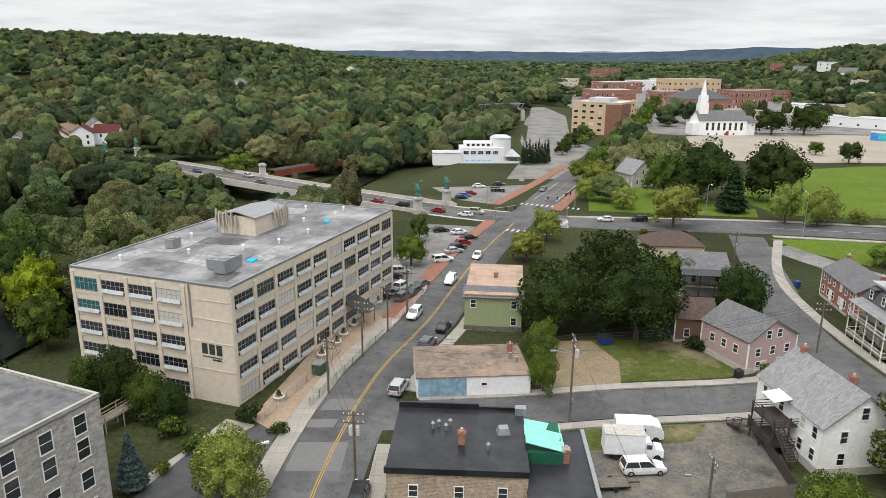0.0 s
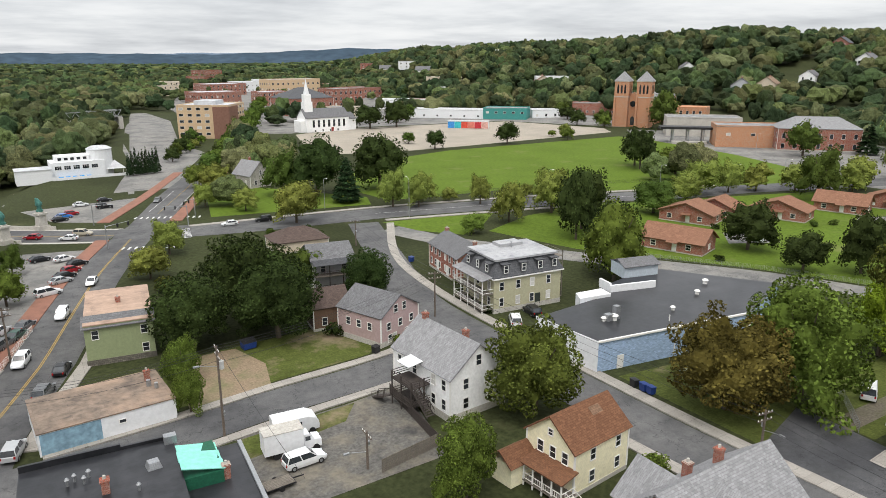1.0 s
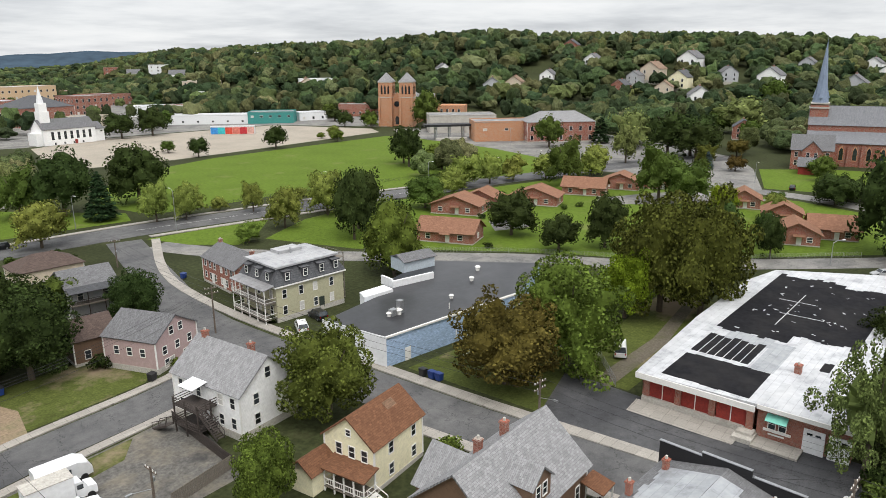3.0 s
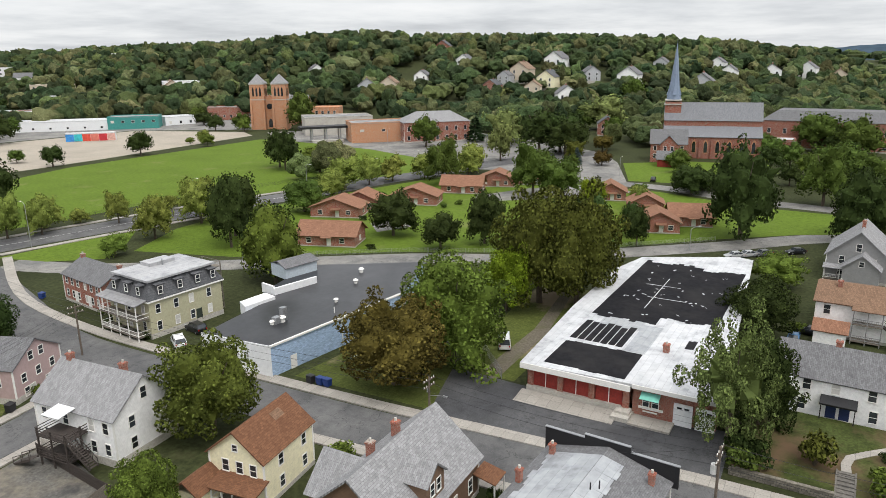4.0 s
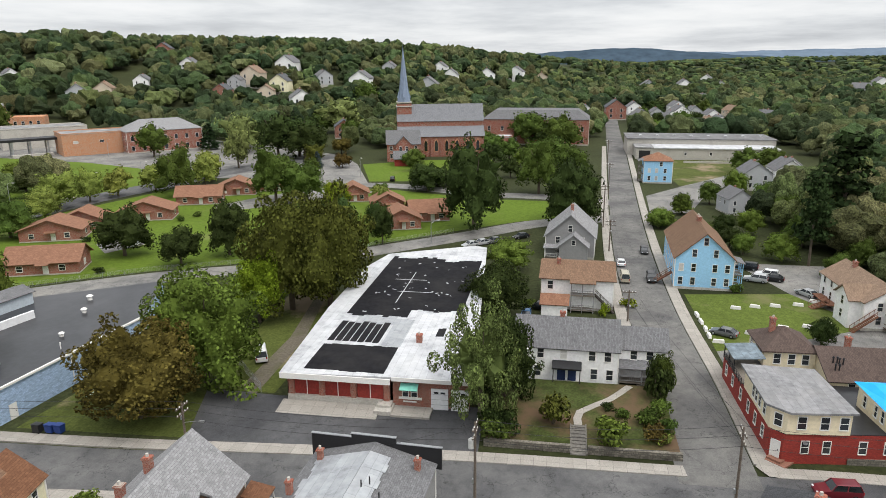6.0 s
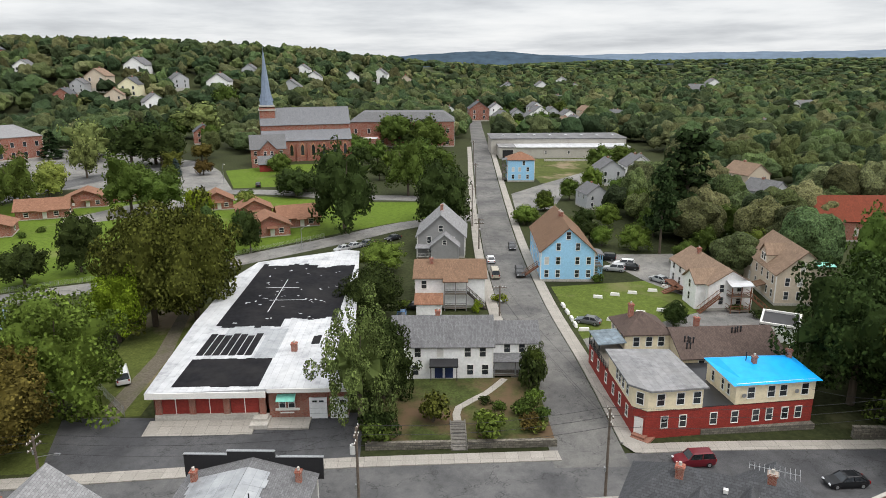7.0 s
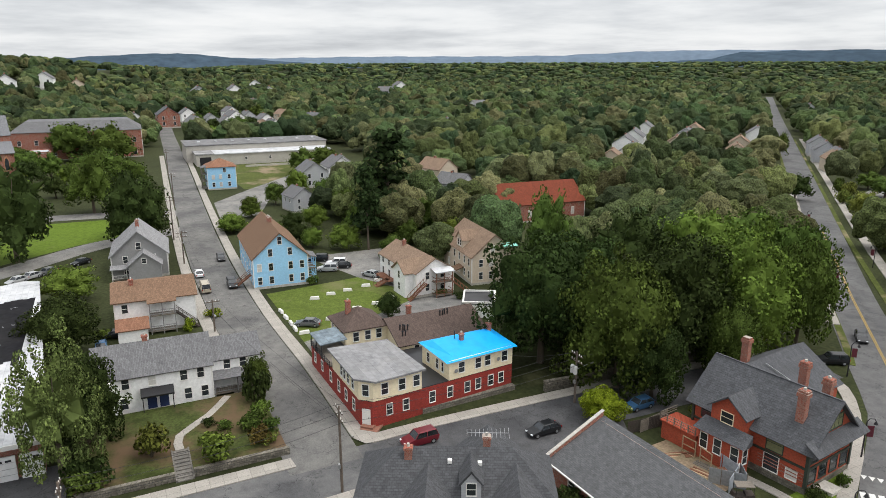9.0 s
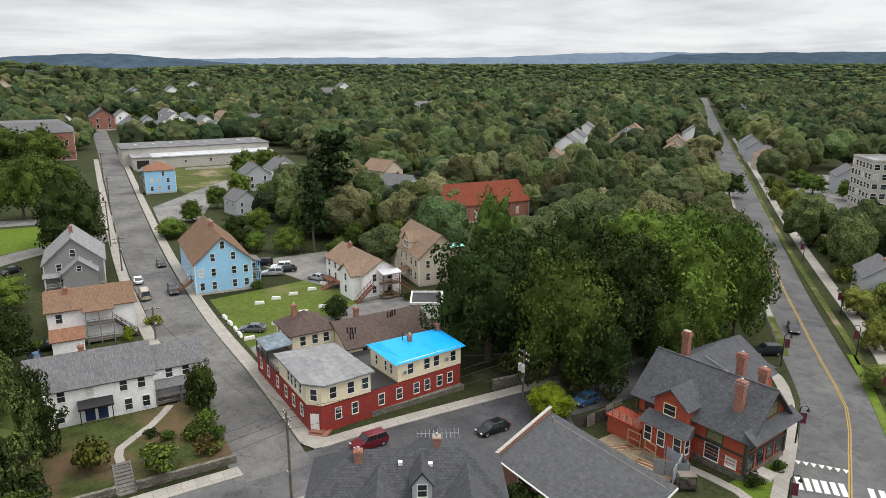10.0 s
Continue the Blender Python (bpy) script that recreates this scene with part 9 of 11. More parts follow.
def wood_points(r0, r1, spacing, az0=-36, az1=156):
    """Scattered places for trees between two distances, clear of streets, yards and houses."""
    out = []
    area = math.pi * (r1 * r1 - r0 * r0) * (az1 - az0) / 360
    for _ in range(int(area / spacing ** 2)):
        r, a = math.sqrt(rng.uniform(r0 * r0, r1 * r1)), radians(rng.uniform(az0, az1))
        x, y = r * math.sin(a), r * math.cos(a)
        if r > ridge_at(math.degrees(a))[0] + 420 or any(inside(x, y, c) for c in CLEAR):
            continue
        if (np.hypot(LANE_POINTS[:, 0] - x, LANE_POINTS[:, 1] - y) < LANE_POINTS[:, 2] + spacing * 0.15).any():
            continue
        d = HOUSE_SPOTS - (x, y)
        near = np.hypot(d[:, 0], d[:, 1]) < 9.5
        ahead = (np.abs(d @ np.array([math.cos(a), -math.sin(a)])) < 7.5) & (d @ np.array([math.sin(a), math.cos(a)]) > 0) & (np.hypot(d[:, 0], d[:, 1]) < (32 if r < 420 else 21))
        if near.any() or ahead.any():
            continue
        out.append((x, y))
    return out


# facets of a crown, loose leaves on it and their size
CROWN = {"finest": (8, 900, 0.075), "fine": (6, 130, 0.10), "mid": (4, 30, 0.13), "hill": (3, 0, 0), "slope": (2, 0, 0), "last": (1, 0, 0)}


def crown_model(grain):
    """A billowing crown of unit radius."""
    k, sprays, size = CROWN[grain]
    c, r = billows({8: 22, 6: 16, 4: 11, 3: 9, 2: 7, 1: 5}[k], 0.62, 0.24, 0.42)
    v, f = crown_skin(c, r, k, {8: 0.06, 6: 0.06, 4: 0.06, 3: 0.06, 2: 0.07, 1: 0.08}[k])
    if sprays:
        lv, lf = billow_leaves(c, r, sprays, size)
        f = np.concatenate([f, lf + len(v)])
        v = np.concatenate([v, lv])
    return v * np.array([1.0, 1.0, 0.52]) + np.array([0, 0, 0.5]), f


def wood(name, label, spots, kinds, size, high, grain):
    """One joined wood of billowing crowns for each kind; grain sets how fine each crown is."""
    for k, kind in enumerate(kinds):
        vs, fs, n = [], [], 0
        models = [crown_model(grain) for i in range(6)]
        for x, y in spots[k::len(kinds)]:
            v, f = models[int(rng.integers(len(models)))]
            a, s, h = rng.uniform(0, 6.283), size * rng.uniform(0.6, 1.3), high * rng.uniform(0.7, 1.25)
            ca, sa = math.cos(a), math.sin(a)
            q = np.stack([(v[:, 0] * ca - v[:, 1] * sa) * s + x, (v[:, 0] * sa + v[:, 1] * ca) * s + y, v[:, 2] * h + ground_z(x, y) - 0.3], 1)
            vs.append(q)
            fs.append(f + n)
            n += len(q)
        if vs:
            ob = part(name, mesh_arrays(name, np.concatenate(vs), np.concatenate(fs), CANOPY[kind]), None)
            tagged(ob, label, "woods", kind="stuff")


CLEAR.append([(-66, 56), (-12, 56), (-8, 130), (-58, 128)])
CLEAR.append([(-150, 312), (-60, 248), (-36, 175), (-120, 222)])
CLEAR.append([(-110, 300), (-20, 232), (10, 250), (0, 300), (-60, 300)])
CLEAR.append([(24, 262), (60, 262), (80, 360), (110, 660), (75, 660), (52, 505), (30, 384), (20, 300)])
CLEAR.append([(420, -36), (660, -50), (660, -125), (430, -112)])
CLEAR.append([(-94, 84), (-58, 80), (-62, 126), (-96, 138)])
CLEAR.append([(335, 318), (352, 300), (430, 320), (440, 380), (420, 400), (360, 390)])
CLEAR.append([(330, 105), (470, 108), (485, 172), (400, 162), (330, 150)])
CLEAR.append([(-20, 222), (50, 222), (60, 264), (-28, 270)])
CLEAR.append([(56, 190), (100, 180), (130, 260), (60, 262)])
CLEAR.append([(222, -176), (302, -242), (345, -300), (335, -312), (262, -240), (236, -206)])
CLEAR.append([(250, -232), (292, -272), (318, -312), (308, -326), (264, -274), (246, -250)])
CLEAR.append([(180, -258), (200, -268), (245, -322), (230, -334), (190, -292)])
CLEAR.append([(222, -246), (246, -258), (292, -328), (280, -340), (232, -272)])
CLEAR.append([(196, -88), (232, -96), (262, -84), (292, -84), (296, -98), (240, -124), (204, -116)])
CLOSE_WOOD = wood_points(62, 150, 7.6)
wood("woods", "dense green leafy woods beside the houses", CLOSE_WOOD, "dmgmdo", 5.0, 11.0, "finest")
CLEAR.append([(88, -182), (116, -174), (158, -228), (182, -290), (150, -300), (112, -240)])
BANK = [(-150, 306), (-60, 246), (-36, 175), (-52, 130), (-100, 150), (-130, 222)]
BANK_WOOD = []
while len(BANK_WOOD) < 150:
    p = (rng.uniform(-150, -36), rng.uniform(130, 306))
    if inside(*p, BANK) and np.hypot(LANE_POINTS[:, 0] - p[0], LANE_POINTS[:, 1] - p[1]).min() > 13:
        BANK_WOOD.append(p)
wood("woods", "low dark trees along the river bank", BANK_WOOD, "dmdg", 5.0, 7.5, "fine")
NEAR_WOOD = wood_points(150, 330, 9.0)
wood("woods", "dense green leafy woods round the town", NEAR_WOOD, "mgdmlgo", 6.3, 13.5, "fine")
MID_WOOD = wood_points(330, 480, 11.6)
wood("woods", "green leafy trees between the houses", MID_WOOD, "dmdmgdol", 8.0, 15.0, "mid")
OUTER_WOOD = wood_points(480, 640, 12.4)
wood("woods", "green leafy trees round the outer houses", OUTER_WOOD, "dmdmgdol", 8.4, 15.0, "hill")
HILL_WOOD = wood_points(640, 1000, 13.6, 22, 92)
wood("distant_woods", "dense dark green trees on the hillside", HILL_WOOD, "dmdmgdol", 9.0, 16.0, "hill")
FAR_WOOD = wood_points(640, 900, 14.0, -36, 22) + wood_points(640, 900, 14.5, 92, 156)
wood("distant_woods", "wooded hillside of dark green trees", FAR_WOOD, "dmdmgol", 9.0, 16.0, "hill")
RIDGE_WOOD = wood_points(900, 1500, 15.5, -36, 44) + wood_points(900, 1500, 18.0, 92, 156)
wood("distant_woods", "dense dark green trees on the far slope", RIDGE_WOOD, "dmdmgo", 9.6, 16.0, "slope")
LAST_WOOD = wood_points(1000, 1500, 22, 44, 92) + wood_points(1500, 2800, 25, -36, 156)
wood("distant_woods", "far wooded ridge under the sky", LAST_WOOD, "dmdg", 14.0, 17.0, "last")
town = [(110, 470), (345, 430), (600, 620), (620, 1050), (330, 1250), (160, 1080)]
TOWN_WOOD = []
while len(TOWN_WOOD) < 150:
    p = (rng.uniform(100, 620), rng.uniform(430, 1250))
    if inside(*p, town) and np.hypot(HOUSE_SPOTS[:, 0] - p[0], HOUSE_SPOTS[:, 1] - p[1]).min() > 21 and np.hypot(LANE_POINTS[:, 0] - p[0], LANE_POINTS[:, 1] - p[1]).min() > 11:
        TOWN_WOOD.append(p)
wood("woods", "green street trees between the downtown blocks", TOWN_WOOD, "dmg", 7.0, 12.0, "mid")
BACK_WOOD = wood_points(70, 500, 22, 170, 310)
wood("woods", "green trees behind the houses", BACK_WOOD, "dm", 9.0, 13.0, "last")


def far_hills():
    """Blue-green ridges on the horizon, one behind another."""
    # distance haze is put into both hill colours, paler on the farther ridge
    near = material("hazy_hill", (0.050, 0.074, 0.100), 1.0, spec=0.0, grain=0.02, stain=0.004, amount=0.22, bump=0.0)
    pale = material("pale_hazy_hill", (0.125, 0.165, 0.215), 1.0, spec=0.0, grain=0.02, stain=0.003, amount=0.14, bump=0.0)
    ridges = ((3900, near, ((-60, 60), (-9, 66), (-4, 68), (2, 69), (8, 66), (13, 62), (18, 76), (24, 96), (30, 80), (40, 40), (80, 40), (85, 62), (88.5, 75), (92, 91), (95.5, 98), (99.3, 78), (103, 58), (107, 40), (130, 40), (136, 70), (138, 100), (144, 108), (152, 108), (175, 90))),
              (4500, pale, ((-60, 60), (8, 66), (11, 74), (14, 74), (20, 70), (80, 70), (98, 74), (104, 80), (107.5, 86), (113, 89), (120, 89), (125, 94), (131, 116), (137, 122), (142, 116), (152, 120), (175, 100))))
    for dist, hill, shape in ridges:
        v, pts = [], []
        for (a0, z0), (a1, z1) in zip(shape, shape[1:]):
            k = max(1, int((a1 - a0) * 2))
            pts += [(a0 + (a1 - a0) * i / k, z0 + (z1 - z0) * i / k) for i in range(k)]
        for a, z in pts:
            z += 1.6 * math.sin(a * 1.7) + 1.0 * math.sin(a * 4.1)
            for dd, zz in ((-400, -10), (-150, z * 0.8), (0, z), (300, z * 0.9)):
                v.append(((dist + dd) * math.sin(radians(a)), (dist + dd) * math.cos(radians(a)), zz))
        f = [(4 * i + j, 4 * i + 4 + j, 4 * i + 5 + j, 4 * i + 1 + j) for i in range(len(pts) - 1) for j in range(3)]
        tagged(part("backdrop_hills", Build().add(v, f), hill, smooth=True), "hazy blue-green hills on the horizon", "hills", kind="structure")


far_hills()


# ---- the bridge ----
def river():
    line = [(-120, -20), (-92, 60), (-84, 118), (-68, 185), (-50, 250), (-36, 305), (-8, 400), (22, 510)]
    p = smoothed(line, 12)
    b, rows = Build(), []
    for i, q in enumerate(p):
        d = (p[min(i + 1, len(p) - 1)] - p[max(i - 1, 0)]).normalized()
        rows += [(q.x - d.y * 9, q.y + d.x * 9, -6.2), (q.x + d.y * 9, q.y - d.x * 9, -6.2)]
    b.add(rows, [(2 * i + 1, 2 * i + 3, 2 * i + 2, 2 * i) for i in range(len(p) - 1)])
    return tagged(part("water", b, WATER), "dark slow river under the trees", "river", kind="structure")


river()


def sculpture(x, y, z):
    """A green bronze figure on a spool, as a plain shape."""
    b = Build().tube((0, 0, 0), (0, 0, 0.5), 0.9, 0.9, 12).tube((0, 0, 0.5), (0, 0, 1.7), 0.6, 0.6, 12).tube((0, 0, 1.7), (0, 0, 2.1), 0.9, 0.9, 12).tube((0, 0, 2.1), (0.3, 0, 3.3), 0.9, 0.5, 10).tube((0.3, 0, 3.3), (0.7, 0, 3.7), 0.5, 0.2, 8)
    ob = part("sculpture", b, BRONZE)
    ob.matrix_basis = pose(x, y, z, 0, 0, 200)
    return tagged(ob, "weathered green bronze sculpture on a stone pillar", "sculpture")


BRONZE = material("green_bronze", (0.07, 0.20, 0.17), 0.6, metal=0.3, grain=5, stain=1.5, amount=0.3)


def bridge():
    root = thing("bridge", "concrete road bridge with stone parapets over the wooded river", "bridge")
    line = [(-140, 303)] + BRIDGE[1:]
    part("deck", ribbon(line, 15.2, 0.03, 1.3, level=0.0), CONCRETE_PLAIN, root, "concrete bridge deck")
    part("carriageway", ribbon(line, 12.6, 0.05, level=0.0), ASPHALT, root, "grey asphalt roadway")
    for s in (-1, 1):
        b = ribbon(line[:-1], 0.45, 1.0, 1.0, s * 7.35, level=0.0)
        part("parapet", b, CONCRETE_PLAIN, root, "low concrete parapet")
        part("girder", ribbon(line[:-1], 0.4, 0.0, 1.9, s * 6.6, level=0.0), BLACK, root, "dark steel girder")
    part("road_line", ribbon(line, 0.14, 0.062, 0, 0.15, level=0.0), PAINT_YELLOW, root)
    part("road_line", ribbon(line, 0.14, 0.062, 0, -0.2, level=0.0), PAINT_YELLOW, root)
    for t, s in ((0.02, 1), (0.02, -1), (0.47, 1), (0.98, 1), (0.98, -1), (0.72, 1)):
        p = smoothed(line[:-1], 4)
        i = min(len(p) - 2, int(t * (len(p) - 1)))
        d = (p[i + 1] - p[i]).normalized()
        x, y = p[i].x - d.y * s * 7.6, p[i].y + d.x * s * 7.6
        b = Build().box(x, y, -6, 3.0, 3.0, 7.2, 30).box(x, y, 1.2, 2.2, 2.2, 3.0, 30, 0.9).box(x, y, 4.2, 2.6, 2.6, 0.5, 30).box(x, y, 4.7, 1.6, 1.6, 0.4, 30)
        part("pillar", b, CONCRETE_PLAIN, root, "square concrete pillar")
        if t in (0.98, 0.02):
            sculpture(x, y, 5.1)
    for t in (0.3, 0.62):
        p = smoothed(line[:-1], 4)
        q = p[int(t * (len(p) - 1))]
        part("pier", Build().box(q.x, q.y, -8, 3.0, 14, 6.7, -34), CONCRETE_PLAIN, root)
    return root


bridge()


def old_bridges():
    root = thing("railway_bridge", "rusty red girder bridge half hidden by trees", "bridge")
    a, b = (-71, 284, -2.2), (-40, 326, -2.2)
    for k in (-2.6, 2.6):
        part("girder", Build().beam((a[0] + k * 0.8, a[1] - k * 0.6, a[2]), (b[0] + k * 0.8, b[1] - k * 0.6, b[2]), 0.5, 2.6), RUST, root, "rust red plate girder")
    part("deck", Build().beam((a[0], a[1], -0.9), (b[0], b[1], -0.9), 5, 0.3), WOOD_DARK, root)
    for t in (0.2, 0.8):
        part("pier", Build().box(a[0] + (b[0] - a[0]) * t, a[1] + (b[1] - a[1]) * t, -8, 3, 6, 5.0, 53), STONE_DARK, root)
    root2 = thing("truss_bridge", "grey green steel truss bridge beyond the trees", "bridge", 40, 508, 0, 22)
    for y in (-3, 3):
        for z in (8.0, 12.0):
            part("chord", Build().beam((-18, y, z), (18, y, z), 0.4, 0.5), STEEL, root2)
        for i in range(12):
            x = -18 + i * 3
            part("brace", Build().beam((x, y, 8 if i % 2 else 12), (x + 3, y, 12 if i % 2 else 8), 0.25, 0.3), STEEL, root2)
    part("deck", Build().block(-18, -3, 7.4, 18, 3, 7.8), CONCRETE_PLAIN, root2)
    for x in (-17, 17):
        part("pier", Build().box(x, 0, -4, 3, 7, 11.4), CONCRETE_PLAIN, root2)


RUST = material("rust_red_steel", (0.20, 0.055, 0.03), 0.8, grain=4, stain=0.6, amount=0.3)
old_bridges()

# ---- vehicles ----
TYRE = material("tyre_rubber", (0.018, 0.018, 0.018), 0.85, grain=20, amount=0.2)
LAMP_RED = material("red_tail_lamp", (0.30, 0.01, 0.01), 0.25, grain=20, amount=0.1)
LAMP_CLEAR = material("clear_headlamp", (0.6, 0.62, 0.65), 0.15, grain=20, amount=0.1)
PAINTS = {}


def car_paint(name, c, metal=0.2):
    m = material("car_paint_" + name, c, 0.28, spec=0.5, metal=metal, grain=2, stain=0.6, amount=0.06, bump=0.0)
    PAINTS[name] = m
    return m


for nm, c in (("white", (0.72, 0.73, 0.74)), ("black", (0.012, 0.013, 0.015)), ("silver", (0.42, 0.43, 0.44)), ("grey", (0.12, 0.125, 0.13)), ("red", (0.30, 0.012, 0.02)), ("dark_red", (0.13, 0.010, 0.018)), ("blue", (0.04, 0.11, 0.22)), ("bright_blue", (0.02, 0.16, 0.5)), ("green", (0.05, 0.10, 0.08)), ("beige", (0.4, 0.36, 0.28))):
    car_paint(nm, c)

#         length width belt  roof  hood start/ windscreen base / roof front / roof rear / rear glass base
SHAPES = {"sedan": (4.6, 1.8, 0.92, 1.44, 0.95, 0.35, -1.15, -1.95), "suv": (4.7, 1.88, 1.08, 1.74, 0.95, 0.40, -1.95, -2.25), "van": (5.3, 1.98, 1.15, 2.1, 1.45, 0.95, -2.45, -2.6), "minivan": (5.0, 1.95, 1.05, 1.75, 1.25, 0.45, -2.1, -2.4), "hatch": (4.1, 1.75, 0.98, 1.5, 0.9, 0.3, -1.45, -1.95)}
CARS = {}


def car_model(kind, colour):
    L, W, belt, top, wb, rf, rr, rb = SHAPES[kind]
    root = thing("car", "%s %s parked or driving on asphalt" % (colour.replace("_", " "), {"suv": "sport utility vehicle", "hatch": "hatchback car", "sedan": "saloon car"}.get(kind, kind)), "car")
    paint = PAINTS[colour]
    st = [(-L / 2, 0.84, 0.42, belt - 0.12), (-L / 2 + 0.25, 0.97, 0.26, belt - 0.01), (-L / 4, 1.0, 0.22, belt), (0.2, 1.0, 0.22, belt), (wb, 0.99, 0.22, belt - 0.02), (L / 2 - 0.45, 0.95, 0.26, belt - 0.2), (L / 2 - 0.08, 0.84, 0.36, belt - 0.34), (L / 2, 0.72, 0.42, belt - 0.45)]
    b = Build()
    for x, k, z0, z1 in st:
        h = W / 2 * k
        b.v += [(x, -h * 0.94, z0), (x, -h, (z0 + z1) / 2), (x, -h * 0.95, z1), (x, h * 0.95, z1), (x, h, (z0 + z1) / 2), (x, h * 0.94, z0)]
    n = len(st)
    for i in range(n - 1):
        b.f += [(6 * i + j, 6 * i + (j + 1) % 6, 6 * i + 6 + (j + 1) % 6, 6 * i + 6 + j) for j in range(6)]
    b.f += [(0, 5, 4, 3, 2, 1), tuple(6 * (n - 1) + j for j in range(6))]
    part("body", b, paint, root)
    a, c = W / 2 * 0.92, W / 2 * 0.76
    g = [(wb, -a, belt - 0.02), (wb, a, belt - 0.02), (rb, a, belt - 0.02), (rb, -a, belt - 0.02), (rf, -c, top - 0.05), (rf, c, top - 0.05), (rr, c, top - 0.05), (rr, -c, top - 0.05)]
    part("glasshouse", Build().add(g, [(0, 1, 5, 4), (1, 2, 6, 5), (2, 3, 7, 6), (3, 0, 4, 7), (4, 5, 6, 7)]), GLASS, root, "dark tinted windows")
    part("car_roof", Build().add([(rf + 0.05, -c - 0.02, top - 0.06), (rf + 0.05, c + 0.02, top - 0.06), (rr - 0.05, c + 0.02, top - 0.06), (rr - 0.05, -c - 0.02, top - 0.06), (rf - 0.2, -c * 0.85, top), (rf - 0.2, c * 0.85, top), (rr + 0.15, c * 0.85, top), (rr + 0.15, -c * 0.85, top)],
                                [(0, 1, 5, 4), (1, 2, 6, 5), (2, 3, 7, 6), (3, 0, 4, 7), (4, 5, 6, 7)]), paint, root)
    pl = Build()
    for s in (-1, 1):
        for (x0, x1) in ((wb, rf), (rb, rr), ((wb + rb) / 2, (rf + rr) / 2)):
            pl.beam((x0, s * a, belt - 0.02), (x1, s * (c + 0.01), top - 0.04), 0.09, 0.09)
    tagged(part("pillar", pl, paint, root), kind="stuff")
    for x in (L / 2 - 0.85, -L / 2 + 0.85):
        for s in (-1, 1):
            w = part("wheel", Build().tube((x, s * (W / 2 - 0.2), 0.33), (x, s * (W / 2 + 0.01), 0.33), 0.33, n=14), TYRE, root)
            part("rim", Build().tube((x, s * (W / 2 - 0.1), 0.33), (x, s * (W / 2 + 0.02), 0.33), 0.2, n=10), STEEL, w)
    for s in (-1, 1):
        part("headlight", Build().box(L / 2 - 0.12, s * W * 0.33, belt - 0.44, 0.16, 0.34, 0.16), LAMP_CLEAR, root)
        part("tail_light", Build().box(-L / 2 + 0.06, s * W * 0.38, belt - 0.36, 0.14, 0.2, 0.28), LAMP_RED, root)
    return root


def put_car(kind, colour, x, y, rz, z=None):
    z = max(ground_z(x, y), -4.5) + 0.09 if z is None else z
    if (kind, colour) not in CARS:
        CARS[kind, colour] = car_model(kind, colour)
        CARS[kind, colour].matrix_basis = pose(x, y, z, 0, 0, rz)
        return CARS[kind, colour]
    return copy_thing(CARS[kind, colour], pose(x, y, z, 0, 0, rz))


for spec in (("suv", "white", -5.0, 116.5, -106), ("suv", "white", 1.6, 136, -105), ("sedan", "white", 8.0, 154.5, -107), ("sedan", "black", 0.2, 110.5, 73), ("suv", "grey", -2.4, 103.2, 70), ("suv", "silver", -6.0, 88.0, 75), ("suv", "black", -8.6, 63.5, 88)):
    put_car(*spec)
for kind, colour, x, y, rz in (("minivan", "white", 0, 151, 20), ("suv", "silver", -9.2, 142, 15), ("suv", "white", -8.0, 132, 60), ("sedan", "green", -5.4, 129.2, 60), ("sedan", "grey", -4.2, 133.5, 60), ("sedan", "black", -10.6, 138.5, 20), ("suv", "grey", -7.4, 125.6, 60), ("hatch", "black", -10.4, 127.2, 70), ("sedan", "silver", 2.6, 158.5, 25), ("sedan", "black", 3.6, 162, 25), ("hatch", "red", 5.0, 166, 25), ("sedan", "black", 6.6, 171, 25), ("sedan", "white", 4.2, 176.5, 25), ("sedan", "black", -0.6, 179, 20)):
    put_car(kind, colour, x, y, rz)
for spec in (("sedan", "white", 6.4, 197.5, 152), ("suv", "beige", 10.0, 201, -28), ("sedan", "white", 46, 192.5, 176), ("suv", "black", 55.5, 192.6, 176), ("sedan", "grey", 34.5, 238, -112)):
    put_car(*spec)
for spec in (("sedan", "grey", -66.0, 248.6, 144, 0.12), ("sedan", "silver", -74.0, 262.0, -36, 0.12), ("sedan", "blue", -97, 271.5, 146, 0.12), ("sedan", "black", -109, 280, 146, 0.12), ("sedan", "white", -31.5, 231.5, -36, 0.12), ("sedan", "silver", -30.5, 223, 144, 0.12), ("sedan", "red", -21, 216.0, 146, 0.12), ("suv", "black", -12.6, 210.2, 148, 0.12), ("sedan", "red", -1.5, 203.0, 148, 0.12)):
    put_car(*spec)
for spec in (("sedan", "bright_blue", 7.0, 226.5, 10), ("sedan", "white", 12.5, 243, 5), ("suv", "black", 18.5, 236, 8), ("sedan", "black", 19.8, 247.5, 5), ("sedan", "black", 5.8, 222.8, 10), ("hatch", "red", 9.2, 230, 10)):
    put_car(*spec)
for spec in (("minivan", "white", 22.6, 68.8, 4), ("minivan", "white", 69.6, 91.8, 60), ("suv", "black", 75.0, 94.0, 80), ("suv", "white", 155.6, 105, 20), ("van", "white", 95.0, 44.8, 27)):
    put_car(*spec)
for spec in (("suv", "black", 144, -20.2, 178), ("hatch", "black", 166, -21.2, 178), ("sedan", "white", 155, -14.9, 0), ("van", "beige", 143.5, -14.7, 0), ("sedan", "grey", 115, -28.5, 60), ("sedan", "silver", 138.3, -48.8, 30), ("suv", "silver", 146.4, -41.4, 70), ("suv", "white", 150, -44.6, 70), ("suv", "black", 155.2, -41.8, 70), ("sedan", "black", 147.5, -45.0, 70)):
    put_car(*spec)
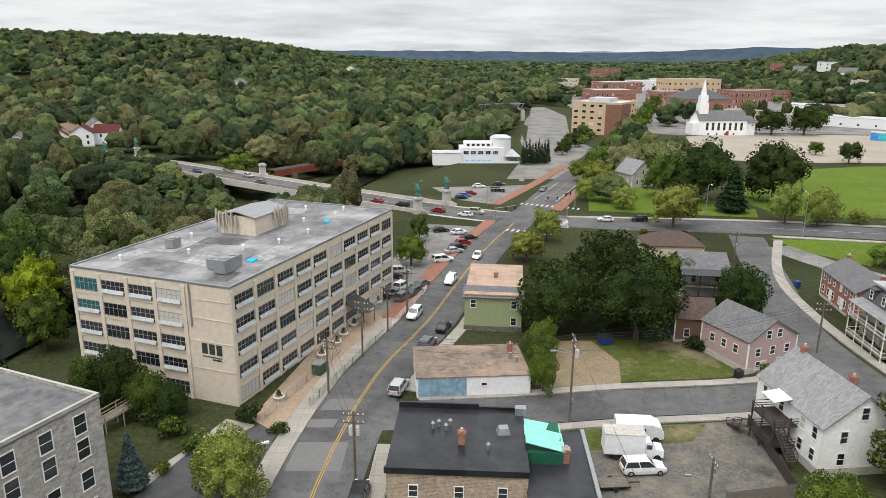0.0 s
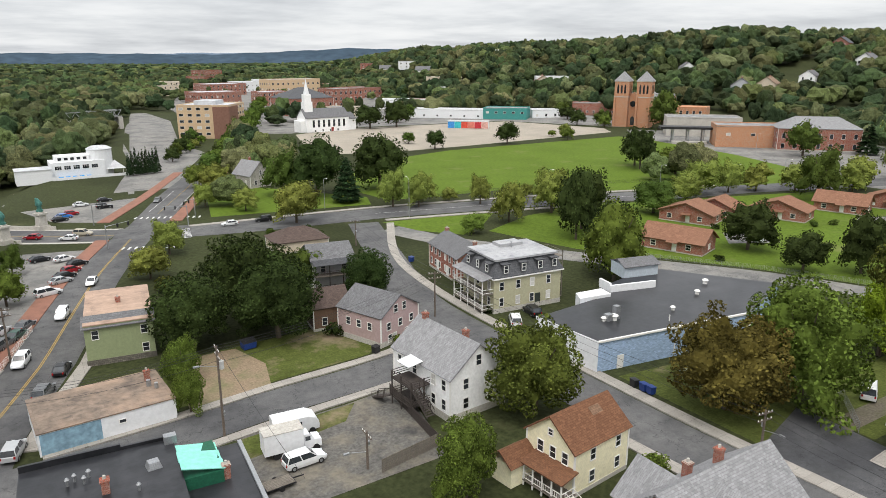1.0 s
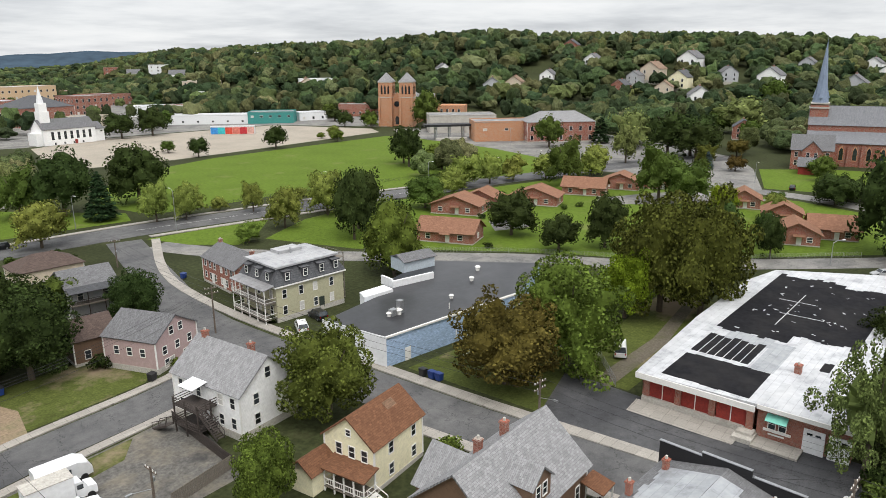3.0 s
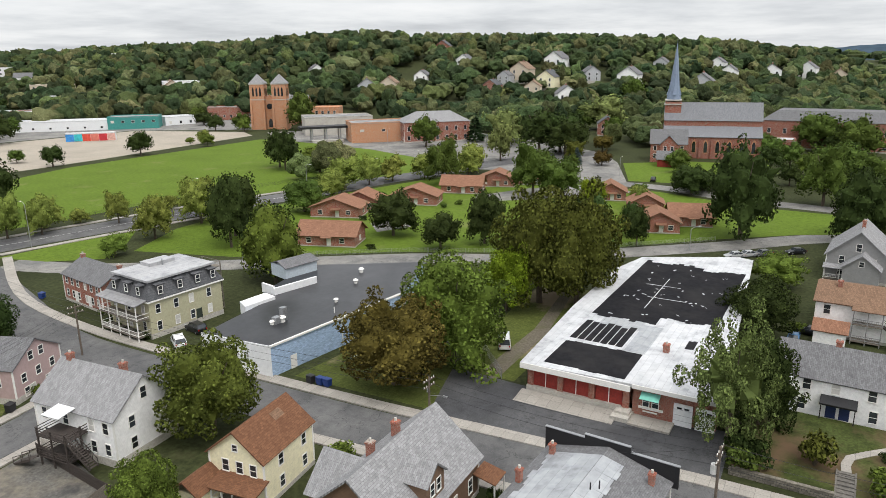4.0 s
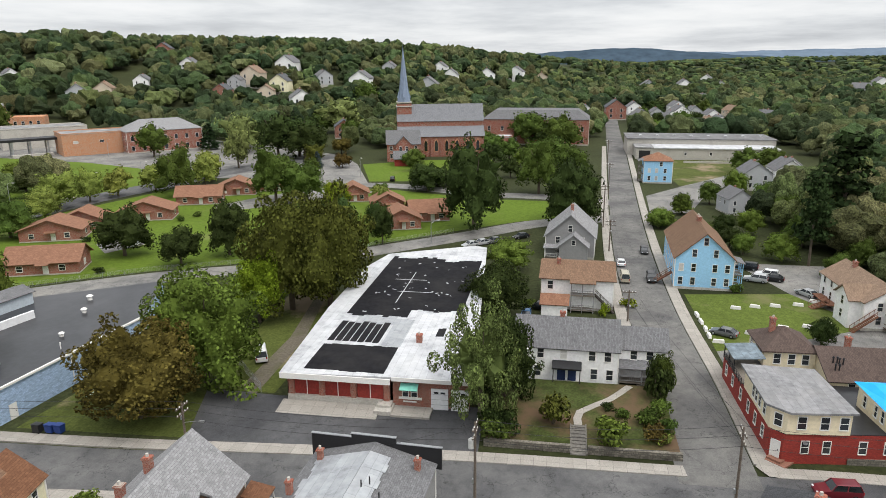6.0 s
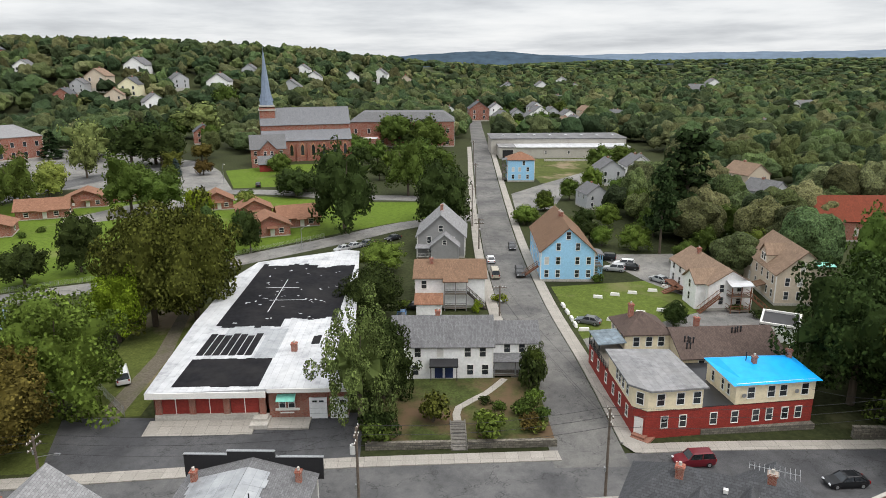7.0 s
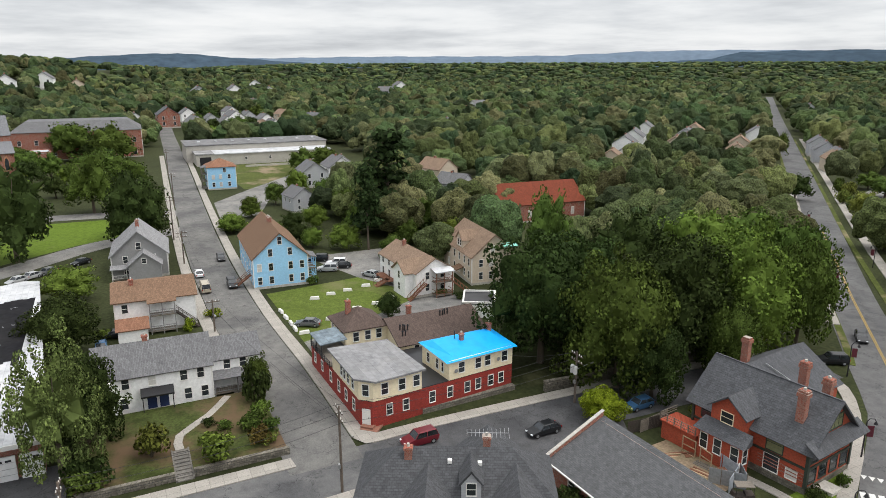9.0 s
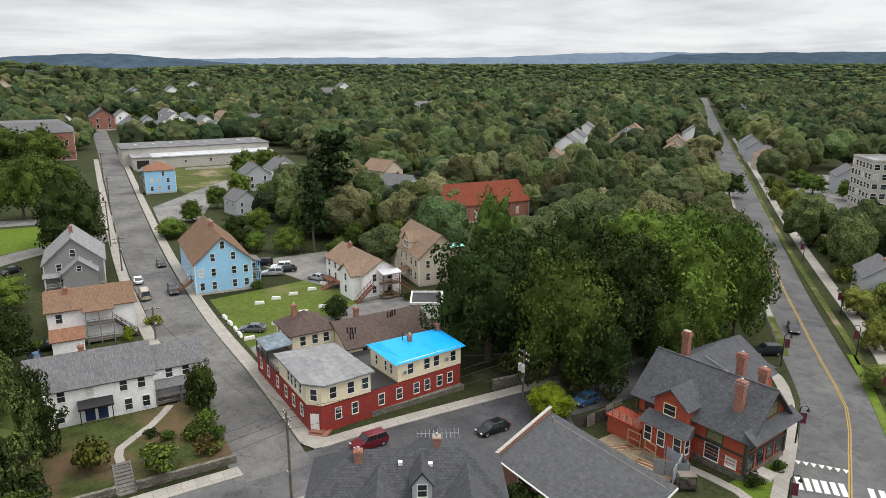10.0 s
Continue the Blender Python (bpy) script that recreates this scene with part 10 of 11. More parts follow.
for spec in (("suv", "dark_red", 70.2, -30.4, 93), ("sedan", "black", 65.6, -45.4, 92), ("hatch", "blue", 65.6, -60.8, 92), ("suv", "black", 64.0, -97.4, 60), ("sedan", "black", 68.2, -110.6, 130), ("suv", "red", 117.3, -202.1, 20), ("sedan", "black", 123.7, 2.4, 80), ("sedan", "blue", 119.5, 4.6, 0)):
    put_car(*spec)
for spec in (("sedan", "white", 219.4, 56, 20), ("suv", "white", 220.8, 52.4, 20), ("suv", "black", 260, 62.6, 10), ("sedan", "silver", 166.3, 20.6, 130), ("sedan", "silver", 168.6, 18.2, 130), ("sedan", "black", 176.4, 8.6, 130), ("sedan", "grey", 171, 15.2, 130)):
    put_car(*spec)


def box_truck(x, y, rz):
    root = thing("box_truck", "white box truck parked on the grass edge", "truck", x, y, 0.05, rz)
    part("cargo_box", Build().block(-3.6, -1.15, 0.8, 1.0, 1.15, 3.3), WHITE_WALL, root, "white cargo box")
    part("box_roof", Build().block(-3.65, -1.2, 3.3, 1.05, 1.2, 3.38), CONCRETE_PLAIN, root, "dirty box roof")
    cab = Build().add([(1.1, -1.0, 0.5), (3.2, -1.0, 0.5), (3.2, -0.9, 1.35), (2.3, -0.85, 1.5), (1.8, -0.8, 2.25), (1.1, -0.8, 2.25), (1.1, 1.0, 0.5), (3.2, 1.0, 0.5), (3.2, 0.9, 1.35), (2.3, 0.85, 1.5), (1.8, 0.8, 2.25), (1.1, 0.8, 2.25)],
                      [(0, 1, 2, 3, 4, 5), (11, 10, 9, 8, 7, 6), (0, 6, 7, 1), (1, 7, 8, 2), (2, 8, 9, 3), (3, 9, 10, 4), (4, 10, 11, 5), (5, 11, 6, 0)])
    part("cab", cab, PAINTS["white"], root)
    part("windscreen", Build().slab([(2.28, -0.78, 1.55), (2.28, 0.78, 1.55), (1.84, 0.72, 2.2), (1.84, -0.72, 2.2)], 0.03), GLASS, root)
    for s in (-1, 1):
        part("side_window", Build().box(1.55, s * 0.9, 1.5, 0.6, 0.08, 0.5), GLASS, root)
        for xx in (2.5, -2.2):
            part("wheel", Build().tube((xx, s * 0.8, 0.42), (xx, s * 1.05, 0.42), 0.42, n=14), TYRE, root)
    part("chassis", Build().block(-3.5, -0.5, 0.4, 2.8, 0.5, 0.8), BLACK, root)
    return root


box_truck(22.4, 72.0, -4)


def camper(x, y, rz):
    root = thing("camper_van", "white camper van parked on the grass edge", "camper", x, y, 0.05, rz)
    st = [(-2.9, 0.9), (-2.6, 1.0), (1.4, 1.0), (2.4, 0.92), (2.9, 0.8)]
    b = Build()
    for xx, k in st:
        top = 2.75 if xx < 1.5 else 2.3 if xx < 2.5 else 1.3
        b.v += [(xx, -1.05 * k, 0.45), (xx, -1.1 * k, top - 0.35), (xx, -0.8 * k, top), (xx, 0.8 * k, top), (xx, 1.1 * k, top - 0.35), (xx, 1.05 * k, 0.45)]
    for i in range(4):
        b.f += [(6 * i + j, 6 * i + (j + 1) % 6, 6 * i + 6 + (j + 1) % 6, 6 * i + 6 + j) for j in range(6)]
    b.f += [(0, 5, 4, 3, 2, 1), tuple(24 + j for j in range(6))]
    part("body", b, PAINTS["white"], root)
    part("windscreen", Build().slab([(2.93, -0.7, 1.35), (2.93, 0.7, 1.35), (2.5, 0.68, 2.05), (2.5, -0.68, 2.05)], 0.04), GLASS, root)
    for xx in (-1.6, 0.2):
        part("side_window", Build().box(xx, -1.08, 1.4, 0.9, 0.08, 0.5), GLASS, root)
    for s in (-1, 1):
        for xx in (1.9, -1.8):
            part("wheel", Build().tube((xx, s * 0.85, 0.4), (xx, s * 1.08, 0.4), 0.4, n=14), TYRE, root)
    return root


camper(24.0, 76.0, -4)


def trailer(x, y, rz):
    root = thing("utility_trailer", "empty flat utility trailer with grey boards", "trailer", x, y, 0.05, rz)
    for i in range(7):
        part("board", Build().block(-1.6, -0.9 + i * 0.26, 0.5, 1.6, -0.68 + i * 0.26, 0.56), WOOD_GREY, root)
    part("frame", Build().block(-1.7, -0.95, 0.38, 1.7, 0.95, 0.5).beam((1.7, 0, 0.45), (3.0, 0, 0.4), 0.1, 0.1), BLACK, root)
    for s in (-1, 1):
        part("wheel", Build().tube((0, s * 0.95, 0.3), (0, s * 1.15, 0.3), 0.3, n=12), TYRE, root)
    return root


trailer(18.6, 66.0, 5)


# ---- poles, lamps and wires ----
POLE_WOOD = material("pole_wood", (0.13, 0.105, 0.085), 0.9, grain=10, stain=1.2, amount=0.3)
POLE_TOPS = {}


def utility_pole(key, x, y, h, rz=0, transformer=False, lamp=False, double=True):
    root = thing("utility_pole", "weathered wooden utility pole with crossarms and wires", "utility pole", x, y, ground_z(x, y), rz, group="utility poles")
    part("pole", Build().tube((0, 0, -0.3), (0, 0, h), 0.17, 0.12, 8), POLE_WOOD, root)
    arms = (h - 0.5, h - 1.4) if double else (h - 0.5,)
    for z in arms:
        part("crossarm", Build().box(0, 0, z, 0.14, 2.4, 0.14), POLE_WOOD, root)
        for k in (-1.05, -0.5, 0.5, 1.05):
            part("insulator", Build().tube((0, k, z + 0.14), (0, k, z + 0.32), 0.06, 0.04, 6), TRIM, root)
    if transformer:
        for k in ((0.4, -0.3), (0.4, 0.35)) if transformer == 2 else ((0.42, 0.0),):
            part("transformer", Build().tube((k[0], k[1], h - 3.0), (k[0], k[1], h - 2.0), 0.28, 0.28, 12).tube((k[0], k[1], h - 2.0), (k[0], k[1], h - 1.85), 0.2, 0.1, 10), TRANSFORMER, root, "pale grey transformer can")
    if lamp:
        part("lamp_arm", Build().tube((0, 0, h - 2.6), (-2.2, 0, h - 2.1), 0.04, n=6), STEEL, root)
        part("lamp_head", Build().box(-2.5, 0, h - 2.2, 0.7, 0.28, 0.16), STEEL, root)
    part("cabinet", Build().box(0.2, 0, 3.0, 0.2, 0.3, 0.5), STEEL, root)
    POLE_TOPS[key] = (x, y, ground_z(x, y) + h)
    return root


TRANSFORMER = material("transformer_grey", (0.5, 0.5, 0.49), 0.5, grain=6, amount=0.1)
for spec in (("a", 16.2, 79.5, 12.1, 0, 1, True), ("b", -15.6, 87.1, 8.2, 70), ("c", -12.3, 99.3, 9.2, 70), ("d", -9.2, 109.4, 8.2, 70, 0, True), ("e", -6.4, 118.3, 9.0, 72), ("f", -9.4, 66.5, 8.6, 85, 2), ("g", 59.2, 101.9, 8.6, 80), ("h", 70.2, 43.8, 5.2, 85, 0, True), ("i", 62.4, 7.2, 10.0, 85, 1), ("j", 64.6, -18.8, 10.3, 90),
             ("k", 191, -13.0, 12.0, 0), ("l", 119.1, -13.2, 6.0, 0, 0, True, False), ("m", 70.6, -53.8, 7.6, 90, 2, True), ("n", 166, -13.0, 8.0, 0, 0, True), ("o", 28.4, 64.2, 4.8, 0, 0, True, False), ("p", 67.2, 154.5, 6.5, 70, 0, True, False), ("q", 240, -17.5, 11.0, 0), ("s", 310, -21.5, 11.0, 0), ("u", 71.0, -88.0, 8.0, 90, 0, True)):
    utility_pole(*spec)


def wire(a, b, drop=0.9, offset=0.0, low=0.0):
    p, q = Vector(a), Vector(b)
    side = (q - p).cross(Vector((0, 0, 1))).normalized() * offset
    cu = bpy.data.curves.new("power_line", "CURVE")
    cu.dimensions, cu.bevel_depth, cu.bevel_resolution = "3D", 0.022, 0
    s = cu.splines.new("POLY")
    s.points.add(12)
    for i in range(13):
        t = i / 12
        c = p.lerp(q, t) + side
        s.points[i].co = (c.x, c.y, c.z - low - drop * 4 * t * (1 - t), 1)
    cu.materials.append(BLACK)
    ob = new("power_line", cu)
    return tagged(ob, "thin black overhead power line between poles", "power line", "power lines")


for a, b in (("f", "b"), ("b", "c"), ("c", "d"), ("d", "e"), ("h", "i"), ("i", "j"), ("j", "m"), ("m", "u"), ("g", "p"), ("l", "n"), ("n", "k"), ("k", "q"), ("q", "s"), ("h", "g"), ("j", "l")):
    for off, low in ((-0.9, 0.25), (0.9, 0.25), (0.2, 1.9)):
        wire(POLE_TOPS[a], POLE_TOPS[b], 0.8, off, low)
for off, low in ((-0.9, 0.3), (0.0, 0.3), (0.9, 0.3), (0.3, 2.0)):
    wire(POLE_TOPS["a"], (59.2, 101.9, 8.6), 1.2, off, low)
    wire(POLE_TOPS["a"], (-6.4, 90, 7.5), 0.8, off, low)
wire(POLE_TOPS["a"], (19, 58, 5.5), 0.4)
wire(POLE_TOPS["i"], (62, 18, 6.4), 0.3)
wire(POLE_TOPS["m"], (77.5, -47.5, 5.6), 0.4)


def street_lamp(x, y, h, rz, banner=False):
    root = thing("street_lamp", "tall steel street lamp with a curved arm" if not banner else "dark street lamp post with a banner", "street lamp", x, y, max(0, ground_z(x, y)), rz, group="street lamps")
    mat = BLACK if banner else STEEL
    part("post", Build().tube((0, 0, -0.2), (0, 0, h), 0.11, 0.07, 8), mat, root)
    if banner:
        part("arm", Build().tube((0, 0, h), (0.25, 0, h + 0.4), 0.05, n=6).tube((0.25, 0, h + 0.4), (0.75, 0, h + 0.42), 0.05, n=6).tube((0.75, 0, h + 0.42), (0.95, 0, h + 0.1), 0.05, n=6), mat, root)
        part("lamp_head", Build().tube((0.95, 0, h - 0.25), (0.95, 0, h + 0.1), 0.26, 0.08, 8), mat, root)
    else:
        part("arm", Build().tube((0, 0, h), (1.1, 0, h + 0.5), 0.06, n=6).tube((1.1, 0, h + 0.5), (2.2, 0, h + 0.55), 0.05, n=6), mat, root)
        part("lamp_head", Build().box(2.5, 0, h + 0.46, 0.8, 0.3, 0.16), TRIM, root)
    if banner:
        part("banner", Build().box(0.5, 0, h - 1.9, 0.7, 0.04, 1.4), BANNER, root, "dark red banner")
    return root


BANNER = material("maroon_banner", (0.10, 0.02, 0.03), 0.8, grain=4, amount=0.2)
for spec in ((214, 156.5, 8.3, -110), (77, 200, 9.2, -90), (94, 176.5, 11.0, 80), (306, 214, 9, -120), (266, 77, 7.5, -150), (169, 31, 5.0, -40), (-20.5, 62.8, 6.0, 20), (150, 181.5, 8.5, -95), (190, 169, 8.5, -100), (240, 155, 8.5, -100), (150, 162.5, 8.5, 80)):
    street_lamp(*spec)
for x, y, h, rz in ((60.0, -95.4, 5.0, -130), (44.6, -76.0, 4.8, -130), (36.0, -61.5, 4.8, -130), (87, -129, 4.8, -130), (101, -143.5, 4.8, -130), (69, -126, 4.8, 50), (56.4, -109.4, 4.8, 50), (44.6, -96.0, 4.8, 50), (126, -171.5, 5.4, -130), (95, -154, 4.8, 50)):
    street_lamp(x, y, h, rz, True)


def traffic_light(x, y, rz, arm=6.0):
    root = thing("traffic_light", "steel mast arm with hanging traffic signals", "traffic light", x, y, 0, rz, group="traffic lights")
    part("mast", Build().tube((0, 0, 0), (0, 0, 6.0), 0.14, 0.1, 8), STEEL, root)
    part("arm", Build().tube((0, 0, 5.6), (arm, 0, 6.0), 0.09, 0.06, 6), STEEL, root)
    for k in (0.5, 0.95):
        part("signal", Build().box(arm * k, 0, 4.9, 0.35, 0.3, 1.0), BLACK, root)
    return root


for spec in ((36, 198, 170), (14, 183, 20), (40, 208, -130), (13.5, 212, -30)):
    traffic_light(*spec)

# ---- walls, steps, fences ----


STEP_STONE = material("weathered_step", (0.15, 0.14, 0.125), 0.9, grain=4, stain=0.6, amount=0.3)


def bank_lawn():
    """The raised front garden of the double house, with its stone wall and steps."""
    b = Build()
    xs = (75.0, 78, 82, 86, 91.8)
    def hz(x):
        return 0.75 + 0.25 * smooth_step(76, 84, x)
    for y0, y1 in ((-15.3, -4.7), (-2.7, 7.5)):
        v, f = [], []
        for x in xs:
            v += [(x, y0, hz(x)), (x, y1, hz(x))]
        k = len(xs)
        f = [(2 * i + 1, 2 * i, 2 * i + 2, 2 * i + 3) for i in range(k - 1)]
        low = [(x, y, -0.1) for x, y, z in v]
        n = len(v)
        f += [(2 * i, n + 2 * i, n + 2 * i + 2, 2 * i + 2) for i in range(k - 1)] + [(2 * i + 3, n + 2 * i + 3, n + 2 * i + 1, 2 * i + 1) for i in range(k - 1)]
        b.add(v + low, f)
    b.add([(79.5, -4.7, 0.9), (91.8, -4.7, 1.0), (91.8, -2.7, 1.0), (79.5, -2.7, 0.9)], [(0, 1, 2, 3)])
    tagged(part("garden_bank", b, LAWN_SHADE), "sloping front garden of grass and bare earth", "garden", kind="structure")
    wl = thing("retaining_wall", "low grey stone retaining wall beside the pavement", "wall", kind="structure")
    rnd = random.Random(5)
    for y0, y1 in ((-15.5, -4.7), (-2.7, 7.6)):
        for row in range(4):
            y = y0 - (0.35 if row % 2 else 0)
            while y < y1:
                w = rnd.uniform(0.6, 1.2)
                a, c = max(y, y0), min(y + w, y1)
                if c - a > 0.1:
                    part("stone", Build().block(74.55 + rnd.uniform(-0.05, 0.03), a + 0.015, row * 0.24 + 0.02, 75.05, c - 0.015, row * 0.24 + 0.24), STONE_DARK, wl)
                y += w
    st = thing("garden_steps", "worn concrete steps up from the pavement", "steps")
    for i in range(9):
        part("step", Build().block(74.2 + i * 0.62, -4.55, 0 if i == 0 else 0.1 * (i - 1), 79.6, -2.85, 0.11 * (i + 1)), STEP_STONE, st)
    for s in (-4.62, -2.78):
        part("side_wall", Build().add([(74.2, s - 0.08, 0), (79.6, s - 0.08, 0), (79.6, s - 0.08, 1.15), (74.2, s - 0.08, 0.3), (74.2, s + 0.08, 0), (79.6, s + 0.08, 0), (79.6, s + 0.08, 1.15), (74.2, s + 0.08, 0.3)], [(0, 1, 2, 3), (7, 6, 5, 4), (3, 2, 6, 7), (0, 3, 7, 4), (1, 5, 6, 2)]), STEP_STONE, st)
    tagged(part("garden_path", ribbon([(79.6, -3.7), (83, -4.0), (87, -8), (91.4, -11)], 1.0, 1.03, 0.1), CONCRETE), "pale concrete garden path", "path", kind="structure")


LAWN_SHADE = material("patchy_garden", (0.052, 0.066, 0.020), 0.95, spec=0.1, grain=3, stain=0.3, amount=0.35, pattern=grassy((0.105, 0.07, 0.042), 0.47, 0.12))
bank_lawn()


def board_fence(points, h, label, mat=WOOD_DARK, name="fence", pitch=0.22, slat=0.18):
    root = thing(name, label, "fence")
    for (x0, y0), (x1, y1) in zip(points, points[1:]):
        d = Vector((x1 - x0, y1 - y0))
        turn = math.degrees(math.atan2(d.y, d.x))
        n = int(d.length / pitch)
        me = Build().box(0, 0, 0.05, slat, 0.03, h).data("board", mat)
        for i in range(n):
            q = Vector((x0, y0)) + d * (i + 0.5) / n
            part("board", me, None, root, m=pose(q.x, q.y, ground_z(q.x, q.y), 0, 0, turn))
        part("rail", Build().beam((x0, y0, h * 0.3), (x1, y1, h * 0.3), 0.05, 0.09), mat, root)
        part("rail", Build().beam((x0, y0, h * 0.8), (x1, y1, h * 0.8), 0.05, 0.09), mat, root)
    return root


board_fence([(38.9, 79.6), (37.9, 66.4), (37.8, 60)], 1.5, "dark weathered board fence beside the yard")
board_fence([(37.6, 64.2), (29.4, 62.6)], 1.7, "grey board fence across the yard end", WOOD_GREY)
board_fence([(60.3, -62.0), (60.9, -54.8)], 1.7, "dark board fence round the back garden", WOOD_DARK)


def work_yard():
    """The builder's corner between the long roof and the villa: grey panels, timber frames, stacked boards."""
    panel_mat = material("grey_panel", (0.30, 0.33, 0.36), 0.6, grain=3, stain=0.6, amount=0.2)
    wall = thing("panel_fence", "grey sheet panels on white posts round a builder's yard", "fence")
    line = [(57.0, -59.6), (52.4, -59.5), (47.6, -59.2), (46.0, -56.0)]
    for (x0, y0), (x1, y1) in zip(line, line[1:]):
        n = 2
        for i in range(n):
            p = (x0 + (x1 - x0) * (i + 0.04) / n, y0 + (y1 - y0) * (i + 0.04) / n)
            q = (x0 + (x1 - x0) * (i + 0.96) / n, y0 + (y1 - y0) * (i + 0.96) / n)
            part("panel", Build().beam((p[0], p[1], 1.0), (q[0], q[1], 1.0), 0.06, 1.9), panel_mat, wall)
        part("post", Build().box(x0, y0, 0, 0.12, 0.12, 2.2), TRIM, wall)
    for x, y, rz in ((54.0, -58.2, 8), (51.2, -58.0, -4)):
        fr = thing("timber_frame", "open frame of raw pale timber", "frame", x, y, 0, rz)
        for dx in (-0.9, 0.9):
            part("stud", Build().box(dx, 0, 0.02, 0.1, 0.1, 2.1), WOOD_TAN, fr)
        for z in (0.1, 1.1, 2.1):
            part("rail", Build().beam((-0.95, 0, z), (0.95, 0, z), 0.08, 0.1), WOOD_TAN, fr)
    rnd = random.Random(8)
    for x, y, rz, n in ((50.4, -56.6, 20, 7), (48.8, -57.4, 35, 5), (54.6, -56.4, 70, 6)):
        pile = thing("board_pile", "loose pile of weathered boards on bare ground", "timber", x, y, 0.05, rz)
        for i in range(n):
            part("plank", Build().box(rnd.uniform(-0.3, 0.3), (i % 4) * 0.24 - 0.4, 0.07 * (i // 4), rnd.uniform(1.8, 2.8), 0.2, 0.06, rnd.uniform(-9, 9)), WOOD_TAN if i % 2 else WOOD_RED, pile)
    bench = thing("work_bench", "brown wooden work bench", "bench", 48.6, -58.2, 0, -20)
    part("top", Build().box(0, 0, 0.8, 1.8, 0.9, 0.08), WOOD_RED, bench)
    for dx in (-0.8, 0.8):
        for dy in (-0.36, 0.36):
            part("leg", Build().box(dx, dy, 0, 0.1, 0.1, 0.8), WOOD_RED, bench)


WOOD_TAN = material("raw_timber", (0.36, 0.27, 0.17), 0.8, grain=6, stain=0.8, amount=0.25)
patch("work_yard_ground", [(46.4, -55.2), (57.4, -54.6), (57.8, -59.4), (47.2, -59.0)], 0.04, DIRT, "bare earth builder's yard beside the villa", "yard")
work_yard()


def wire_fence(points, h, label, mat=STEEL, gap=2.5):
    root = thing("wire_fence", label, "fence")
    for (x0, y0), (x1, y1) in zip(points, points[1:]):
        d = Vector((x1 - x0, y1 - y0))
        n = max(1, int(d.length / gap))
        for i in range(n + 1):
            q = Vector((x0, y0)) + d * i / n
            part("post", Build().tube((q.x, q.y, 0), (q.x, q.y, h), 0.04, n=6), mat, root)
        b = Build()
        for z in [h * k / 6 for k in range(1, 7)]:
            b.beam((x0, y0, z), (x1, y1, z), 0.02, 0.02)
        k = int(d.length / 0.35)
        for i in range(k):
            q = Vector((x0, y0)) + d * i / k
            b.box(q.x, q.y, 0.1, 0.015, 0.015, h - 0.1)
        tagged(part("mesh_panel", b, mat, root), kind="stuff")
    return root


FENCE_GREEN = material("green_fence_paint", (0.05, 0.09, 0.05), 0.6, grain=6, amount=0.2)
wire_fence([(-17.4, 83), (-12.6, 98.5), (-9.8, 107)], 1.5, "green metal fence between mill walk and pavement", FENCE_GREEN)
wire_fence([(-8.6, 111.5), (-3.2, 131)], 1.3, "white railing beside the car park", TRIM)
wire_fence([(-22.6, 80), (-18.4, 93), (-16, 101)], 1.2, "steel fence along the mill front", STEEL)
wire_fence([(84, 40), (92, 47), (88, 58)], 1.5, "chain link fence beside the grassy lane", STEEL, 3)
wire_fence([(112, 121), (135, 89), (147, 65), (160, 49), (180, 27)], 1.2, "low mesh fence along the cottage lawn", STEEL, 4)
wire_fence([(100, 199), (166, 193.5), (214, 176)], 1.3, "low mesh fence beside the playing field", BLACK, 5)


def barrier_blocks():
    me = Build().box(0, 0, 0, 1.9, 0.5, 0.55, 0, 0.85).data("barrier", TRIM)
    spots = [(111.6, -27, 90), (114, -26, 0), (117, -26, 0), (120.5, -25.9, 5), (124, -25.8, 5), (128.6, -33.5, 75), (129.9, -37.2, 72), (130.8, -41, 75), (132, -45.4, 78), (122.2, -47.4, -30), (120.6, -43.5, 70), (119.6, -39.2, 70), (116, -33, 60), (134.4, -49, 60), (136.8, -53, 60)]
    for x, y, rz in spots:
        ob = part("barrier", me, None, m=pose(x, y, 0.06, 0, 0, rz))
        tagged(ob, "low white painted concrete barrier block", "barrier", "barrier blocks")


barrier_blocks()


def avenue_wall():
    wl = thing("retaining_wall", "long rough stone wall below the wood", "wall", kind="structure")
    rnd = random.Random(9)
    line = smoothed([(75.4, -52), (74.4, -72), (74.6, -88), (76.4, -104)], 1.0)
    for a, b in zip(line, line[1:]):
        d = b - a
        turn = math.degrees(math.atan2(d.y, d.x))
        for row in range(4):
            m = a.lerp(b, 0.5)
            part("stone", Build().box(0, rnd.uniform(-0.08, 0.08), row * 0.4, d.length * rnd.uniform(0.86, 0.98), 0.55, 0.38), STONE_DARK, wl, m=pose(m.x, m.y, 0, 0, 0, turn))


avenue_wall()


def wheelie_bin(x, y, rz, mat, label):
    root = thing("waste_bin", label, "bin", x, y, 0.19, rz, group="waste bins")
    part("bin_body", Build().box(0, 0, 0.1, 0.95, 0.8, 1.0, 0, 1.12), mat, root)
    part("lid", Build().slab([(-0.58, -0.5, 1.15), (0.58, -0.5, 1.15), (0.58, 0.5, 1.25), (-0.58, 0.5, 1.25)], 0.06), mat, root)
    for s in (-1, 1):
        part("wheel", Build().tube((s * 0.35, 0.35, 0.12), (s * 0.45, 0.35, 0.12), 0.12, n=8), TYRE, root)


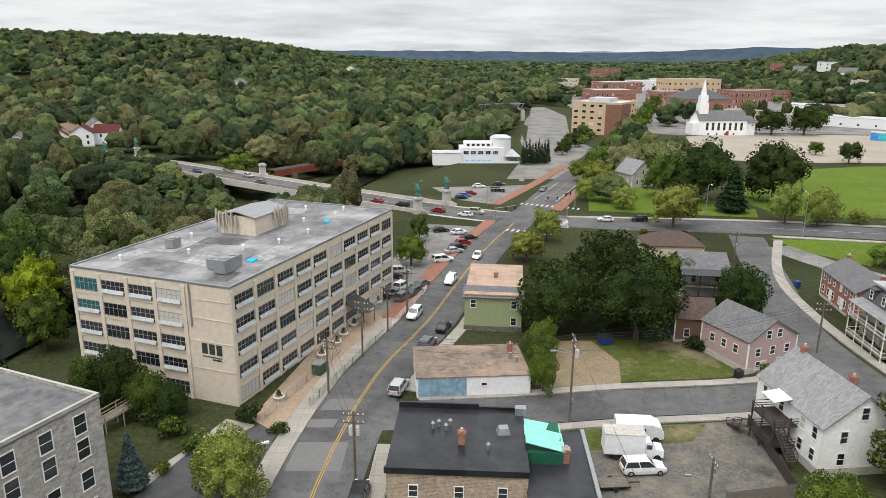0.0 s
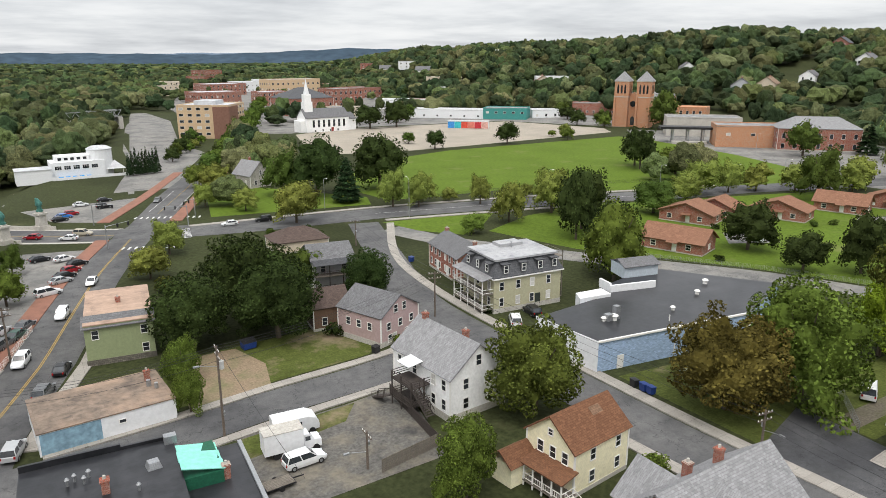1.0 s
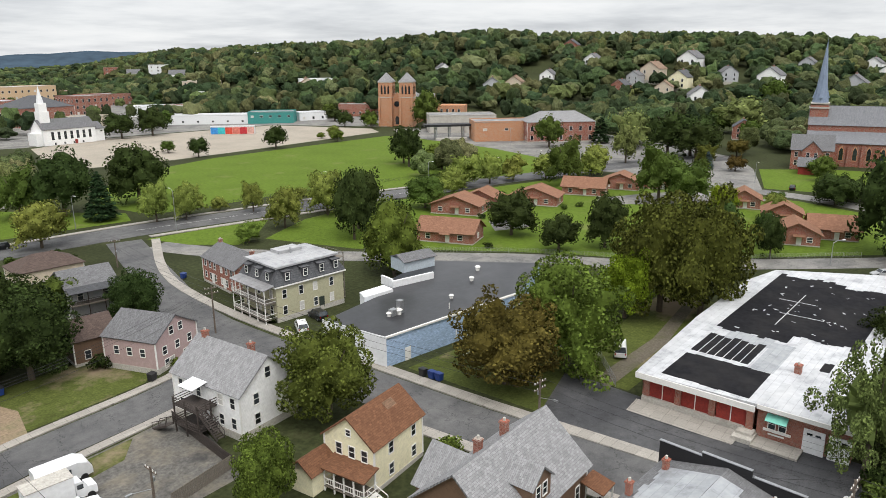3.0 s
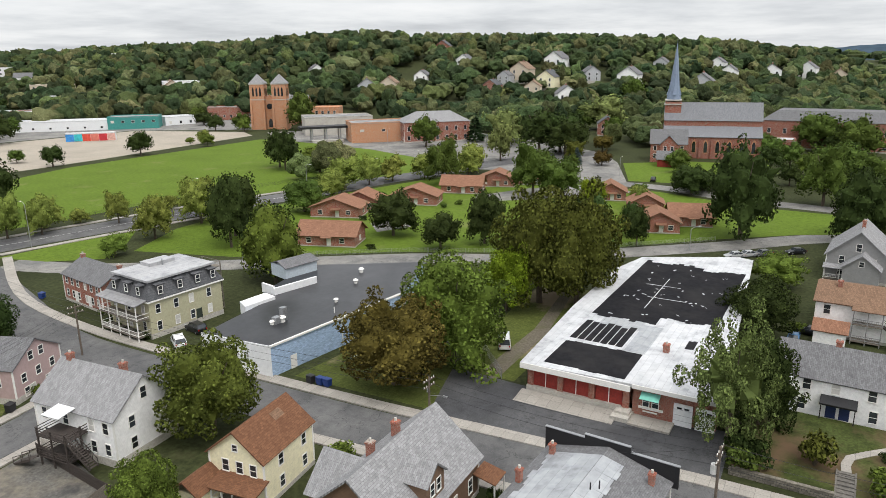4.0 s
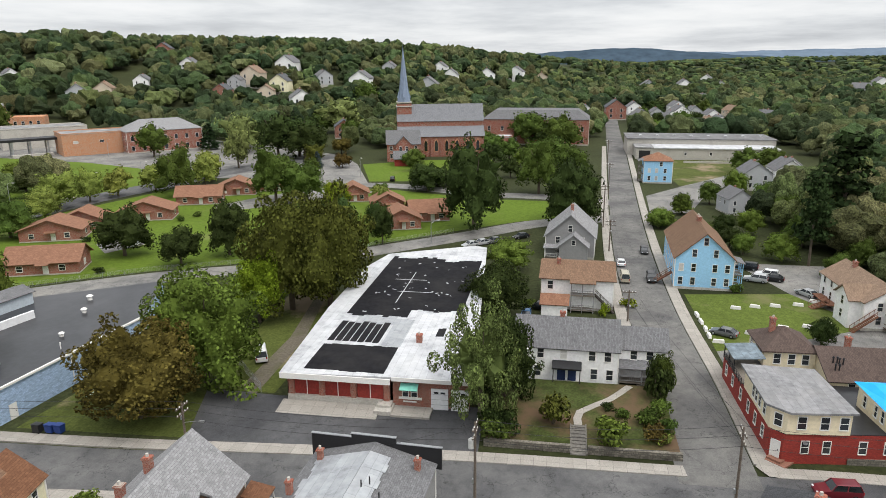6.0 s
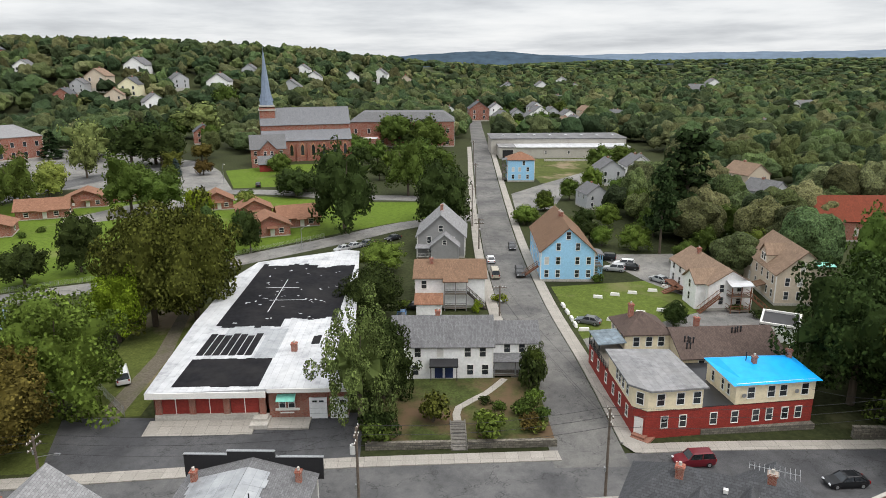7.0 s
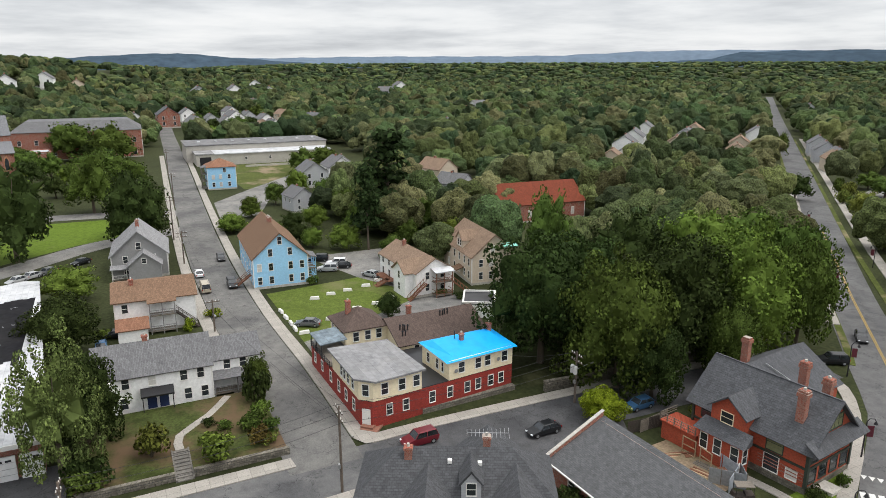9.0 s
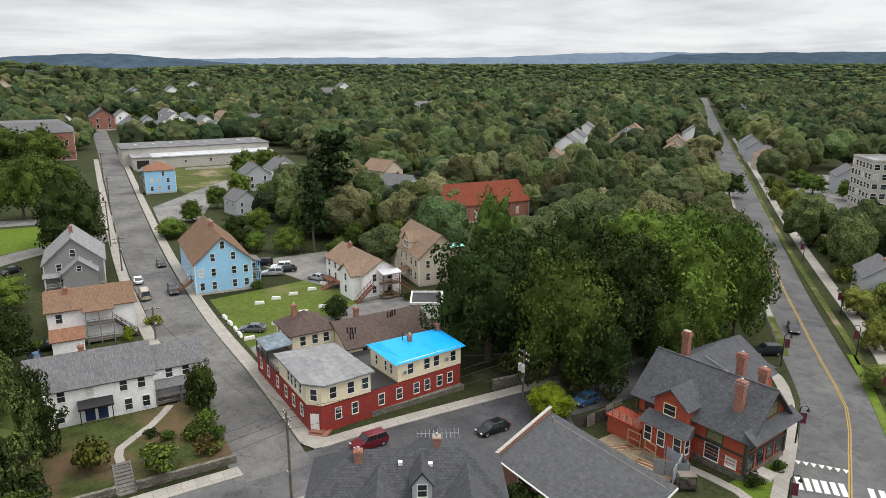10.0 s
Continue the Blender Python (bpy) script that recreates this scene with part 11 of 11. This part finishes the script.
BIN_BLUE = material("blue_plastic", (0.015, 0.04, 0.17), 0.5, grain=5, amount=0.15)
wheelie_bin(69.2, 63.2, 85, BLACK, "black wheeled waste bin beside the kerb")
wheelie_bin(69.4, 61.6, 85, BIN_BLUE, "blue wheeled waste bin beside the kerb")
wheelie_bin(69.5, 60.4, 85, BIN_BLUE, "blue wheeled waste bin beside the kerb")
wheelie_bin(43.0, 92.6, 20, BLACK, "dark wheeled waste bin beside the pink house")
wheelie_bin(72.0, 134.5, 20, BIN_BLUE, "blue wheeled waste bin on the pavement")


def skip(x, y, rz):
    root = thing("dumpster", "blue steel dumpster under the trees", "dumpster", x, y, 0.05, rz)
    part("dumpster_body", Build().box(0, 0, 0.15, 2.0, 1.4, 1.1, 0, 1.1), BIN_BLUE, root)
    part("lid", Build().slab([(-1.15, -0.8, 1.25), (1.15, -0.8, 1.25), (1.15, 0.8, 1.55), (-1.15, 0.8, 1.55)], 0.06), BLACK, root)


skip(26.4, 105.0, 10)


def utility_cabinet(x, y, rz):
    root = thing("utility_cabinet", "green electrical transformer cabinet on the mill walk", "cabinet", x, y, 0.05, rz)
    part("cabinet_body", Build().box(0, 0, 0, 1.9, 1.4, 1.6), FENCE_GREEN, root)
    part("cabinet_top", Build().box(0, 0, 1.6, 2.0, 1.5, 0.12), STEEL, root)
    for k in (-0.45, 0.45):
        part("cabinet_door", Build().box(k, -0.72, 0.1, 0.8, 0.05, 1.4), FENCE_GREEN, root)


utility_cabinet(-18.0, 93.5, 70)


def picnic_table(x, y, rz):
    root = thing("picnic_table", "pale green picnic table with benches", "table", x, y, 0.03, rz)
    part("tabletop", Build().box(0, 0, 0.72, 2.0, 0.8, 0.06), TABLE_GREEN, root)
    for s in (-1, 1):
        part("bench", Build().box(0, s * 0.75, 0.42, 2.0, 0.28, 0.05), TABLE_GREEN, root)
        part("leg_frame", Build().beam((s * 0.8, -0.75, 0), (s * 0.8, 0.3, 0.72), 0.08, 0.08).beam((s * 0.8, 0.75, 0), (s * 0.8, -0.3, 0.72), 0.08, 0.08).beam((s * 0.8, -0.85, 0.42), (s * 0.8, 0.85, 0.42), 0.08, 0.06), TABLE_GREEN, root)


TABLE_GREEN = material("pale_green_paint", (0.30, 0.40, 0.34), 0.7, grain=6, amount=0.15)
picnic_table(79.0, 62.6, 30)


# ---- shrubs and planters ----
SHRUBS = {}


def shrub(x, y, r, h, kind, z=None, label=""):
    """A leafy bush on short stems."""
    key = kind
    if key not in SHRUBS:
        root = thing("shrub", "rounded green leafy shrub", "shrub")
        c, rr = [], []
        for i in range(14):
            a, q = rng.uniform(0, 6.283), rng.uniform(0, 0.62)
            c.append((math.cos(a) * q, math.sin(a) * q, rng.uniform(0.25, 0.72)))
            rr.append(rng.uniform(0.26, 0.4))
        v, f = clump_leaves(np.array(c), np.array(rr), 900, 0.16, 0.75)
        st = Build()
        for i in range(5):
            a = i * 1.26
            st.tube((0, 0, -0.05), (0.35 * math.cos(a), 0.35 * math.sin(a), 0.6), 0.03, 0.01, 4, False)
        part("stem", st, BARK, root)
        part("foliage", mesh_arrays("foliage", v, f, LEAF[kind]), None, root)
        SHRUBS[key] = root
        ob = root
        ob.matrix_basis = pose(x, y, ground_z(x, y) if z is None else z, 0, 0, rng.uniform(0, 360))
    else:
        ob = copy_thing(SHRUBS[key], pose(x, y, ground_z(x, y) if z is None else z, 0, 0, rng.uniform(0, 360)))
    ob.scale = (1.2 * r, 1.2 * r, 1.1 * h)
    tagged(ob, label or {"d": "dark green leafy shrub", "m": "rounded green leafy shrub", "g": "fresh green leafy shrub", "o": "olive green straggly shrub", "l": "yellow green leafy shrub", "b": "bright green leafy shrub", "r": "brownish straggly leafy shrub"}[kind], "shrub", "shrubs")
    return ob


for spec in ((79.6, -0.6, 2.4, 3.4, "o", 0.9), (76.6, -7.2, 2.7, 2.8, "g", 0.85), (77.6, -12.4, 1.7, 2.0, "r", 0.85), (88.0, -14.4, 2.2, 5.0, "d", 0.9), (75.6, 6.4, 2.2, 2.6, "m", 0.7), (79.6, -14.3, 1.5, 1.8, "m", 0.85), (81, -12.6, 2.0, 2.2, "m", 0.9), (84, -14.2, 1.6, 2.0, "g", 0.9), (82.4, -9.2, 1.1, 1.4, "m", 0.9), (84, -7.6, 0.9, 1.2, "d", 0.9), (76.4, 5.4, 2.2, 3.4, "d", 0.7), (78.5, 6.6, 1.9, 2.8, "d", 0.7), (77, -13.6, 1.2, 1.2, "l", 0.85)):
    shrub(*spec)
for spec in ((68.6, 98.6, 1.1, 1.2, "d"), (68.8, 101.4, 1.0, 1.1, "d"), (69.0, 104.2, 1.1, 1.2, "d"), (69.4, 107, 1.0, 1.1, "m"), (71, 111, 1.1, 1.3, "d"), (72.4, 116, 1.0, 1.2, "m"), (48, 94.3, 1.4, 1.3, "g"), (51, 95.2, 1.4, 1.2, "m"), (54.6, 45.6, 1.6, 1.8, "g"), (56.2, 47.4, 1.7, 1.8, "g"), (40.5, 103, 2.0, 2.2, "d"), (57.4, 28.0, 1.0, 1.6, "d"), (58.0, 25.6, 1.0, 1.5, "g")):
    shrub(*spec)
for spec in ((-24.6, 79.4, 1.7, 2.4, "d"), (-20.0, 77.0, 1.5, 1.0, "d"), (-29.5, 72.5, 1.6, 1.8, "m"), (-27.4, 70.4, 1.2, 1.4, "g"), (-33, 76, 2.2, 2.6, "m"), (-36, 79, 2.4, 3.2, "d"), (-31, 68, 1.2, 1.0, "g"), (120, -57, 1.6, 1.4, "m"), (116.5, -60, 1.7, 1.4, "d"), (112.5, -62, 1.8, 1.6, "m"), (127, -14, 1.6, 1.8, "b"), (124.5, 4.6, 2.0, 1.4, "g"), (121.6, -9.2, 1.0, 2.4, "b"), (138.6, -35.8, 1.6, 1.8, "m")):
    shrub(*spec)
for spec in ((57, 167, 1.8, 2.2, "d"), (61, 172, 1.9, 2.6, "d"), (62.5, 168, 1.4, 1.6, "d"), (52, 176, 1.8, 2, "m"), (35, 150, 2.6, 3, "o"), (40, 145, 2.4, 3, "m"), (16, 128, 2.2, 2.4, "m"), (20, 141, 2.6, 3.0, "o"), (57.5, 254, 1.6, 2.2, "d"), (133, 99, 1.3, 1.4, "d"), (158, 120, 1.4, 1.4, "d"), (184, 108, 1.6, 1.5, "m"), (190, 106, 1.6, 1.5, "m"), (60, -66, 1.5, 1.8, "g"), (58.4, -63.6, 1.4, 1.6, "m"), (41.5, -63.7, 1.2, 1.5, "d"), (42.0, -68.9, 1.1, 1.3, "m"), (48.6, -41.6, 2.3, 2.6, "g"), (52.0, -39.6, 1.9, 2.4, "d")):
    shrub(*spec)
# hedge-like growth between the avenue and its car park, and along the main road
for k in range(16):
    t = k / 15
    shrub(52 + 110 * t, -118 - 118 * t + 3 * math.sin(k * 2.1), 2.6, 4.6 + math.sin(k), "l" if k % 3 else "m")
for k in range(14):
    t = k / 13
    shrub(77 + 42 * t, 300 + 120 * t, 3.4, 4.5 + 1.5 * math.sin(k * 1.7), "m" if k % 2 else "g")
for k in range(9):
    t = k / 8
    tree(34 + 11 * t, 298 + 3 * t, 9.5 + (k % 3), 1.7, "p")
for k in range(7):
    tree(84 + 46 * k / 6, 330 + 150 * k / 6, 11 + (k % 3) * 2, 6.5, "g" if k % 2 else "m")
for k in range(7):
    tree(56 + 26 * k / 6, 330 + 80 * k / 6, 7 + (k % 3), 4.0, "m" if k % 2 else "d")


def planter(x, y):
    root = thing("planter", "round concrete planter with a small clipped evergreen", "planter", x, y, 0.06, group="planters before the mill")
    part("bowl", Build().tube((0, 0, 0), (0, 0, 0.5), 0.45, 0.75, 14).tube((0, 0, 0.5), (0, 0, 0.6), 0.78, 0.74, 14), TRIM, root, "pale concrete bowl")
    part("soil", Build().tube((0, 0, 0.58), (0, 0, 0.62), 0.66, 0.6, 12), DIRT, root)
    v, f = clump_leaves(np.array([[0, 0, 0.8], [0, 0, 1.1], [0, 0, 1.35]]), np.array([0.34, 0.28, 0.18]), 160, 0.16, 1.0)
    part("evergreen", mesh_arrays("evergreen", v, f, LEAF["p"]), None, root)
    return root


first = planter(-22.0, 85.2)
for x, y in ((-18.6, 99.2), (-17.0, 104), (-16.4, 107.5), (-15.2, 111.9), (-13.2, 119.5), (-12.2, 123.5)):
    copy_thing(first, pose(x, y, 0.06, 0, 0, 30))


def foot_bridge():
    root = thing("footbridge", "small wooden footbridge with handrails beside the old mill", "footbridge")
    a, b = (-43, 74.5, 1.2), (-37.6, 82.5, 2.6)
    part("walkway", Build().beam(a, b, 1.6, 0.2), WOOD_GREY, root)
    d = (Vector(b) - Vector(a)).normalized().cross(Vector((0, 0, 1))).normalized() * 0.75
    for s in (-1, 1):
        for dz in (0.5, 1.05):
            part("handrail", Build().beam(Vector(a) + d * s + Vector((0, 0, dz)), Vector(b) + d * s + Vector((0, 0, dz)), 0.07, 0.1), WOOD_PALE, root)
        for k in range(5):
            q = Vector(a).lerp(Vector(b), k / 4) + d * s
            part("post", Build().box(q.x, q.y, -3, 0.12, 0.12, q.z + 4.1), WOOD_PALE, root)
    return root


WOOD_PALE = material("pale_wood", (0.38, 0.31, 0.21), 0.85, grain=10, stain=0.9, amount=0.2)
foot_bridge()
patch("mill_lane", [(-24, 62), (-17.5, 60), (-18.2, 72), (-22.5, 77), (-27, 70)], 0.045, ASPHALT_NEW, "dark asphalt lane beside the old mill", "lane")


# ---- the yard between the hall and the villa ----
SHEET_METAL = material("grey_sheet_metal", (0.30, 0.32, 0.34), 0.5, metal=0.3, grain=3, stain=0.6, amount=0.2)


def panel_fence(points, h, label):
    """A screen of upright metal sheets, each a piece of its own."""
    root = thing("panel_fence", label, "fence")
    for (x0, y0), (x1, y1) in zip(points, points[1:]):
        d = Vector((x1 - x0, y1 - y0))
        n = max(1, int(d.length / 1.1))
        me = Build().box(0, 0, 0, d.length / n - 0.04, 0.04, h).data("sheet", SHEET_METAL)
        for i in range(n):
            q = Vector((x0, y0)) + d * (i + 0.5) / n
            part("sheet", me, None, root, m=pose(q.x, q.y, 0.02, 0, 0, math.degrees(math.atan2(d.y, d.x))))
            part("post", Build().box(0, 0, 0, 0.08, 0.08, h + 0.15), WOOD_GREY, root, m=pose(q.x - d.x / n / 2, q.y - d.y / n / 2, 0, 0, 0, 0))
    return root


panel_fence([(56.6, -60.4), (50.0, -61.0), (45.9, -58.6), (48.8, -56.0)], 1.9, "grey sheet metal screen round a builder's yard")
patch("builders_yard", [(57, -57.2), (48.9, -55.9), (45.9, -58.6), (50, -60.9), (57, -60.4)], 0.045, DIRT, "bare earth yard with stacked lumber", "yard")
for k, (x, y, rz, n) in enumerate(((51.2, -58.0, 12, 7), (53.6, -58.8, 70, 5))):
    stack = thing("lumber_stack", "stack of pale sawn lumber on bare earth", "lumber", x, y, 0.05, rz)
    for i in range(n):
        part("plank", Build().box(0, (i % 4) * 0.26 - 0.4, (i // 4) * 0.08, 2.6 - 0.1 * (i % 3), 0.2, 0.06, (i * 7) % 5), WOOD_RED if k else WOOD_GREY, stack)
board_fence([(60.4, -56.4), (61.2, -61.6)], 1.7, "weathered grey wooden board fence", WOOD_GREY)


def utility_cart(x, y, rz):
    root = thing("utility_cart", "small open cart with a tan canopy roof", "cart", x, y, 0.06, rz)
    part("body", Build().block(-1.1, -0.55, 0.3, 1.1, 0.55, 0.62).block(-1.1, -0.55, 0.62, -0.2, 0.55, 0.85).box(0.95, 0, 0.62, 0.3, 1.0, 0.4, 0, 0.8), WOOD_DARK, root)
    part("canopy", Build().block(-1.0, -0.6, 1.8, 0.9, 0.6, 1.88), WOOD_GREY, root, "tan canopy roof")
    for a in (-0.95, 0.85):
        for b in (-0.52, 0.52):
            part("post", Build().tube((a, b, 0.6), (a, b, 1.8), 0.03, n=6), BLACK, root)
            part("wheel", Build().tube((a * 0.8, b - 0.08, 0.25), (a * 0.8, b + 0.08, 0.25), 0.25, n=12), BLACK, root)


utility_cart(44.8, -56.8, 60)
